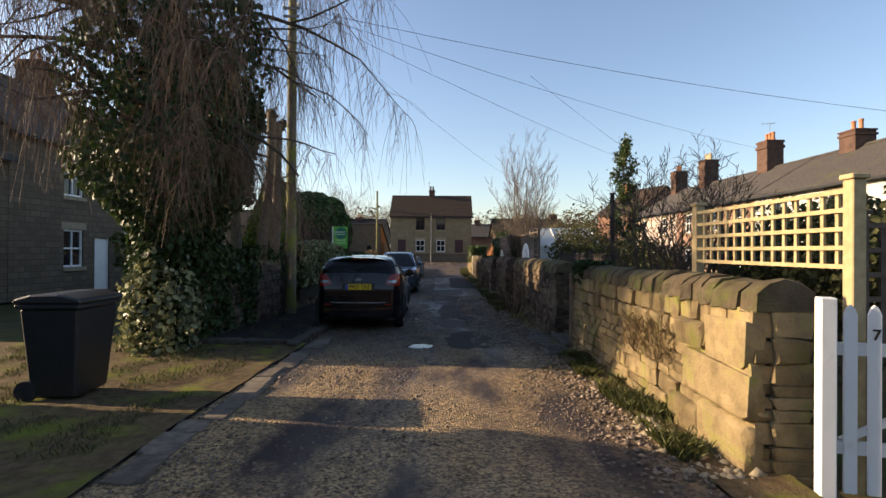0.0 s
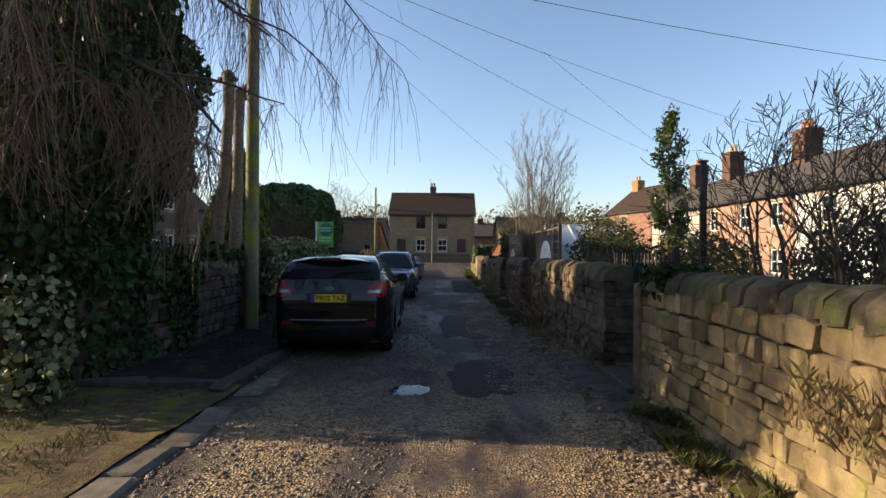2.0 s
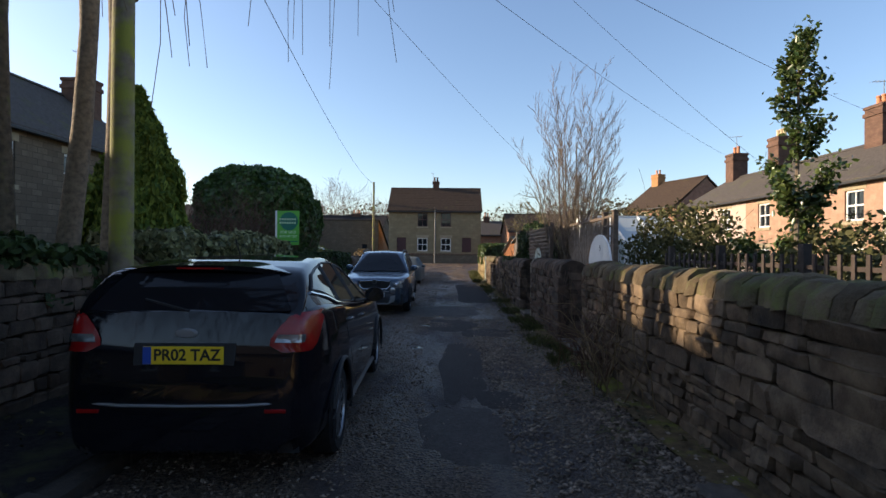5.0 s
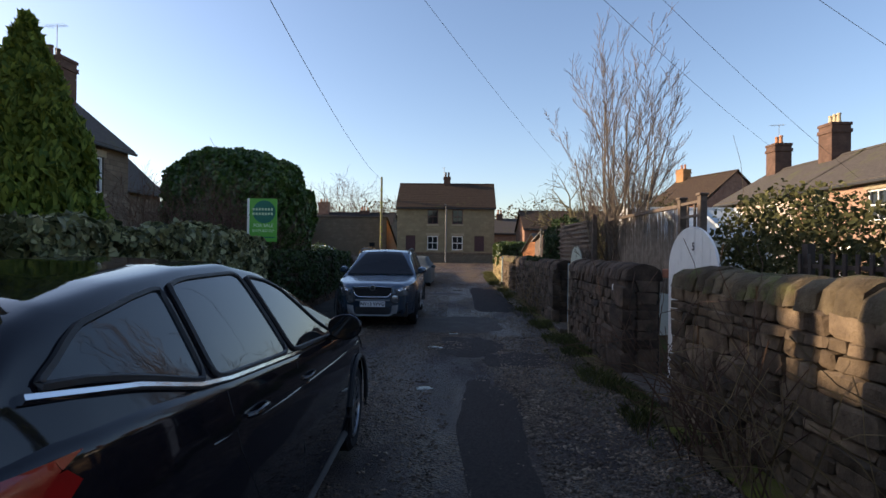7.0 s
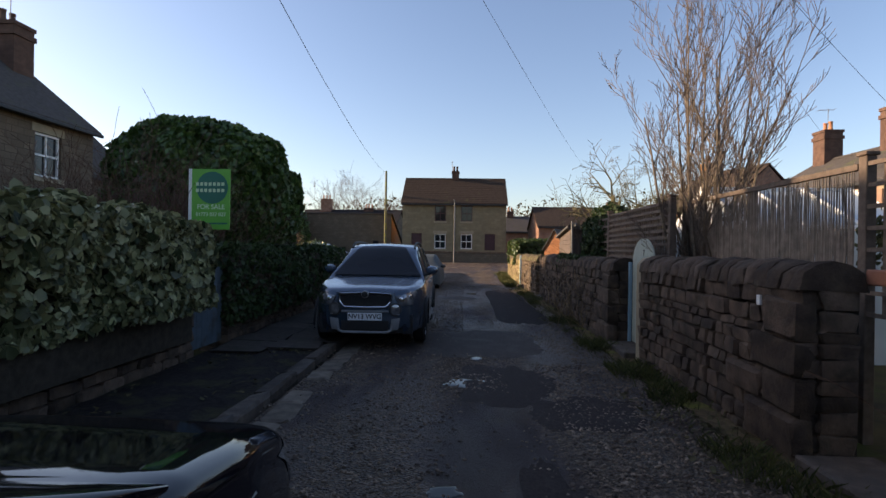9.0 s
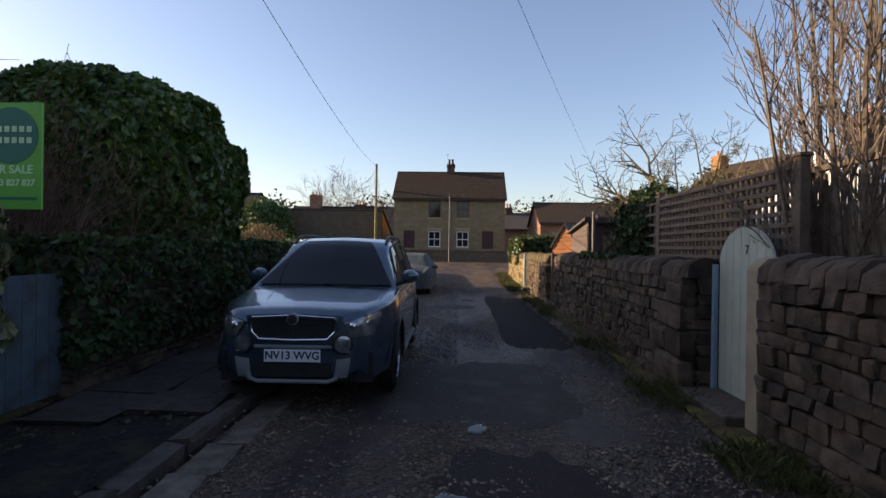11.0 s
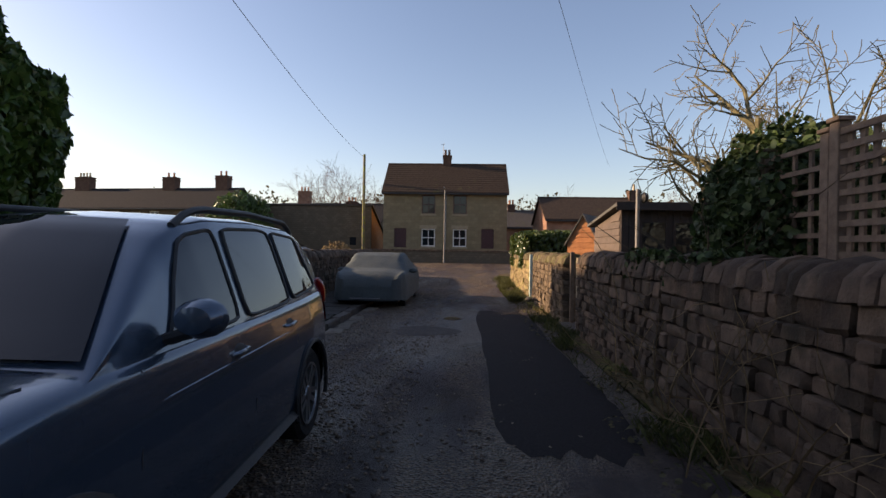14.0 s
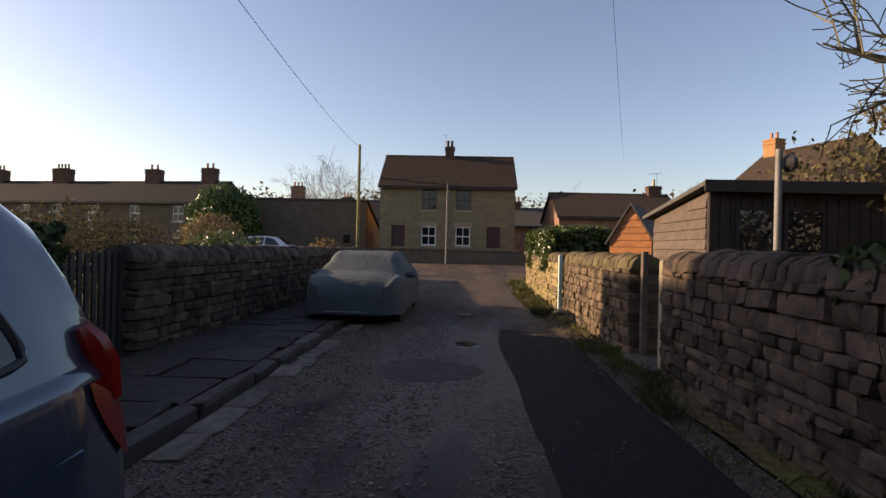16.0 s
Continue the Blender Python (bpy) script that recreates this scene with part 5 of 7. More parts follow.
class Car:
    def __init__(self, name, label, m, L, zt, wk, roof, base, roofw, zb, wheels, r, paint, spokes=5, sill=.86):
        self.L, self.zt, self.wk, self.roof, self.base, self.roofw, self.zb = L, zt, wk, roof, base, roofw, zb
        self.ob = thing(name, label, "car", m)
        st = sorted(set(list(np.linspace(0, L, int(L / .045))) + [0, L]))

        def sec(s):
            w, z = smooth_keys(wk, s), smooth_keys(zt, s)
            b0 = zb + (.10 if s < .12 or s > L - .12 else 0)
            h = max(z - b0, .05)
            return spline([(w * sill, b0), (w * .975, b0 + .10 * h), (w, b0 + .34 * h), (w * .995, b0 + .62 * h), (w * .965, b0 + .88 * h), (w * .90, z), (w * .6, z + .018), (0, z + .03)], 34)

        def keep(V, f):
            c = [sum(V[i][k] for i in f) / 4 for k in range(3)]
            if abs(c[0]) < .45:
                return True
            return all((c[1] - sw) ** 2 + (c[2] - r) ** 2 > (r + .055) ** 2 for sw in wheels)
        V, F = loft(st, sec, keep)
        V = [list(p) for p in V]
        for p in V:                                     # pull the arch edge onto its circle
            if abs(p[0]) > .45:
                for sw in wheels:
                    d = math.hypot(p[1] - sw, p[2] - r)
                    if r + .015 < d < r + .10:
                        k = (r + .062) / d
                        if d < r + .085:
                            p[1], p[2] = sw + (p[1] - sw) * k, r + (p[2] - r) * k
        self.body = part("body", Acc().add(V, F), paint, self.ob, smooth=True)
        part("underbody", Acc().box(-smooth_keys(wk, L / 2) * .8, smooth_keys(wk, L / 2) * .8, .12, L - .12, zb + .02, zb + .3), TRIM, self.ob)
        w_mid = smooth_keys(wk, L / 2)
        for sw in wheels:
            for side in (1, -1):
                wheel(self.ob, side * (w_mid - .015), sw, r, side, .2, spokes)
                arc = [(side * (w_mid + .004), sw + (r + .06) * math.cos(a_), r + (r + .06) * math.sin(a_)) for a_ in np.linspace(-.25, math.pi + .25, 22)]
                part("wheel_arch", Acc().tube(arc, .018, 6), TRIM, self.ob, smooth=True)
        # cabin
        s0, s1 = base[0], base[1]
        stc = list(np.linspace(s0, s1, 60))

        def csec(s):
            wb, zr, z0 = smooth_keys(wk, s) * .925, smooth_keys(roof, s), smooth_keys(zt, s) - .02
            zr = max(zr, z0 + .012)
            k = min(1, (zr - z0) / .45)
            wr = wb + (roofw - wb) * k
            return spline([(wb, z0), (wb + (wr - wb) * .56, z0 + (zr - z0) * .52), (wr + .004 * k, z0 + (zr - z0) * .87), (wr * .88, z0 + (zr - z0) * .97), (wr * .5, zr), (0, zr + .012 * k)], 22)
        self.csec = csec
        V, F = loft(stc, csec)
        self.cabin = part("cabin", Acc().add(V, F), paint, self.ob, smooth=True)

    def side_point(self, s, u, side, out=.006):
        """A point on the cabin's flank: s along the car, u from the belt (0) to the roof edge (1)."""
        c = self.csec(s)
        zb_, zt_ = c[0][1], c[-1][1]
        zz = zb_ + (zt_ - zb_) * u
        for (xa, za), (xb, zb2) in zip(c, c[1:]):
            if za <= zz <= zb2 and zb2 > za:
                x = xa + (xb - xa) * (zz - za) / (zb2 - za)
                return (side * (x + out), s, zz + out * .35)
        return (side * (c[0][0] + out), s, zz)

    def soften(self, a_, b_):
        """Draws the corners of the unit square in a little."""
        u, v = 2 * a_ - 1, 2 * b_ - 1
        return .5 + .5 * u * (1 - .055 * v ** 8), .5 + .5 * v * (1 - .055 * u ** 8)

    def pane(self, corners, side, name="side_window", material=CARGLASS, out=.006, parent=None):
        """A side window between (s, u) corners: lower front, lower back, upper back, upper front."""
        n = 16
        vs = []
        for j in range(n + 1):
            for i in range(n + 1):
                a_, b_ = self.soften(i / n, j / n)
                s = (corners[0][0] * (1 - a_) + corners[1][0] * a_) * (1 - b_) + (corners[3][0] * (1 - a_) + corners[2][0] * a_) * b_
                u = (corners[0][1] * (1 - a_) + corners[1][1] * a_) * (1 - b_) + (corners[3][1] * (1 - a_) + corners[2][1] * a_) * b_
                vs.append(self.side_point(s, u, side, out))
        fs = [(j * (n + 1) + i, j * (n + 1) + i + 1, (j + 1) * (n + 1) + i + 1, (j + 1) * (n + 1) + i) for j in range(n) for i in range(n)]
        edge = [(i, 0) for i in range(n)] + [(n, i) for i in range(n)] + [(n - i, n) for i in range(n)] + [(0, n - i) for i in range(n)]
        rim = [vs[j * (n + 1) + i] for i, j in edge]
        win = part(name, Acc().add(vs, fs), material, parent or self.ob, smooth=True)
        part("window_seal", Acc().tube(rim + rim[:1], .011, 5), TRIM, win, "black rubber seal")
        return win

    def screen(self, sa, sb, name, lo=.06, w0=.86, w1=.82, out=.008):
        """The glass across the cabin between stations sa (low) and sb (high)."""
        n, k = 14, 24

        def half(s, w):
            c = self.csec(s)
            return w * (c[0][0] + (c[15][0] - c[0][0]) * min(1, (c[-1][1] - c[0][1]) / .4))
        fa, fb = half(sa, w0), half(sb, w1)
        vs = []
        for j in range(n + 1):
            s = sa + (sb - sa) * j / n
            c = self.csec(s)
            f = fa + (fb - fa) * j / n
            xs, zs = [q[0] for q in c[::-1]], [q[1] for q in c[::-1]]
            for i in range(k + 1):
                x = -f + 2 * f * i / k
                zz = float(np.interp(abs(x), xs, zs))
                vs.append((x, s + (-out if sb > sa else out), zz + out))
        fs = [(j * (k + 1) + i, j * (k + 1) + i + 1, (j + 1) * (k + 1) + i + 1, (j + 1) * (k + 1) + i) for j in range(n) for i in range(k)]
        return part(name, Acc().add(vs, fs), SCREENGLASS, self.ob, smooth=True)

    def end_s(self, x, z, tail=False):
        """The station where the skin of the nose or the tail stands, for a place across and up."""
        rng_ = np.linspace(0, 1.2, 240)
        for d in rng_:
            s = self.L - d if tail else d
            zt_ = smooth_keys(self.zt, s)
            if zt_ >= z - .002 and self.body_x(s, z) >= abs(x):
                return s
        return self.L - .3 if tail else .3

    def lamp(self, quad, name, material, tail=False, out=.012, n=12):
        """A lamp that follows the skin: four (x, z) corners."""
        vs = []
        for j in range(n + 1):
            for i in range(n + 1):
                a_, b_ = i / n, j / n
                x = (quad[0][0] * (1 - a_) + quad[1][0] * a_) * (1 - b_) + (quad[3][0] * (1 - a_) + quad[2][0] * a_) * b_
                z = (quad[0][1] * (1 - a_) + quad[1][1] * a_) * (1 - b_) + (quad[3][1] * (1 - a_) + quad[2][1] * a_) * b_
                e = out * (math.sin(math.pi * (.1 + .8 * a_)) * math.sin(math.pi * (.1 + .8 * b_))) ** .5
                s = self.end_s(x, z, tail)
                vs.append((x + math.copysign(e * .7, x), s + (e if tail else -e), z))
        fs = [(j * (n + 1) + i, j * (n + 1) + i + 1, (j + 1) * (n + 1) + i + 1, (j + 1) * (n + 1) + i) for j in range(n) for i in range(n)]
        return part(name, Acc().add(vs, fs), material, self.ob, smooth=True)

    def wrap_lamp(self, rows, side, name, material, out=.010, tail=True, n=10):
        """A lamp round a corner of the car: rows of (height, inner x, station where it ends on the flank)."""
        vs = []
        m = 2 * n + 1
        for z, xin, send in rows:
            xc = .5 * (xin + self.body_x(send, z)) + .08
            xc = max(xc, xin + .01)
            s0 = self.end_s(xc, z, tail)
            line = [(xin + (xc - xin) * i / n, self.end_s(xin + (xc - xin) * i / n, z, tail)) for i in range(n)]
            line += [(self.body_x(s0 + (send - s0) * i / n, z), s0 + (send - s0) * i / n) for i in range(n + 1)]
            for x, st in line:
                vs.append((side * (x + out * .8), st + (out if tail else -out), z))
        fs = [(j * m + i, j * m + i + 1, (j + 1) * m + i + 1, (j + 1) * m + i) for j in range(len(rows) - 1) for i in range(m - 1)]
        return part(name, Acc().add(vs, fs), material, self.ob, smooth=True)

    def body_x(self, s, z):
        w, zt_ = smooth_keys(self.wk, s), smooth_keys(self.zt, s)
        b0 = self.zb
        h = zt_ - b0
        c = spline([(w * .86, b0), (w * .975, b0 + .10 * h), (w, b0 + .34 * h), (w * .995, b0 + .62 * h), (w * .965, b0 + .88 * h), (w * .90, zt_), (w * .6, zt_ + .018)], 36)[:31]
        return float(np.interp(z, [q[1] for q in c], [q[0] for q in c]))

    def seam(self, pts, side, name="door_seam", r=.004, material=TRIM, out=.0):
        line = [(side * (self.body_x(s, z) + out), s, z) for s, z in pts]
        return part(name, Acc().tube(line, r, 4), material, self.ob)

    def mirror(self, s, z, side, paint):
        x = smooth_keys(self.wk, s) * .93
        mb = part("door_mirror", Acc().lathe([(.001, -.09), (.07, -.07), (.10, -.01), (.105, .05), (.098, .06)], 18, pose(side * (x + .10), s + .04, z + .02) @ Matrix.Diagonal((1.05, .75, .78, 1)) @ pose(0, 0, 0, -90)), paint, self.ob, smooth=True)
        part("mirror_glass", Acc().lathe([(.09, 0), (.09, .004)], 18, pose(side * (x + .10), s + .088, z + .02) @ Matrix.Diagonal((1.05, 1, .78, 1)) @ pose(0, 0, 0, -90)), CARGLASS, mb)
        part("mirror_arm", Acc().tube([(side * (x - .03), s + .03, z - .06), (side * (x + .08), s + .03, z - .03)], .025, 8), TRIM, mb)

    def handle(self, s, z, side, material):
        x = self.body_x(s, z)
        part("door_handle", Acc().tube([(side * (x - .005), s - .09, z), (side * (x + .022), s - .06, z + .004), (side * (x + .022), s + .06, z + .008), (side * (x - .005), s + .09, z + .006)], .011, 8), material, self.ob, smooth=True)


def plate(car, s, z, text, material, back, band):
    """A number plate on the nose (back=False) or the tail."""
    pm = pose(0, s, z, 90, 0, 180 if back else 0)
    pl = part("number_plate", Acc().box(-.26, .26, -.056, .056, 0, .008, pm), material, car, bevel=.002)
    if band:
        part("plate_band", Acc().box(-.259, -.205, -.055, .055, .0085, .0095, pm), BLUEBAND, pl)
    lettering(text, .1, BLACKINK, pl, pm @ pose(.025 if band else 0, 0, .009), "plate_lettering", "black number plate letters")


def blob(acc, c, r, n=10, m=None):
    acc.lathe([(.001, -r), (r * .7, -r * .7), (r, 0), (r * .7, r * .7), (.001, r)], n, (m if m is not None else Matrix.Identity(4)) @ Matrix.Translation(c))
    return acc


# black hatchback, its tail to the walker
F_ = Car("black_hatchback", "shiny black five-door hatchback parked at the kerb", pose(-1.79, 14.18, gz(12) + .015, 0, 0, 181.8) @ Matrix.Diagonal((.97, .96, 1.005, 1)), 4.36,
         [(0, .52), (.05, .68), (.3, .80), (.7, .90), (1.1, .965), (1.8, .985), (2.6, 1.05), (3.4, 1.125), (3.8, 1.155), (4.05, 1.165), (4.2, 1.15), (4.27, 1.11), (4.30, 1.0), (4.325, .87), (4.345, .76), (4.36, .70)],
         [(0, .58), (.12, .74), (.4, .86), (.8, .905), (3.3, .912), (3.7, .90), (3.95, .88), (4.15, .84), (4.28, .785), (4.36, .70)],
         [(1.12, .965), (1.55, 1.14), (1.95, 1.32), (2.3, 1.43), (2.7, 1.485), (3.15, 1.48), (3.6, 1.455), (3.9, 1.42), (4.02, 1.385), (4.14, 1.27), (4.27, 1.11)], (1.14, 4.27), .585, .2, (.95, 3.6), .325, BLACKPAINT, 12)
for sd in (1, -1):
    F_.pane([(1.5, .12), (2.5, .05), (2.56, .84), (2.12, .82)], sd)
    F_.pane([(2.58, .05), (3.38, .05), (3.34, .84), (2.64, .84)], sd)
    F_.pane([(3.44, .05), (4.03, .46), (3.84, .74), (3.40, .83)], sd, "quarter_window")
    line = [F_.side_point(st, u, sd, .008) for st, u in ((1.42, .1), (1.8, .06), (2.4, .02), (2.9, .02), (3.3, .02), (3.5, .05), (3.75, .20), (4.06, .49))]
    part("chrome_strip", Acc().tube(line, .012, 6), CHROME, F_.ob, "bright chrome window line", smooth=True)
    F_.seam([(2.55, 1.0), (2.55, .6), (2.53, .35), (2.51, .28)], sd)
    F_.seam([(1.38, .93), (1.36, .6), (1.4, .3)], sd)
    F_.seam([(3.36, 1.08), (3.32, .88), (3.15, .62), (3.05, .3)], sd)
    F_.seam([(.8, .80), (1.8, .84), (2.8, .90), (3.5, .96)], sd, "flank_crease", .006, BLACKPAINT, -.003)
    F_.seam([(1.4, .27), (2.2, .25), (3.1, .27)], sd, "sill_trim", .035)
    F_.handle(2.38, .90, sd, BLACKPAINT)
    F_.handle(3.14, .955, sd, BLACKPAINT)
    F_.mirror(1.66, 1.03, sd, BLACKPAINT)
    tl = F_.wrap_lamp([(.89, .62, 4.22), (.93, .54, 4.16), (.97, .545, 4.12), (1.01, .57, 4.08), (1.05, .60, 4.04), (1.08, .63, 4.0), (1.11, .655, 4.03), (1.135, .69, 4.12)], sd, "tail_lamp", REDLENS)
    lens = F_.wrap_lamp([(.95, .57, 4.28), (.98, .58, 4.27), (1.0, .595, 4.265)], sd, "reversing_lens", LAMP, .014)
    lens.parent = tl
    part("reflector", Acc().box(sd * .60 - .07, sd * .60 + .07, 4.30, F_.end_s(.53, .53, True) + .012, .515, .54), REDLENS, F_.ob, bevel=.004)
    F_.lamp([(sd * .45, .60), (sd * .84, .64), (sd * .84, .78), (sd * .6, .70)], "headlamp", LAMP)
F_.screen(4.25, 4.04, "rear_window", w0=.93, w1=.86)
F_.screen(1.22, 2.2, "windscreen")
sp_ = Acc()
nx_, ny_ = 16, 5
top_, bot_ = [], []
for j in range(ny_ + 1):
    for i in range(nx_ + 1):
        u = 2 * i / nx_ - 1
        st = 3.62 + (.50 - .10 * u * u) * j / ny_
        zz = 1.462 - .03 * (j / ny_) - .055 * abs(u) ** 3 - .008 * (1 - j / ny_)
        top_.append((u * (.62 - .015 * j / ny_), st, zz))
        bot_.append((u * (.61 - .015 * j / ny_), st - .012, zz - .012 - .022 * (j / ny_)))
n_ = len(top_)
w_ = nx_ + 1
sf_ = [(j * w_ + i, j * w_ + i + 1, (j + 1) * w_ + i + 1, (j + 1) * w_ + i) for j in range(ny_) for i in range(nx_)]
sf_ += [tuple(n_ + k for k in f[::-1]) for f in sf_]
sf_ += [(ny_ * w_ + i, ny_ * w_ + i + 1, n_ + ny_ * w_ + i + 1, n_ + ny_ * w_ + i) for i in range(nx_)]
sf_ += [(j * w_ + e, n_ + j * w_ + e, n_ + (j + 1) * w_ + e, (j + 1) * w_ + e) for j in range(ny_) for e in (0, nx_)]
spo = part("spoiler", sp_.add(top_ + bot_, sf_), BLACKPAINT, F_.ob, smooth=True)
part("brake_light", Acc().box(-.16, .16, 4.10, 4.122, 1.405, 1.417), REDLENS, spo, "narrow high brake light")
part("antenna", Acc().tube([(0, 3.35, 1.47), (0, 3.47, 1.62)], .005, 5), TRIM, F_.ob)
part("wiper", Acc().tube([(0, 4.265, 1.14), (.32, 4.21, 1.21)], .009, 5), TRIM, F_.ob)
part("tailgate_edge", Acc().tube([(-.52, 4.315, .90), (-.42, 4.345, .76), (0, 4.352, .745), (.42, 4.345, .76), (.52, 4.315, .90)], .005, 5), TRIM, F_.ob)
part("bumper_trim", Acc().tube([(-.66, 4.34, .575), (-.4, 4.372, .565), (0, 4.376, .562), (.4, 4.372, .565), (.66, 4.34, .575)], .010, 6), SILVERTRIM, F_.ob, "thin grey bumper line", smooth=True)
part("lower_bumper", Acc().box(-.62, .62, 4.2, 4.362, .25, .44), BLACKPAINT, F_.ob, bevel=.03)
part("plate_recess", Acc().prism([(4.27, .795), (4.345, .79), (4.325, .945), (4.27, .945)], "x", -.33, .33), TRIM, F_.ob, bevel=.006)
plate(F_.ob, 4.343, .872, "PR02 TAZ", YELLOWPLATE, True, True)
part("badge", Acc().lathe([(.075, 0), (.075, .012), (.055, .02)], 20, pose(0, 4.297, 1.005, -90) @ Matrix.Diagonal((1, .42, 1, 1))), SILVERTRIM, F_.ob, "plain oval badge")

# blue estate, its nose to the walker
Y_ = Car("blue_estate", "steel-blue tall estate car parked at the kerb", pose(-1.835, 19.58, gz(21) + .02, 0, 0, 1.2) @ Matrix.Diagonal((.965, .965, .985, 1)), 4.22,
         [(0, .60), (.02, .80), (.06, .865), (.14, .895), (.3, .92), (.6, .955), (.95, 1.0), (1.2, 1.02), (2.6, 1.04), (3.6, 1.06), (4.05, 1.08), (4.14, 1.0), (4.19, .72), (4.22, .60)],
         [(0, .55), (.05, .62), (.14, .70), (.3, .79), (.5, .855), (.8, .895), (1, .90), (3.5, .90), (3.9, .88), (4.12, .83), (4.22, .72)],
         [(1.10, 1.0), (1.35, 1.16), (1.66, 1.37), (1.86, 1.495), (2.02, 1.56), (2.3, 1.60), (2.9, 1.615), (3.6, 1.59), (3.88, 1.53), (3.98, 1.46), (4.15, 1.05)], (1.10, 4.14), .64, .22, (.88, 3.45), .335, BLUEPAINT, 5)
for sd in (1, -1):
    Y_.pane([(1.58, .10), (2.27, .05), (2.27, .85), (1.93, .84)], sd)
    Y_.pane([(2.38, .05), (3.10, .05), (3.08, .85), (2.38, .85)], sd)
    Y_.pane([(3.18, .06), (3.82, .12), (3.66, .82), (3.16, .85)], sd, "quarter_window")
    Y_.seam([(2.33, 1.02), (2.33, .6), (2.31, .35)], sd)
    Y_.seam([(1.36, .99), (1.30, .7), (1.30, .35)], sd)
    Y_.seam([(3.16, 1.02), (3.10, .8), (2.98, .4)], sd)
    Y_.seam([(.5, .80), (1.5, .86), (2.8, .875), (3.9, .89)], sd, "flank_crease", .006, BLUEPAINT, -.003)
    for hs, hz in ((2.16, .90), (2.97, .92)):
        part("handle_cup", blob(Acc(), (0, 0, 0), .055, 14, pose(sd * (Y_.body_x(hs, hz) - .008), hs, hz) @ Matrix.Diagonal((.25, 1.5, .8, 1))), TRIM, Y_.ob, smooth=True)
        Y_.handle(hs, hz, sd, BLUEPAINT)
    Y_.mirror(1.56, 1.12, sd, BLUEPAINT)
    hl = Y_.lamp([(sd * .525, .672), (sd * .72, .675), (sd * .78, .89), (sd * .455, .80)], "headlamp", LAMP, False, .02)
    bz_ = [(.455, .80), (.49, .735), (.525, .672), (.62, .673), (.72, .675), (.75, .78), (.78, .89), (.62, .845), (.455, .80)]
    part("bezel", Acc().tube([(sd * x, Y_.end_s(x, z) - .006, z) for x, z in bz_], .007, 6), TRIM, hl, "dark lamp surround", smooth=True)
    for bx, bz, br in ((.55, .765, .042), (.655, .79, .036)):
        part("lamp_bowl", blob(Acc(), (0, 0, 0), br, 14, pose(sd * bx, Y_.end_s(bx, bz) - .004, bz) @ Matrix.Diagonal((1, .5, 1, 1))), CHROME, hl, smooth=True)
    fx, fz = .462, .61
    fg = part("fog_lamp", Acc().lathe([(.098, -.03), (.098, .014), (.084, .022), (.078, .012)], 28, pose(sd * fx, Y_.end_s(fx, fz) - .004, fz, 90, 0, sd * 14)), TRIM, Y_.ob, smooth=True)
    part("lens", Acc().lathe([(.076, 0), (.076, .016), (.035, .026)], 28, pose(sd * fx, Y_.end_s(fx, fz) - .006, fz, 90, 0, sd * 14)), LAMP, fg, smooth=True)
    rail = [Y_.side_point(st, .93, sd, .0) for st in np.linspace(2.0, 3.82, 18)]
    rail = [(p[0] - sd * .01, p[1], p[2] + .055 * min(1, 4 * math.sin(math.pi * k / 17))) for k, p in enumerate(rail)]
    part("roof_rail", Acc().tube(rail, .020, 8), TRIM, Y_.ob, "black roof rail", smooth=True)
    Y_.wrap_lamp([(.80, .62, 4.10), (.86, .60, 4.04), (.92, .60, 3.99), (.98, .62, 3.96), (1.03, .66, 3.95)], sd, "tail_lamp", REDLENS)
    line = [Y_.side_point(s_, u_, sd, .012) for s_, u_ in ((4.07, .06), (4.04, .22), (4.02, .32))]
    line = [(sd * (Y_.body_x(4.09, .96) - .005), 4.09, .96)] + line
    part("upper_tail_lamp", Acc().tube(line, [.03, .045, .04, .02], 8), REDLENS, Y_.ob, smooth=True)
    Y_.seam([(1.25, .29), (2.0, .28), (3.05, .29)], sd, "sill_trim", .05)
    tagged(Y_.lamp([(sd * .37, .30), (sd * .50, .31), (sd * .53, .49), (sd * .40, .47)], "corner_trim", SILVERTRIM, False, .02), "silver bumper corner")
    part("indicator_repeater", Acc().box(sd * .50 - .03, sd * .50 + .03, Y_.end_s(.50, .575) - .012, Y_.end_s(.50, .575) + .02, .535, .545), SILVERTRIM, Y_.ob)
Y_.screen(1.18, 1.98, "windscreen", w0=.97, w1=.93, out=.014)
Y_.screen(4.12, 3.93, "rear_window")
gr = part("grille", Acc().prism([(-.31, .655), (.31, .655), (.375, .72), (.385, .818), (-.385, .818), (-.375, .72)], "y", -.006, .03), TRIM, Y_.ob)
for k in range(17):
    x = -.34 + k * .0425
    part("grille_bar", Acc().box(x - .005, x + .005, -.016, -.0065, .675 if abs(x) < .31 else .715, .81), TRIM, gr)
part("chrome_surround", Acc().tube([(-.395, -.01, .825), (-.385, -.004, .72), (-.315, -.012, .65), (0, -.02, .643), (.315, -.012, .65), (.385, -.004, .72), (.395, -.01, .825)], .011, 6), CHROME, gr, smooth=True)
part("chrome_bar", Acc().prism([(-.395, .82), (.395, .82), (.385, .852), (.11, .866), (.0, .872), (-.11, .866), (-.385, .852)], "y", -.022, .04), CHROME, gr, bevel=.006)
part("badge_mount", Acc().lathe([(.056, -.02), (.056, .004), (.045, .010)], 24, pose(0, -.022, .832, 90)), SILVERTRIM, gr, smooth=True)
part("badge", Acc().lathe([(.043, 0), (.043, .008), (.03, .012)], 20, pose(0, -.034, .832, 90)), TRIM, gr, "plain round badge")
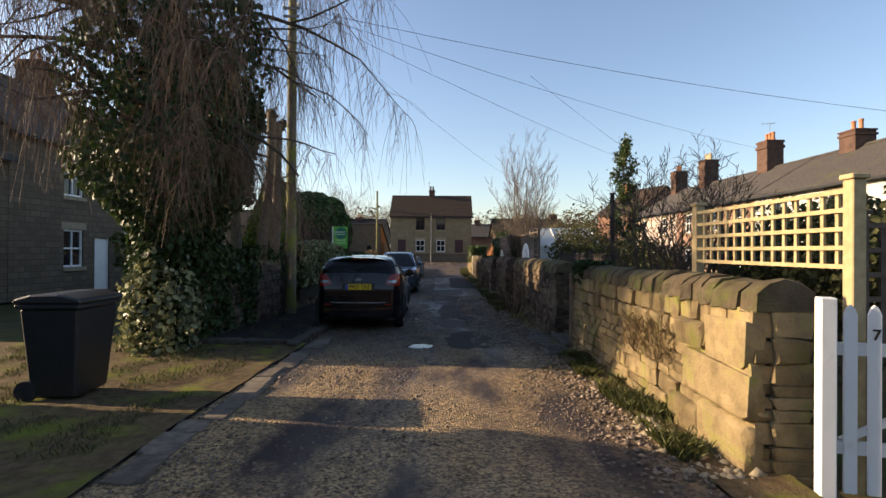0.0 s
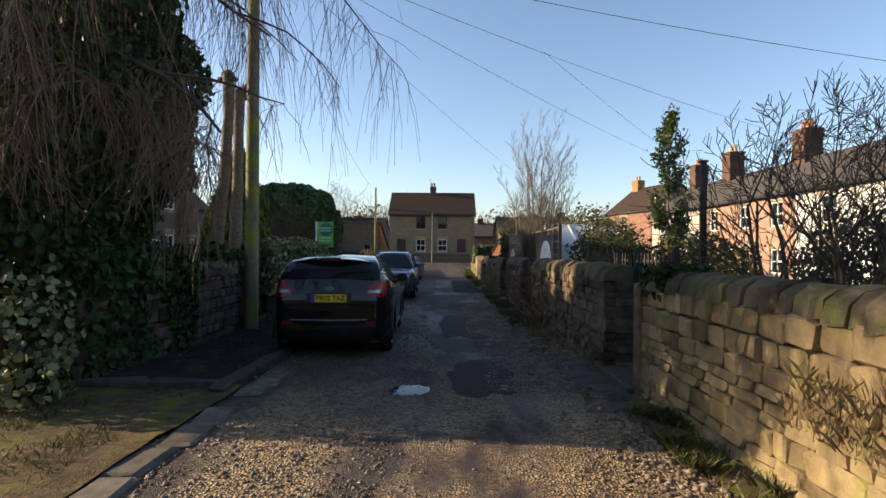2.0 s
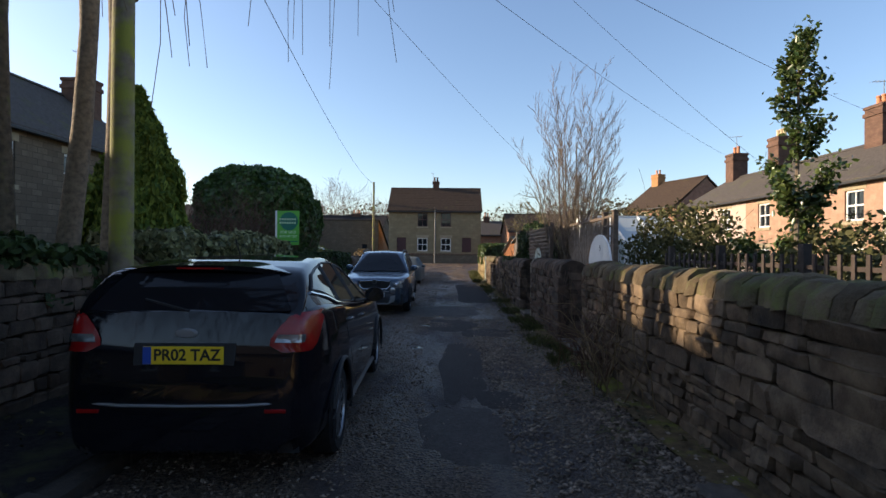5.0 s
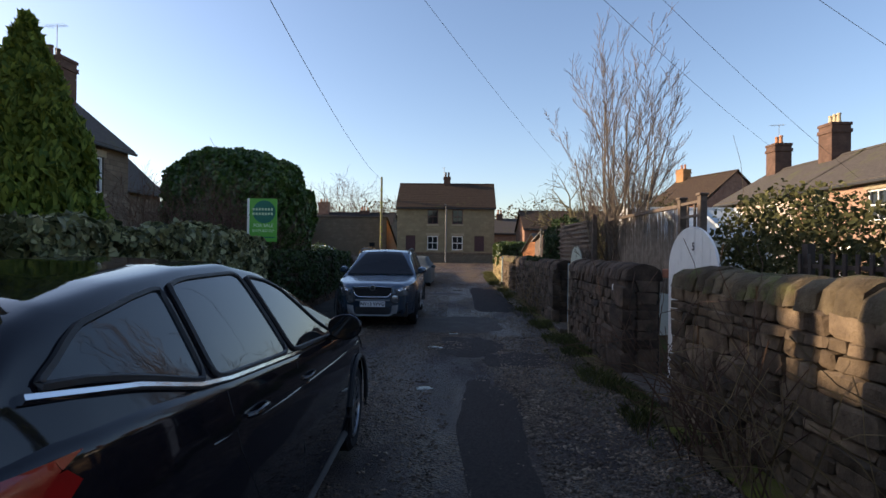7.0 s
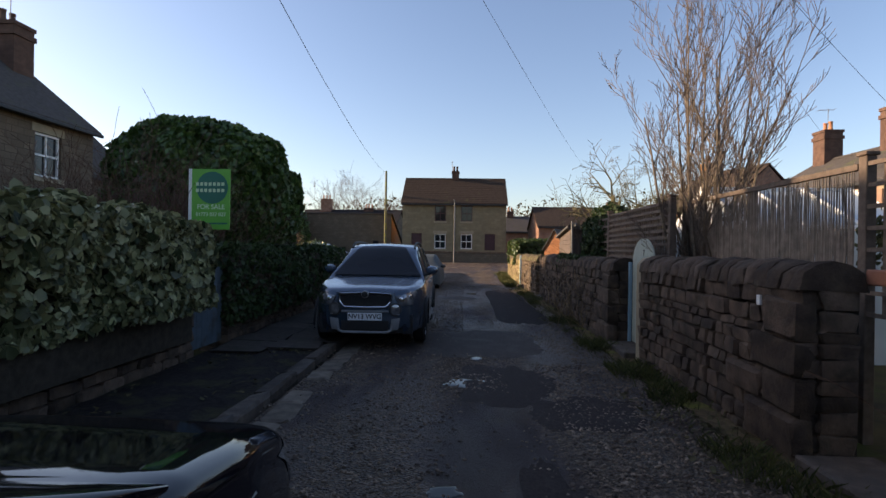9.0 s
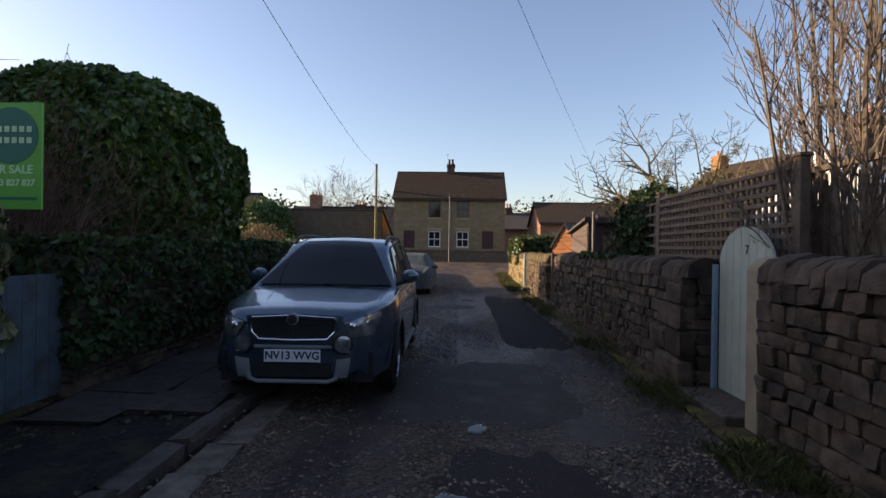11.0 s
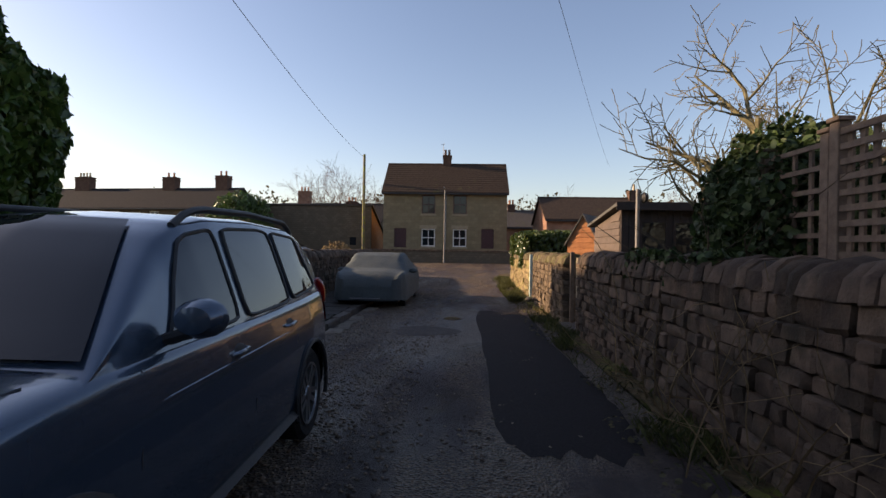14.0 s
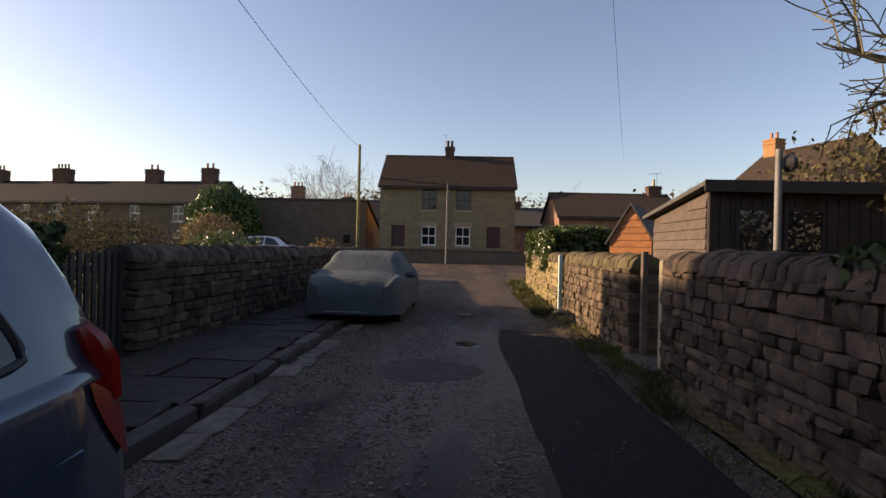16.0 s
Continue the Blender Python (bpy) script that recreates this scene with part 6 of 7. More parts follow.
part("lower_grille", Acc().box(-.36, .36, -.008, .03, .31, .44), TRIM, Y_.ob)
part("skid_plate", Acc().tube([(-.42, -.006, .36), (-.40, -.014, .30), (-.33, -.02, .272), (.33, -.02, .272), (.40, -.014, .30), (.42, -.006, .36)], .020, 8), SILVERTRIM, Y_.ob, "silver lower lip", smooth=True)
part("plate_mount", Acc().box(-.36, .36, -.02, .02, .565, .595), SILVERTRIM, Y_.ob, bevel=.006)
plate(Y_.ob, -.021, .503, "NV13 WVG", WHITEPLATE, False, False)
for x0, x1 in ((-.6, -.02), (.0, .6)):
    part("wiper", Acc().tube([(x0, 1.165, 1.035), (x1, 1.19, 1.055)], .010, 5), TRIM, Y_.ob)
for sd in (1, -1):
    part("bonnet_seam", Acc().tube([(sd * .44, .13, .905), (sd * .60, .45, .945), (sd * .72, 1.0, 1.02)], .004, 4), TRIM, Y_.ob)
    part("bonnet_ridge", Acc().tube([(sd * .30, .10, .895), (sd * .42, .5, .958), (sd * .52, 1.1, 1.03)], .014, 6), BLUEPAINT, Y_.ob, smooth=True)

# car under a cloth cover
cv = thing("covered_car", "car parked under a grey-green cloth cover", "car", pose(-2.16, 30.95, gz(33) - .02))


def cover_sec(s):
    w = smooth_keys([(0, .58), (.06, .68), (.15, .77), (.35, .85), (.6, .88), (3.6, .88), (3.95, .82), (4.15, .68)], s)
    z = smooth_keys([(0, .56), (.04, .70), (.12, .80), (.3, .87), (.8, .94), (1.35, 1.24), (1.6, 1.3), (2.3, 1.31), (2.7, 1.22), (3.3, .98), (4.0, .90), (4.1, .8), (4.15, .66)], s)
    return spline([(w * 1.02, .22), (w * 1.0, .45), (w * .985, .70), (w * .93, min(z - .02, .86)), (w * (.72 if z > 1.1 else .80), z - .03), (w * .4, z + .005), (0, z + .012)], 40)


V, Fc = loft(list(np.linspace(0, 4.15, 90)), cover_sec)
V2 = []
for p in V:
    q = Vector(p)
    fold = noise.noise((q.x * 2.2 + 4, q.y * 2.2, q.z * 1.4)) * .022 + noise.noise((q.x * 7, q.y * 7, q.z * 2.2)) * .010
    if q.z < .82:
        fold += .016 * math.sin(q.y * 13 + 3 * noise.noise((q.y * 2, q.x, 0))) * (0.9 - q.z)
    drop = .05 * noise.noise((q.y * 1.7, q.x * 1.7, 9)) if q.z < .35 else 0
    V2.append((q.x * (1 + fold), q.y + (fold * .8 if q.y < .5 else 0), q.z + fold * .5 + drop))
part("cover", Acc().add(V2, Fc), COVER, cv, smooth=True)
for sd in (1, -1):
    part("mirror_bulge", blob(Acc(), (0, 0, 0), .1, 12, pose(sd * .93, 1.35, .87) @ Matrix.Diagonal((1.1, .7, .7, 1))), COVER, cv, smooth=True)
    for s in (.8, 3.35):
        part("wheel", Acc().lathe([(.18, 0), (.29, 0), (.31, -.03), (.31, -.16), (.2, -.17)], 24, pose(sd * .82, s, .31, 0, 90 * sd)), RUBBER, cv, smooth=True)
part("underside", Acc().box(-.7, .7, .25, 3.9, .16, .3), TRIM, cv)
part("bumper", Acc().box(-.42, .3, -.02, .05, .255, .275), SILVERTRIM, cv)
# pale car beyond the gardens
W_ = Car("pale_car", "small pale car parked beyond the garden wall", pose(-9.2, 51.0, gz(51), 0, 0, 90), 4.0,
         [(0, .5), (.06, .7), (.8, .92), (3.6, .98), (3.95, .8), (4.0, .55)], [(0, .6), (.2, .8), (3.7, .83), (4.0, .65)], [(.8, .92), (1.5, 1.38), (2.2, 1.46), (3.2, 1.4), (3.8, .98)], (.82, 3.78), .58, .2, (.75, 3.25), .3, SILVERPAINT)
for sd in (1, -1):
    W_.pane([(1.2, .1), (2.1, .08), (2.1, .83), (1.7, .8)], sd)
    W_.pane([(2.2, .08), (3.2, .1), (2.95, .8), (2.2, .83)], sd)
W_.screen(.9, 1.5, "windscreen")
W_.screen(3.7, 3.3, "rear_window")

# ---- plants ----
rng = np.random.RandomState(11)


def leaves(name, P, N, size, material, label, category, parent=None, droop=.25, aspect=1.5, spread=.9, kind=""):
    """Many small folded leaves at the points P, turned roughly along N."""
    P, N = np.asarray(P, float), np.asarray(N, float)
    n = len(P)
    N = N + rng.normal(0, spread, (n, 3))
    N /= np.linalg.norm(N, axis=1)[:, None] + 1e-9
    up = rng.normal(0, 1, (n, 3))
    up[:, 2] -= droop * 3
    T = np.cross(N, up)
    T /= np.linalg.norm(T, axis=1)[:, None] + 1e-9
    B = np.cross(N, T)
    s = (size * rng.uniform(.6, 1.35, n))[:, None]
    a, b_ = B * s * aspect * .5, T * s * .5
    fold = N * s * .16
    V = np.stack([P - a, P + b_ * .95 + fold - a * .45, P + b_ * .75 + fold * .7 + a * .35, P + a, P - b_ * .75 + fold * .7 + a * .35, P - b_ * .95 + fold - a * .45], 1).reshape(-1, 3)
    base = np.arange(n)[:, None] * 6
    F = np.concatenate([base + np.array([[0, 1, 2, 3]]), base + np.array([[0, 3, 4, 5]])])
    ob = new(name, quick_mesh(name, V, F, material))
    if parent is not None:
        ob.parent = parent
    return tagged(ob, label, category if parent is None else "", kind=kind)


def lumpy_ellipsoid(n, c, r, lump=.25, freq=1.3, shell=.35, zmin=-1.0, seed=0.0):
    """Points and outward ways in the outer shell of an uneven ellipsoid."""
    D = rng.normal(0, 1, (n * 2, 3))
    D /= np.linalg.norm(D, axis=1)[:, None]
    D = D[D[:, 2] > zmin][:n]
    k = np.array([1 + lump * noise.noise((d[0] * freq * 2 + seed, d[1] * freq * 2, d[2] * freq * 2)) + lump * .5 * noise.noise((d[0] * freq * 5, d[1] * freq * 5 + seed, d[2] * freq * 5)) for d in D])
    rad = k * (1 - shell * rng.uniform(0, 1, len(D)) ** 2)
    return np.array(c) + D * rad[:, None] * np.array(r), D


def hedge_points(n, x0, x1, y0, y1, z0, z1, lump=.12, freq=1.1, seed=0.0, back=False):
    """Points on the top, the lane face and the ends of a clipped but uneven hedge."""
    P, N = [], []
    ax, ay, az = x1 - x0, y1 - y0, z1 - z0
    areas = np.array([ax * ay, ay * az, ay * az, ax * az, ax * az])
    pick = rng.choice(5, n, p=areas / areas.sum())
    for k in pick:
        u, v = rng.rand(), rng.rand()
        p, nn = {0: ((x0 + ax * u, y0 + ay * v, z1), (0, 0, 1)), 1: ((x1, y0 + ay * u, z0 + az * v), (1, 0, .25)), 2: ((x0, y0 + ay * u, z0 + az * v), (-1, 0, .25)),
                 3: ((x0 + ax * u, y0, z0 + az * v), (0, -1, .25)), 4: ((x0 + ax * u, y1, z0 + az * v), (0, 1, .25))}[int(k)]
        d = lump * (noise.noise((p[0] * freq + seed, p[1] * freq, p[2] * freq)) + .5 * noise.noise((p[0] * 3.5, p[1] * 3.5 + seed, p[2] * 3.5))) - abs(rng.normal(0, .05))
        P.append((p[0] + nn[0] * d, p[1] + nn[1] * d, p[2] + nn[2] * d))
        N.append(nn)
    return np.array(P), np.array(N)


def branches(base, way, length, radius, depth, rnd, out, spread=.6, kids=3, bend=.18, up=.0, shrink=.68, segs=5, minr=.003, first=.35):
    """Grows a limb and its side limbs: rows of points with radii."""
    p, d = Vector(base), Vector(way).normalized()
    pts, rad = [p.copy()], [radius]
    for i in range(segs):
        d = (d + Vector((rnd.gauss(0, bend), rnd.gauss(0, bend), rnd.gauss(0, bend) + up))).normalized()
        p = p + d * (length / segs)
        pts.append(p.copy())
        rad.append(max(minr, radius * (1 - .72 * (i + 1) / segs)))
    out.append((pts, rad, depth))
    if depth > 0:
        for k in range(kids):
            f = first + (1 - first) * (k + rnd.random()) / kids
            i = min(int(f * segs), segs - 1)
            q = pts[i].lerp(pts[i + 1], f * segs - i)
            dd = (pts[i + 1] - pts[i]).normalized()
            side = Vector((rnd.gauss(0, 1), rnd.gauss(0, 1), rnd.gauss(0, 1)))
            side = (side - dd * side.dot(dd)).normalized()
            branches(q, dd * (1 - spread * .5) + side * spread, length * shrink * rnd.uniform(.7, 1.15), max(minr, rad[i] * .62), depth - 1, rnd, out, spread, kids, bend, up, shrink, max(3, segs - 1), minr, .2)
    return out


def limb_mesh(name, rows, material, parent, label="", kind=""):
    a = Acc()
    for pts, rad, dep in rows:
        a.tube(pts, rad, 8 if rad[0] > .06 else (5 if rad[0] > .015 else 3))
    return tagged(part(name, a, material, parent, label, smooth=True), kind="stuff" if name in ("branchwork", "sprout", "limb") else "")


def tree(name, label, base, stems, depth, mat_big, mat_small, seed, thick=.012, **kw):
    """A bare tree: stems of (way, length, radius)."""
    rnd = random.Random(seed)
    t = thing(name, label, "tree", pose(*base))
    rows = []
    for way, length, radius, off in stems:
        branches((off[0], off[1], -.1), way, length, radius, depth, rnd, rows, **kw)
    limb_mesh("trunk", [r_ for r_ in rows if r_[1][0] >= thick], mat_big, t)
    tw = [r_ for r_ in rows if r_[1][0] < thick]
    if tw:
        limb_mesh("branchwork", tw, mat_small, t)
    return t, rows


# ivy-clad birch at the drive
rb = random.Random(4)
birch = thing("weeping_birch", "tall weeping birch with an ivy-covered trunk", "tree", pose(-4.35, 7.9, 0))
rows = []
trunk_pts = [(0, 0, -.1), (.05, 0, 1.5), (-.05, .1, 3.5), (.05, .1, 5.5), (0, .1, 8.2)]
rows.append(([Vector(p) for p in trunk_pts], [.28, .25, .22, .18, .10], 4))
limbs = []
for k in range(46):
    z = 2.9 + 5.4 * (k / 46)
    a_ = k * 2.4 + rb.uniform(-.3, .3)
    L = rb.uniform(1.5, 3.0) * (1.2 if z > 5 else 1.0)
    if math.cos(a_) > .55 and z > 4:
        L = rb.uniform(2.7, 3.9)
    if math.sin(a_) < -.4:
        L = min(L, 2.1)
    if math.sin(a_) > .3:
        L = 2.7 if math.cos(a_) > .45 and z > 4 else min(L, 1.2)
    way = Vector((math.cos(a_), math.sin(a_), .45))
    branches((0, .1, z), way, L, .055, 1, rb, limbs, .55, 3, .14, -.10, .65, 6, .006)
limb_mesh("trunk", rows, BARK, birch)
limb_mesh("limb", limbs, DARK_TWIG, birch)
a1 = []
for pts, rad, dep in limbs:
    for j in range(1, len(pts)):
        for q in range(6 if dep else 8):
            p = pts[j - 1].lerp(pts[j], rb.random())
            L = rb.uniform(.35, 1.7) * (1.0 if p.z > 3.2 else .6)
            if p.x < -.9 and rb.random() < .6:
                continue
            if p.y > (2.3 if p.x > .9 else 1.2):
                continue
            drift = Vector((rb.gauss(0, .30), rb.gauss(0, .30), 0))
            chain = [p]
            n = 5
            for i in range(n):
                t_ = (i + 1) / n
                chain.append(p + drift * t_ * (1.4 - .4 * t_) + Vector((rb.gauss(0, .012), rb.gauss(0, .012), .05 * t_ - L * t_ ** 1.25)))
            a1.append((chain, [.0036] * 3 + [.0025] * 3))
            if rb.random() < .7:
                c0 = chain[rb.randint(1, 3)]
                dl = Vector((rb.gauss(0, .12), rb.gauss(0, .12), -rb.uniform(.2, .6)))
                a1.append(([c0, c0 + dl * .5 + Vector((0, 0, .03)), c0 + dl], [.003, .003, .002]))
half = Acc()
for chain, rad in a1:
    half.tube(chain, rad, 3)
tagged(part("hanging_twig", half, TWIG, birch, "thin drooping brown twigs"), kind="stuff")
n = 17000
zz = rng.uniform(0, 1, n) ** 1.0 * 7.4
aa = rng.uniform(0, 6.283, n)
width = np.interp(zz, [0, .8, 1.8, 2.6, 4, 6, 7.4], [.42, .45, .6, 1.1, 1.4, 1.35, .9])
lum = np.array([1 + .35 * noise.noise((math.cos(a_) * 1.4, math.sin(a_) * 1.4, z * .9)) for a_, z in zip(aa, zz)])
rr_ = width * lum * (1 - .35 * rng.rand(n) ** 2)
P = np.stack([rr_ * np.cos(aa), .1 + rr_ * np.sin(aa), zz], 1)
leaves("ivy", P, np.stack([np.cos(aa), np.sin(aa), .3 * np.ones(n)], 1), .075, IVY, "glossy dark ivy on the trunk", "", birch, .5, 1.25)
P, N = lumpy_ellipsoid(1500, (.15, -.35, .55), (.55, .5, 1.0), .3, 1.2, .5, -.6)
leaves("ivy_skirt", P, N, .07, IVY_PALE, "pale ivy at the foot of the trunk", "", birch, .5, 1.25)
# dark shrubbery behind the wall under the birch
ev = thing("holly_tree", "tall dark evergreen holly behind the wall", "tree", pose(-5.1, 10.25, 0))
part("trunk", Acc().tube([(0, -.1, -.1), (.05, 0, 1.6), (0, .05, 3.2), (0, 0, 5.2)], [.16, .13, .10, .04], 10), BARK, ev, smooth=True)
P, N = lumpy_ellipsoid(19000, (0, 0, 3.75), (1.2, 1.45, 2.15), .32, 1.2, .5)
leaves("foliage", P, N, .085, IVY, "", "", ev, .2, 1.6)
P, N = lumpy_ellipsoid(2600, (-.3, 0, 1.5), (.8, 1.4, .6), .3, 1.2, .5)
leaves("underwood", P, N, .08, IVY, "dark leaves about the trunk", "", ev)
P, N = hedge_points(5200, -4.6, -3.9, 8.3, 12.6, .95, 1.55, .2, 1.3, 2.0)
keep = (P[:, 2] > 1.1) | (rng.rand(len(P)) < .45)
leaves("ivy_clump", P[keep], N[keep], .075, IVY, "ivy spilling over the wall top", "ivy", None, .5, 1.25)
P, N = hedge_points(5200, -4.3, -3.90, 8.25, 10.8, .1, 1.5, .10, 1.3, 12.0)
leaves("ivy_clump", P, N, .075, IVY, "dark ivy covering the shaded wall face", "ivy", None, .5, 1.25)
# pollarded trunks
rp = random.Random(6)
for x, y_, h, lean in ((-5.15, 12.6, 5.15, -.05), (-4.5, 12.95, 5.05, .12), (-4.42, 13.5, 4.9, .03)):
    t = thing("pollard", "bare pollarded tree trunk with a knobbly head", "tree", pose(x, y_, 0), group="pollarded trunks")
    part("trunk", Acc().tube([(-.12 if lean > .1 else 0, 0, -.1), (-lean, 0, 1.5), (lean * .4, 0, 3), (lean, 0, 4.2), (lean, 0, h)], [.17, .13, .11, .10, .12], 12), PALE_BARK if lean > .02 else BARK, t, smooth=True)
    kn = Acc()
    for k in range(9):
        blob(kn, (lean + rp.gauss(0, .09), rp.gauss(0, .09), h + rp.uniform(-.12, .06)), rp.uniform(.05, .1), 8)
    part("knob", kn, BARK, t, smooth=True)
    sp = []
    for k in range(26):
        a_ = rp.uniform(0, 6.28)
        p0 = Vector((lean, 0, h - .02))
        sp.append(([p0, p0 + Vector((math.cos(a_) * .12, math.sin(a_) * .12, .12)), p0 + Vector((math.cos(a_) * .2, math.sin(a_) * .2, rp.uniform(.2, .4)))], [.006, .005, .003], 0))
    limb_mesh("sprout", sp, DARK_TWIG, t)
# ivy hedge on the wall
P, N = hedge_points(17000, -4.75, -3.62, 13.5, 18.7, .62, 1.72, .24, 1.0, 5.0)
hd = thing("ivy_hedge", "thick pale ivy hedge bulging over the wall", "hedge", pose(-4.2, 16, 0))
# plain dark box gives the hedge its inner shade
part("core", Acc().box(-.42, .36, -2.3, 2.5, .2, 1.45), DARK_CORE, hd, "dark block standing in for shade inside the hedge")
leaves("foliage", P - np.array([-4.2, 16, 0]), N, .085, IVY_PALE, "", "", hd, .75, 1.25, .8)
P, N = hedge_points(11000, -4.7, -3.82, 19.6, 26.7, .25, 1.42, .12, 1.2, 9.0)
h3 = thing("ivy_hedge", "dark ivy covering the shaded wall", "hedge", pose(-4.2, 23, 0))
part("core", Acc().box(-.4, .1, -3.2, 3.5, .3, 1.3), DARK_CORE, h3, "dark block standing in for shade inside the hedge")
leaves("foliage", P - np.array([-4.2, 23, 0]), N, .07, IVY, "", "", h3, .55, 1.2, .7)
# conifer
cn = thing("conifer", "dense green conifer tree behind the hedge", "tree", pose(-4.95, 14.9, 0))
part("trunk", Acc().tube([(0, 0, -.1), (0, 0, 2), (0, 0, 3.7)], [.1, .07, .02], 8), BARK, cn)
n = 26000
z = 3.95 * rng.rand(n) ** 1.15 + .1
a_ = rng.uniform(0, 6.283, n)
w = .86 * np.interp(z, [0, .6, 1.6, 3.0, 4.05], [.8, 1, .95, .52, .03])
lum = np.array([1 + .30 * noise.noise((math.cos(q) * 2.5, math.sin(q) * 2.5, zz_ * 2.2)) for q, zz_ in zip(a_, z)])
r_ = w * lum * (1 - .45 * rng.rand(n) ** 2)
leaves("foliage", np.stack([r_ * np.cos(a_), r_ * np.sin(a_), z], 1), np.stack([np.cos(a_), np.sin(a_), np.full(n, .4)], 1), .05, CONIFER, "", "", cn, -.9, 3.2, .8)
# great laurel dome
ld = thing("laurel_bush", "great rounded dark green laurel bush", "bush", pose(-6.3, 23.7, 0))
part("trunk", Acc().tube([(0, 0, -.1), (.1, 0, 1.2), (0, 0, 2.6)], [.16, .13, .08], 8), BARK, ld)
# dark ball painted as the shade within the laurel
part("inner_shade", blob(Acc(), (0, 0, 0), 1, 20, pose(0, 0, 2.4) @ Matrix.Diagonal((1.75, 1.75, 1.6, 1))), DARK_CORE, ld, "dark ball standing in for shade inside the bush")
P, N = lumpy_ellipsoid(60000, (0, 0, 0), (1, 1, 1), .10, 1.4, .2, -.75)
P *= ((np.abs(N) ** 2.4).sum(1) ** (-1 / 2.4))[:, None]
P = P * np.array([1.92, 2.0, 1.76]) + np.array([0, 0, 2.4])
leaves("foliage", P, N, .095, LAUREL, "", "", ld, -.3, 1.9, .8)
# russet twig hedge in front of it
rh = thing("twig_hedge", "leafless russet twiggy hedge", "hedge", pose(-5.2, 20.9, 0))
rw = random.Random(12)
rows = []
for k in range(165):
    bx, by = rw.uniform(-2.6, .55), rw.uniform(-1.4, 1.2)
    branches((bx, by, -.1), (rw.gauss(0, .18), rw.gauss(0, .18), 1), rw.uniform(1.9, 2.6) - .25 * max(0, bx), .012, 2, rw, rows, .5, 4, .12, .04, .42, 4, .0035)
limb_mesh("branchwork", rows, RED_TWIG, rh)

# bare shrub tree behind the sunny wall
tree("bare_tree", "leafless many-stemmed garden tree with dark twigs", (3.25, 6.95, 0), [((.36 * math.cos(k * 2.4) + .05, .40 * math.sin(k * 2.4), 1), rw.uniform(2.0, 2.5) - .25 * (k % 3), .036, (rw.gauss(0, .12), rw.gauss(0, .12))) for k in range(10)],
     3, BARK, DARK_TWIG, 21, .013, spread=.62, kids=6, bend=.10, up=.09, shrink=.44, minr=.0034, first=.38)
# vase-shaped tree by the reed screen
tree("bare_tree", "tall leafless vase-shaped tree by the reed screen", (3.1, 19.7, 0), [(((.07 + .12 * (k % 3)) * math.cos(k * .63) - .02, (.07 + .12 * (k % 3)) * math.sin(k * .63), 1), rw.uniform(4.3, 4.9) - .45 * (k % 3), .036, (.06 * math.cos(k * .63), .06 * math.sin(k * .63))) for k in range(12)],
     3, PALE_BARK, GREY_TWIG, 22, .010, spread=.44, kids=7, bend=.03, up=.085, shrink=.36, minr=.0034, segs=7, first=.18)
# old apple tree
tree("apple_tree", "old leafless apple tree with crooked lichened branches", (3.95, 24.6, 0), [((.1, .15, 1.0), 3.4, .09, (.05, 0)), ((.5, .1, 1.0), 3.4, .08, (.1, 0)), ((.9, .3, 1.2), 3.4, .07, (.1, 0))],
     4, APPLE, APPLE, 25, .012, spread=.9, kids=6, bend=.20, up=.03, shrink=.42, minr=.004, segs=6, first=.6)
tree("apple_tree", "leafless leaning apple tree with crooked lichened branches", (3.75, 25.0, 0), [((-.34, 0, 1), 3.0, .13, (0, 0)), ((-.38, .2, 1), 2.6, .09, (-.15, 0)), ((-.1, -.1, 1), 3.2, .08, (0, 0))],
     3, APPLE, APPLE, 26, .012, spread=.8, kids=6, bend=.17, up=.05, shrink=.45, minr=.005, first=.55)
# evergreen holly and shrubs on that side
hl_ = thing("holly_tree", "slender sunlit holly tree in the garden", "tree", pose(5.0, 14.2, 0))
hr = []
rz = random.Random(31)
branches((0, 0, -.1), (0, 0, 1), 4.45, .05, 2, rz, hr, .75, 15, .008, .03, .2, 10, .004, .12)
taper = [(0, 1.25), (1.5, 1.2), (2.6, .75), (3.6, .45), (4.6, .3)]
hr = [([Vector((p.x * smooth_keys(taper, p.z), p.y * smooth_keys(taper, p.z), p.z)) for p in pts], rad, dep) for pts, rad, dep in hr]
limb_mesh("trunk", hr, PALE_BARK, hl_)
P = []

for pts, rad, dep in hr:
    for j in range(1, len(pts)):
        for q in range(2 if pts[j].z > 2.5 else 5):
            p = pts[j - 1].lerp(pts[j], rz.random())
            P.append((p.x + rz.gauss(0, .07), p.y + rz.gauss(0, .07), p.z + rz.gauss(0, .06)))
P = np.array(P)
leaves("foliage", P, np.tile([0, 0, 1.0], (len(P), 1)), .052, HOLLY, "", "", hl_, 0, 1.7, 1.0)


def shrub(name, c, r, n, size, material, label, seed=0.0, lump=.35, core=True):
    t = thing(name, label, "shrub", pose(c[0], c[1], 0))
    q = []
    rx = random.Random(int(seed * 10) + 3)
    for k in range(7):
        branches((rx.gauss(0, .1), rx.gauss(0, .1), -.1), (rx.gauss(0, .4), rx.gauss(0, .4), 1), c[2] + r[2] * .5, .022, 1, rx, q, .6, 3, .12)
    limb_mesh("branchwork", q, BARK, t)
    P, N = lumpy_ellipsoid(n, (0, 0, c[2]), r, lump, 1.5, .6, -.9, seed)
    leaves("foliage", P, N, size, material, "", "", t)
    return t


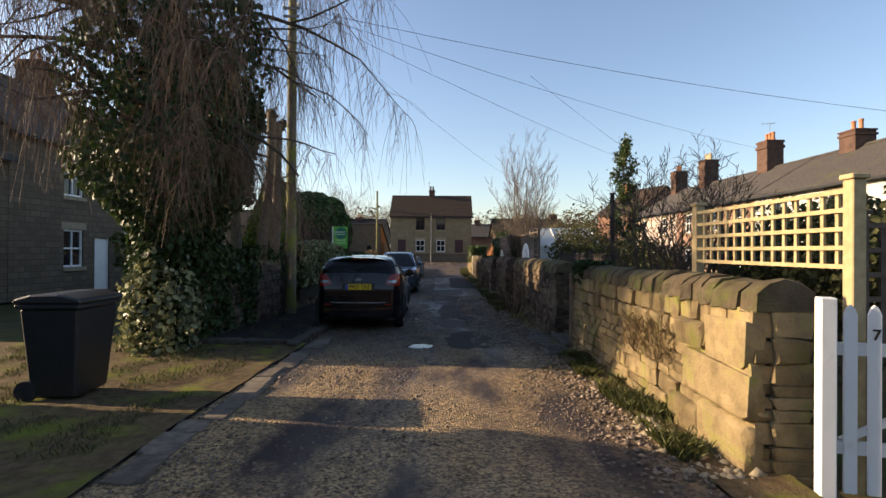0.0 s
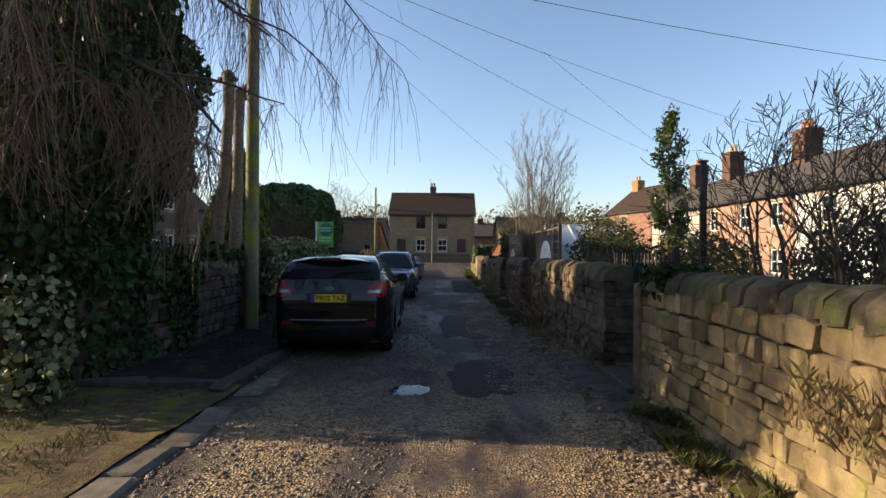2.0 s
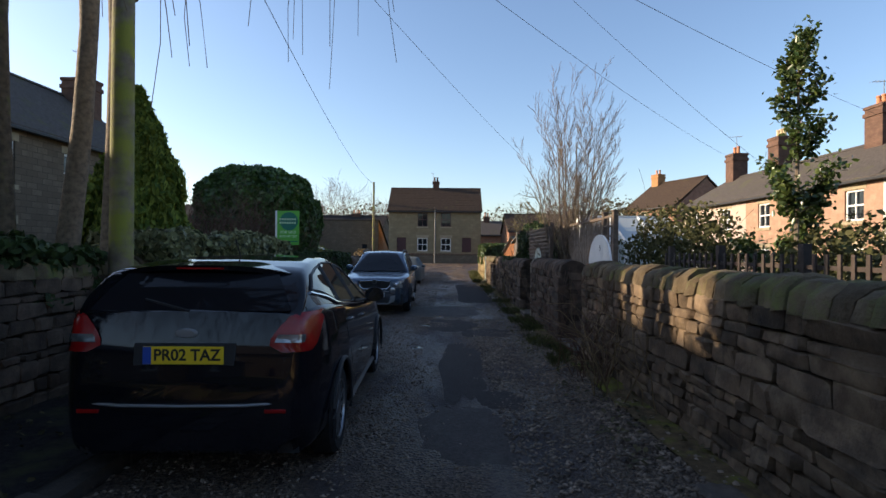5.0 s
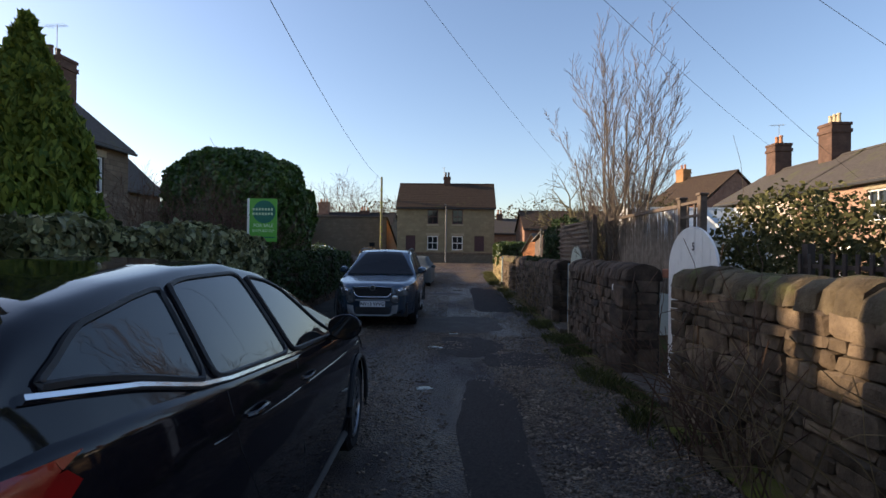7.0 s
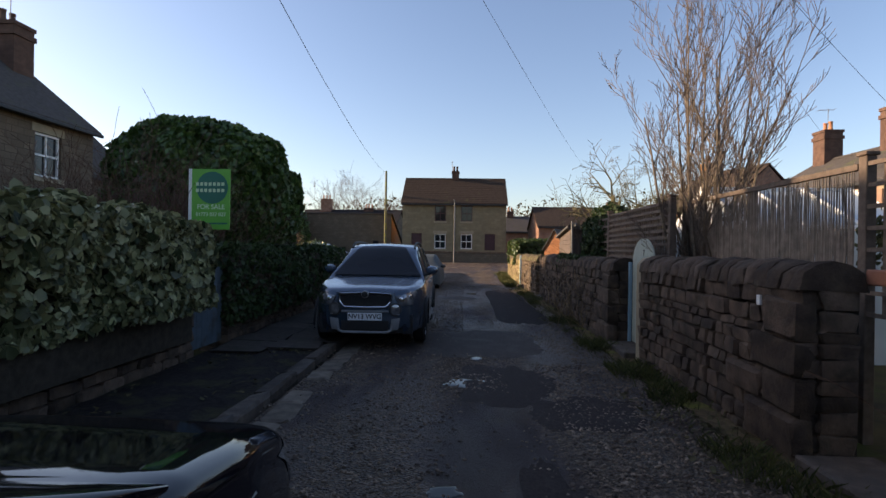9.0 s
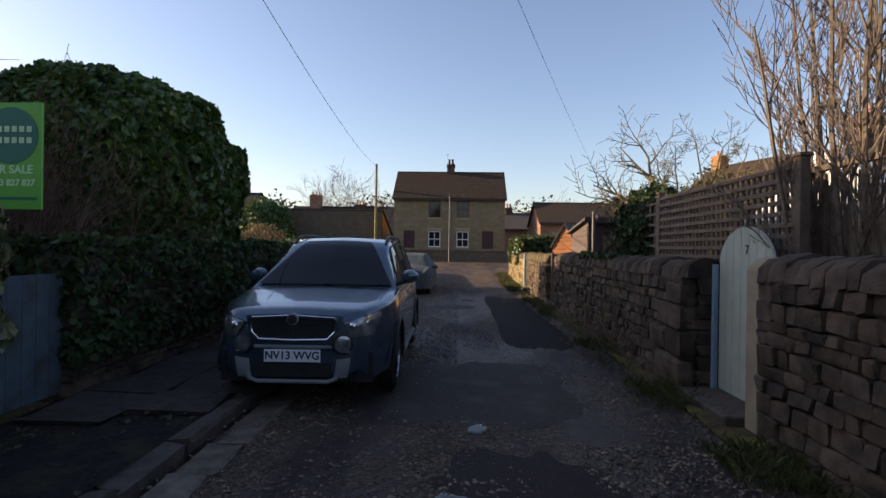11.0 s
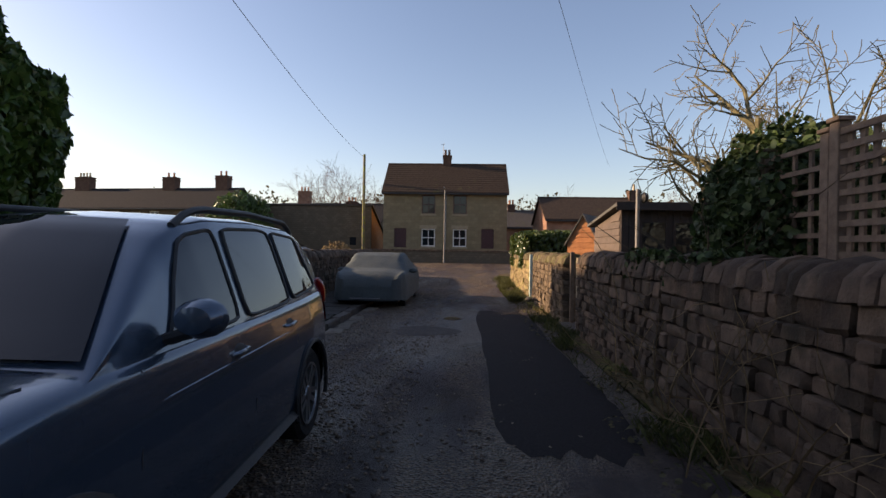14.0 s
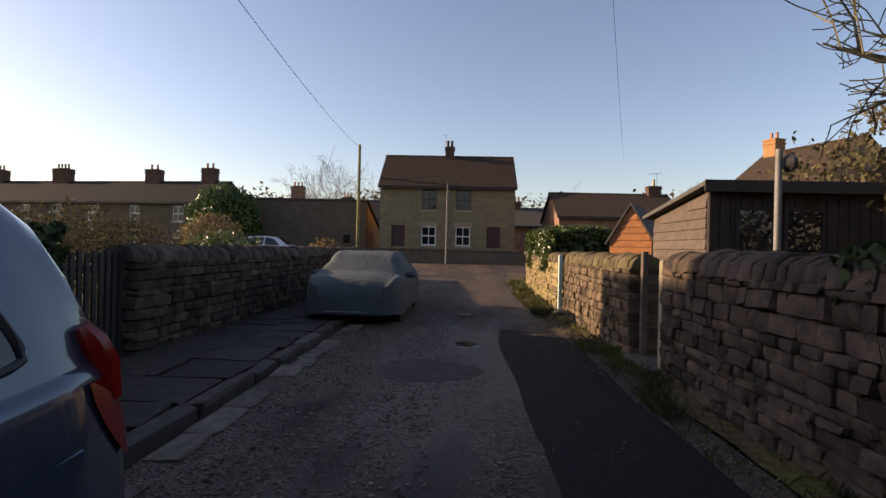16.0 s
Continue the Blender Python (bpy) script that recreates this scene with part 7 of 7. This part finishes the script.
shrub("shrub", (4.7, 12.3, 1.15), (.9, 1.5, .7), 6500, .05, OLIVE, "leafy evergreen shrub behind the wall", 1.0)
shrub("shrub", (4.4, 16.4, 1.45), (.9, 1.5, .95), 7500, .05, OLIVE, "sunlit small-leaved shrub beside the white gate", 2.0)
shrub("shrub", (5.6, 8.0, 1.35), (1.3, 2.0, .85), 9000, .05, OLIVE, "evergreen shrub behind the trellis", 3.0)
shrub("shrub", (4.5, 5.5, 1.3), (.9, 1.8, .85), 12000, .05, OLIVE, "evergreen shrub against the white cottage", 4.0)
shrub("shrub", (6.8, 27.5, 1.6), (2.0, 2.2, 1.5), 4200, .08, FARLEAF, "tawny thinning garden shrub", 5.0)
shrub("shrub", (8.5, 33, 2.0), (2.2, 2.5, 2.0), 5200, .09, FARLEAF, "tall tawny garden shrub", 6.0)
shrub("ivy_bush", (2.95, 23.9, 1.5), (.62, 1.0, .95), 16000, .052, IVY, "rounded ivy bush on the trellis", 7.0, .2)
P, N = hedge_points(1500, 2.0, 2.4, 23.2, 25.4, 1.0, 1.32, .1, 1.5, 3.0)
leaves("ivy_clump", P, N, .06, IVY, "ivy trailing over the wall coping", "ivy", None, .5, 1.25)
P, N = hedge_points(700, 2.02, 2.5, 7.45, 7.98, 1.12, 1.42, .10, 1.5, 4.0)
leaves("ivy_clump", P, N, .06, IVY, "dark ivy over the wall end", "ivy", None, .5, 1.25)
P, N = hedge_points(15000, 1.95, 3.6, 35.2, 40.0, .75, 1.85, .2, .9, 6.0)
h2 = thing("hedge", "sunlit clipped privet hedge above the wall", "hedge", pose(2.7, 37.5, 0))
part("core", Acc().box(-.6, .8, -2.1, 2.3, .1, 1.6), DARK_CORE, h2, "dark block standing in for shade inside the hedge")
leaves("foliage", P - np.array([2.7, 37.5, 0]), N, .075, HOLLY, "", "", h2)
shrub("shrub", (-6.3, 44.5, .9), (.7, .7, .7), 1200, .08, DRY, "dry pale grass tuft by the wall", 8.0)
shrub("ivy_bush", (-16.3, 55.8, 2.7), (2.4, 1.4, 2.5), 12000, .13, LAUREL, "tall dark evergreen at the stone wall", 9.0, .2)
shrub("shrub", (-14.2, 50, 1.3), (1.6, 1.5, 1.6), 3500, .1, DRY, "dry tawny hedge in the far garden", 10.0)
shrub("shrub", (-8.7, 40, .7), (1.6, 1.6, 1.0), 4500, .08, HOLLY, "low green shrub behind the garden wall", 11.0)
shrub("shrub", (-9.5, 34.5, .9), (2.0, 2.4, 1.2), 7500, .06, FARLEAF, "brown winter shrub behind the garden wall", 12.0)
# far bare trees on the skyline
for k, (x, y_, h) in enumerate(((-17.5, 88, 14.5), (-20.0, 92, 13), (-12, 96, 12), (-9, 98, 11.5), (-14, 100, 12), (-6, 102, 11), (9, 92, 9), (13, 88, 9), (18, 92, 10), (22, 80, 9), (27, 76, 9), (-34, 95, 11))):
    rv = random.Random(60 + k)
    tree("far_tree", "bare winter tree on the skyline", (x, y_, .4), [((rv.gauss(0, .12), rv.gauss(0, .12), 1), h * .62, .13, (0, 0)), ((rv.gauss(0, .4), rv.gauss(0, .4), 1), h * .6, .09, (0, 0)), ((rv.gauss(0, .4), rv.gauss(0, .4), 1), h * .6, .09, (0, 0))], 3, DARK_TWIG, RED_TWIG, 60 + k, .05, spread=.6, kids=6, bend=.1, up=.05, shrink=.55, minr=.012)
P = np.concatenate([lumpy_ellipsoid(1500, (x, 108 + 6 * math.sin(x), 2.2), (7, 5, 6.6 + math.sin(x * .7)), .4, 1.4, .8, -.3, x * .1)[0] for x in range(-60, 70, 9)])
leaves("far_woods", P, np.tile([0, -.6, .6], (len(P), 1)), .38, FARLEAF, "tawny winter woodland on the skyline", "woodland", None, kind="stuff")


def grass(name, n, xr, yr, hh_, material, label, dens=None, zf=None):
    V, Fq, k = [], [], 0
    while k < n:
        x, y_ = rng.uniform(*xr), rng.uniform(*yr)
        if dens and rng.rand() > dens(x, y_):
            continue
        z0 = (zf or (lambda q, w_: gz(w_) + .01))(x, y_)
        h = rng.uniform(*hh_)
        a_ = rng.uniform(0, 6.283)
        lx, ly = rng.normal(0, .45, 2) * h
        wx, wy = math.cos(a_) * .004, math.sin(a_) * .004
        V += [(x - wx, y_ - wy, z0), (x + wx, y_ + wy, z0), (x + lx * .4 + wx * .7, y_ + ly * .4 + wy * .7, z0 + h * .6), (x + lx, y_ + ly, z0 + h)]
        Fq += [(4 * k, 4 * k + 1, 4 * k + 2), (4 * k, 4 * k + 2, 4 * k + 3)]
        k += 1
    return tagged(new(name, quick_mesh(name, V, Fq, material)), label, "grass", kind="stuff")


def tuft(sc, off):
    return lambda x, y_: 1.0 if noise.noise((x * 2, y_ * sc, off)) > .12 else .04


grass("grass", 4200, (1.66, 2.05), (3.6, 7.4), (.04, .13), GRASS, "bright grass tufts at the wall foot", tuft(1.6, 3))
grass("grass", 6000, (1.45, 2.02), (13.5, 33), (.03, .14), GRASS, "grass and weeds along the wall foot", tuft(1.1, 5))
grass("grass", 5000, (1.3, 2.0), (33, 41), (.05, .2), GRASS, "sunlit grass at the end of the wall", tuft(1.1, 6))
grass("grass", 9000, (-8.5, -2.5), (3.5, 8.2), (.02, .07), GRASS, "short patchy grass on the drive", tuft(.9, 8), lambda x, y_: gz(y_) + .03)
grass("dry_stem_tuft", 500, (1.98, 2.07), (4.5, 5.7), (.04, .14), DRY, "dry stems on the wall face", None, lambda x, y_: gz(y_) + .45 + .35 * rng.rand())


def briar(name, c, n, L, material, label, seed):
    rv = random.Random(seed)
    q = []
    for k in range(n):
        branches((rv.gauss(0, .12), rv.gauss(0, .3), -.05), (rv.gauss(-.15, .3), rv.gauss(0, .4), 1), L * rv.uniform(.6, 1.1), .008, 1, rv, q, .7, 3, .16, -.02, .5, 5, .003)
    t = thing(name, label, "bramble", pose(*c))
    limb_mesh("branchwork", q, material, t)


briar("bramble", (1.85, 13.2, gz(13)), 34, 1.35, RED_TWIG, "bare tangled bramble against the wall", 3)
briar("bramble", (1.85, 12.2, gz(12)), 14, 1.1, DRY, "bare tangled bramble against the wall", 8)
briar("bramble", (1.8, 22.4, gz(22)), 12, 1.25, DRY, "pale dead stems against the wall", 4)
briar("bramble", (1.8, 24.2, gz(24)), 9, 1.1, DRY, "pale dead stems against the wall", 5)
pl_ = thing("planter", "terracotta planter on the wall end", "planter", pose(2.62, 15.8, 0))
part("pot", Acc().box(-.16, .16, -.1, .1, 1.2, 1.31), DISH, pl_, bevel=.01)

# fallen leaves along the wall foot and on the pavement
for count, xa, xb, ya, yb, lift, where in ((2600, 1.25, 2.02, 6.0, 33.0, .045, "dead leaves lying along the wall foot"), (1800, -3.9, -2.5, 9.0, 34.0, .075, "dead leaves lying on the pavement")):
    px, py = rng.uniform(xa, xb, count), rng.uniform(ya, yb, count)
    keep_ = np.array([noise.noise((a_ * 1.7, b_ * 1.1, 2.5)) > -.05 for a_, b_ in zip(px, py)])
    P = np.stack([px, py, np.array([gz(b_) for b_ in py]) + lift], 1)[keep_]
    leaves("leaf_litter", P, np.tile([0, 0, 1.0], (len(P), 1)), .035, FARLEAF, where, "leaf litter", None, 0, 1.5, .35, kind="stuff")
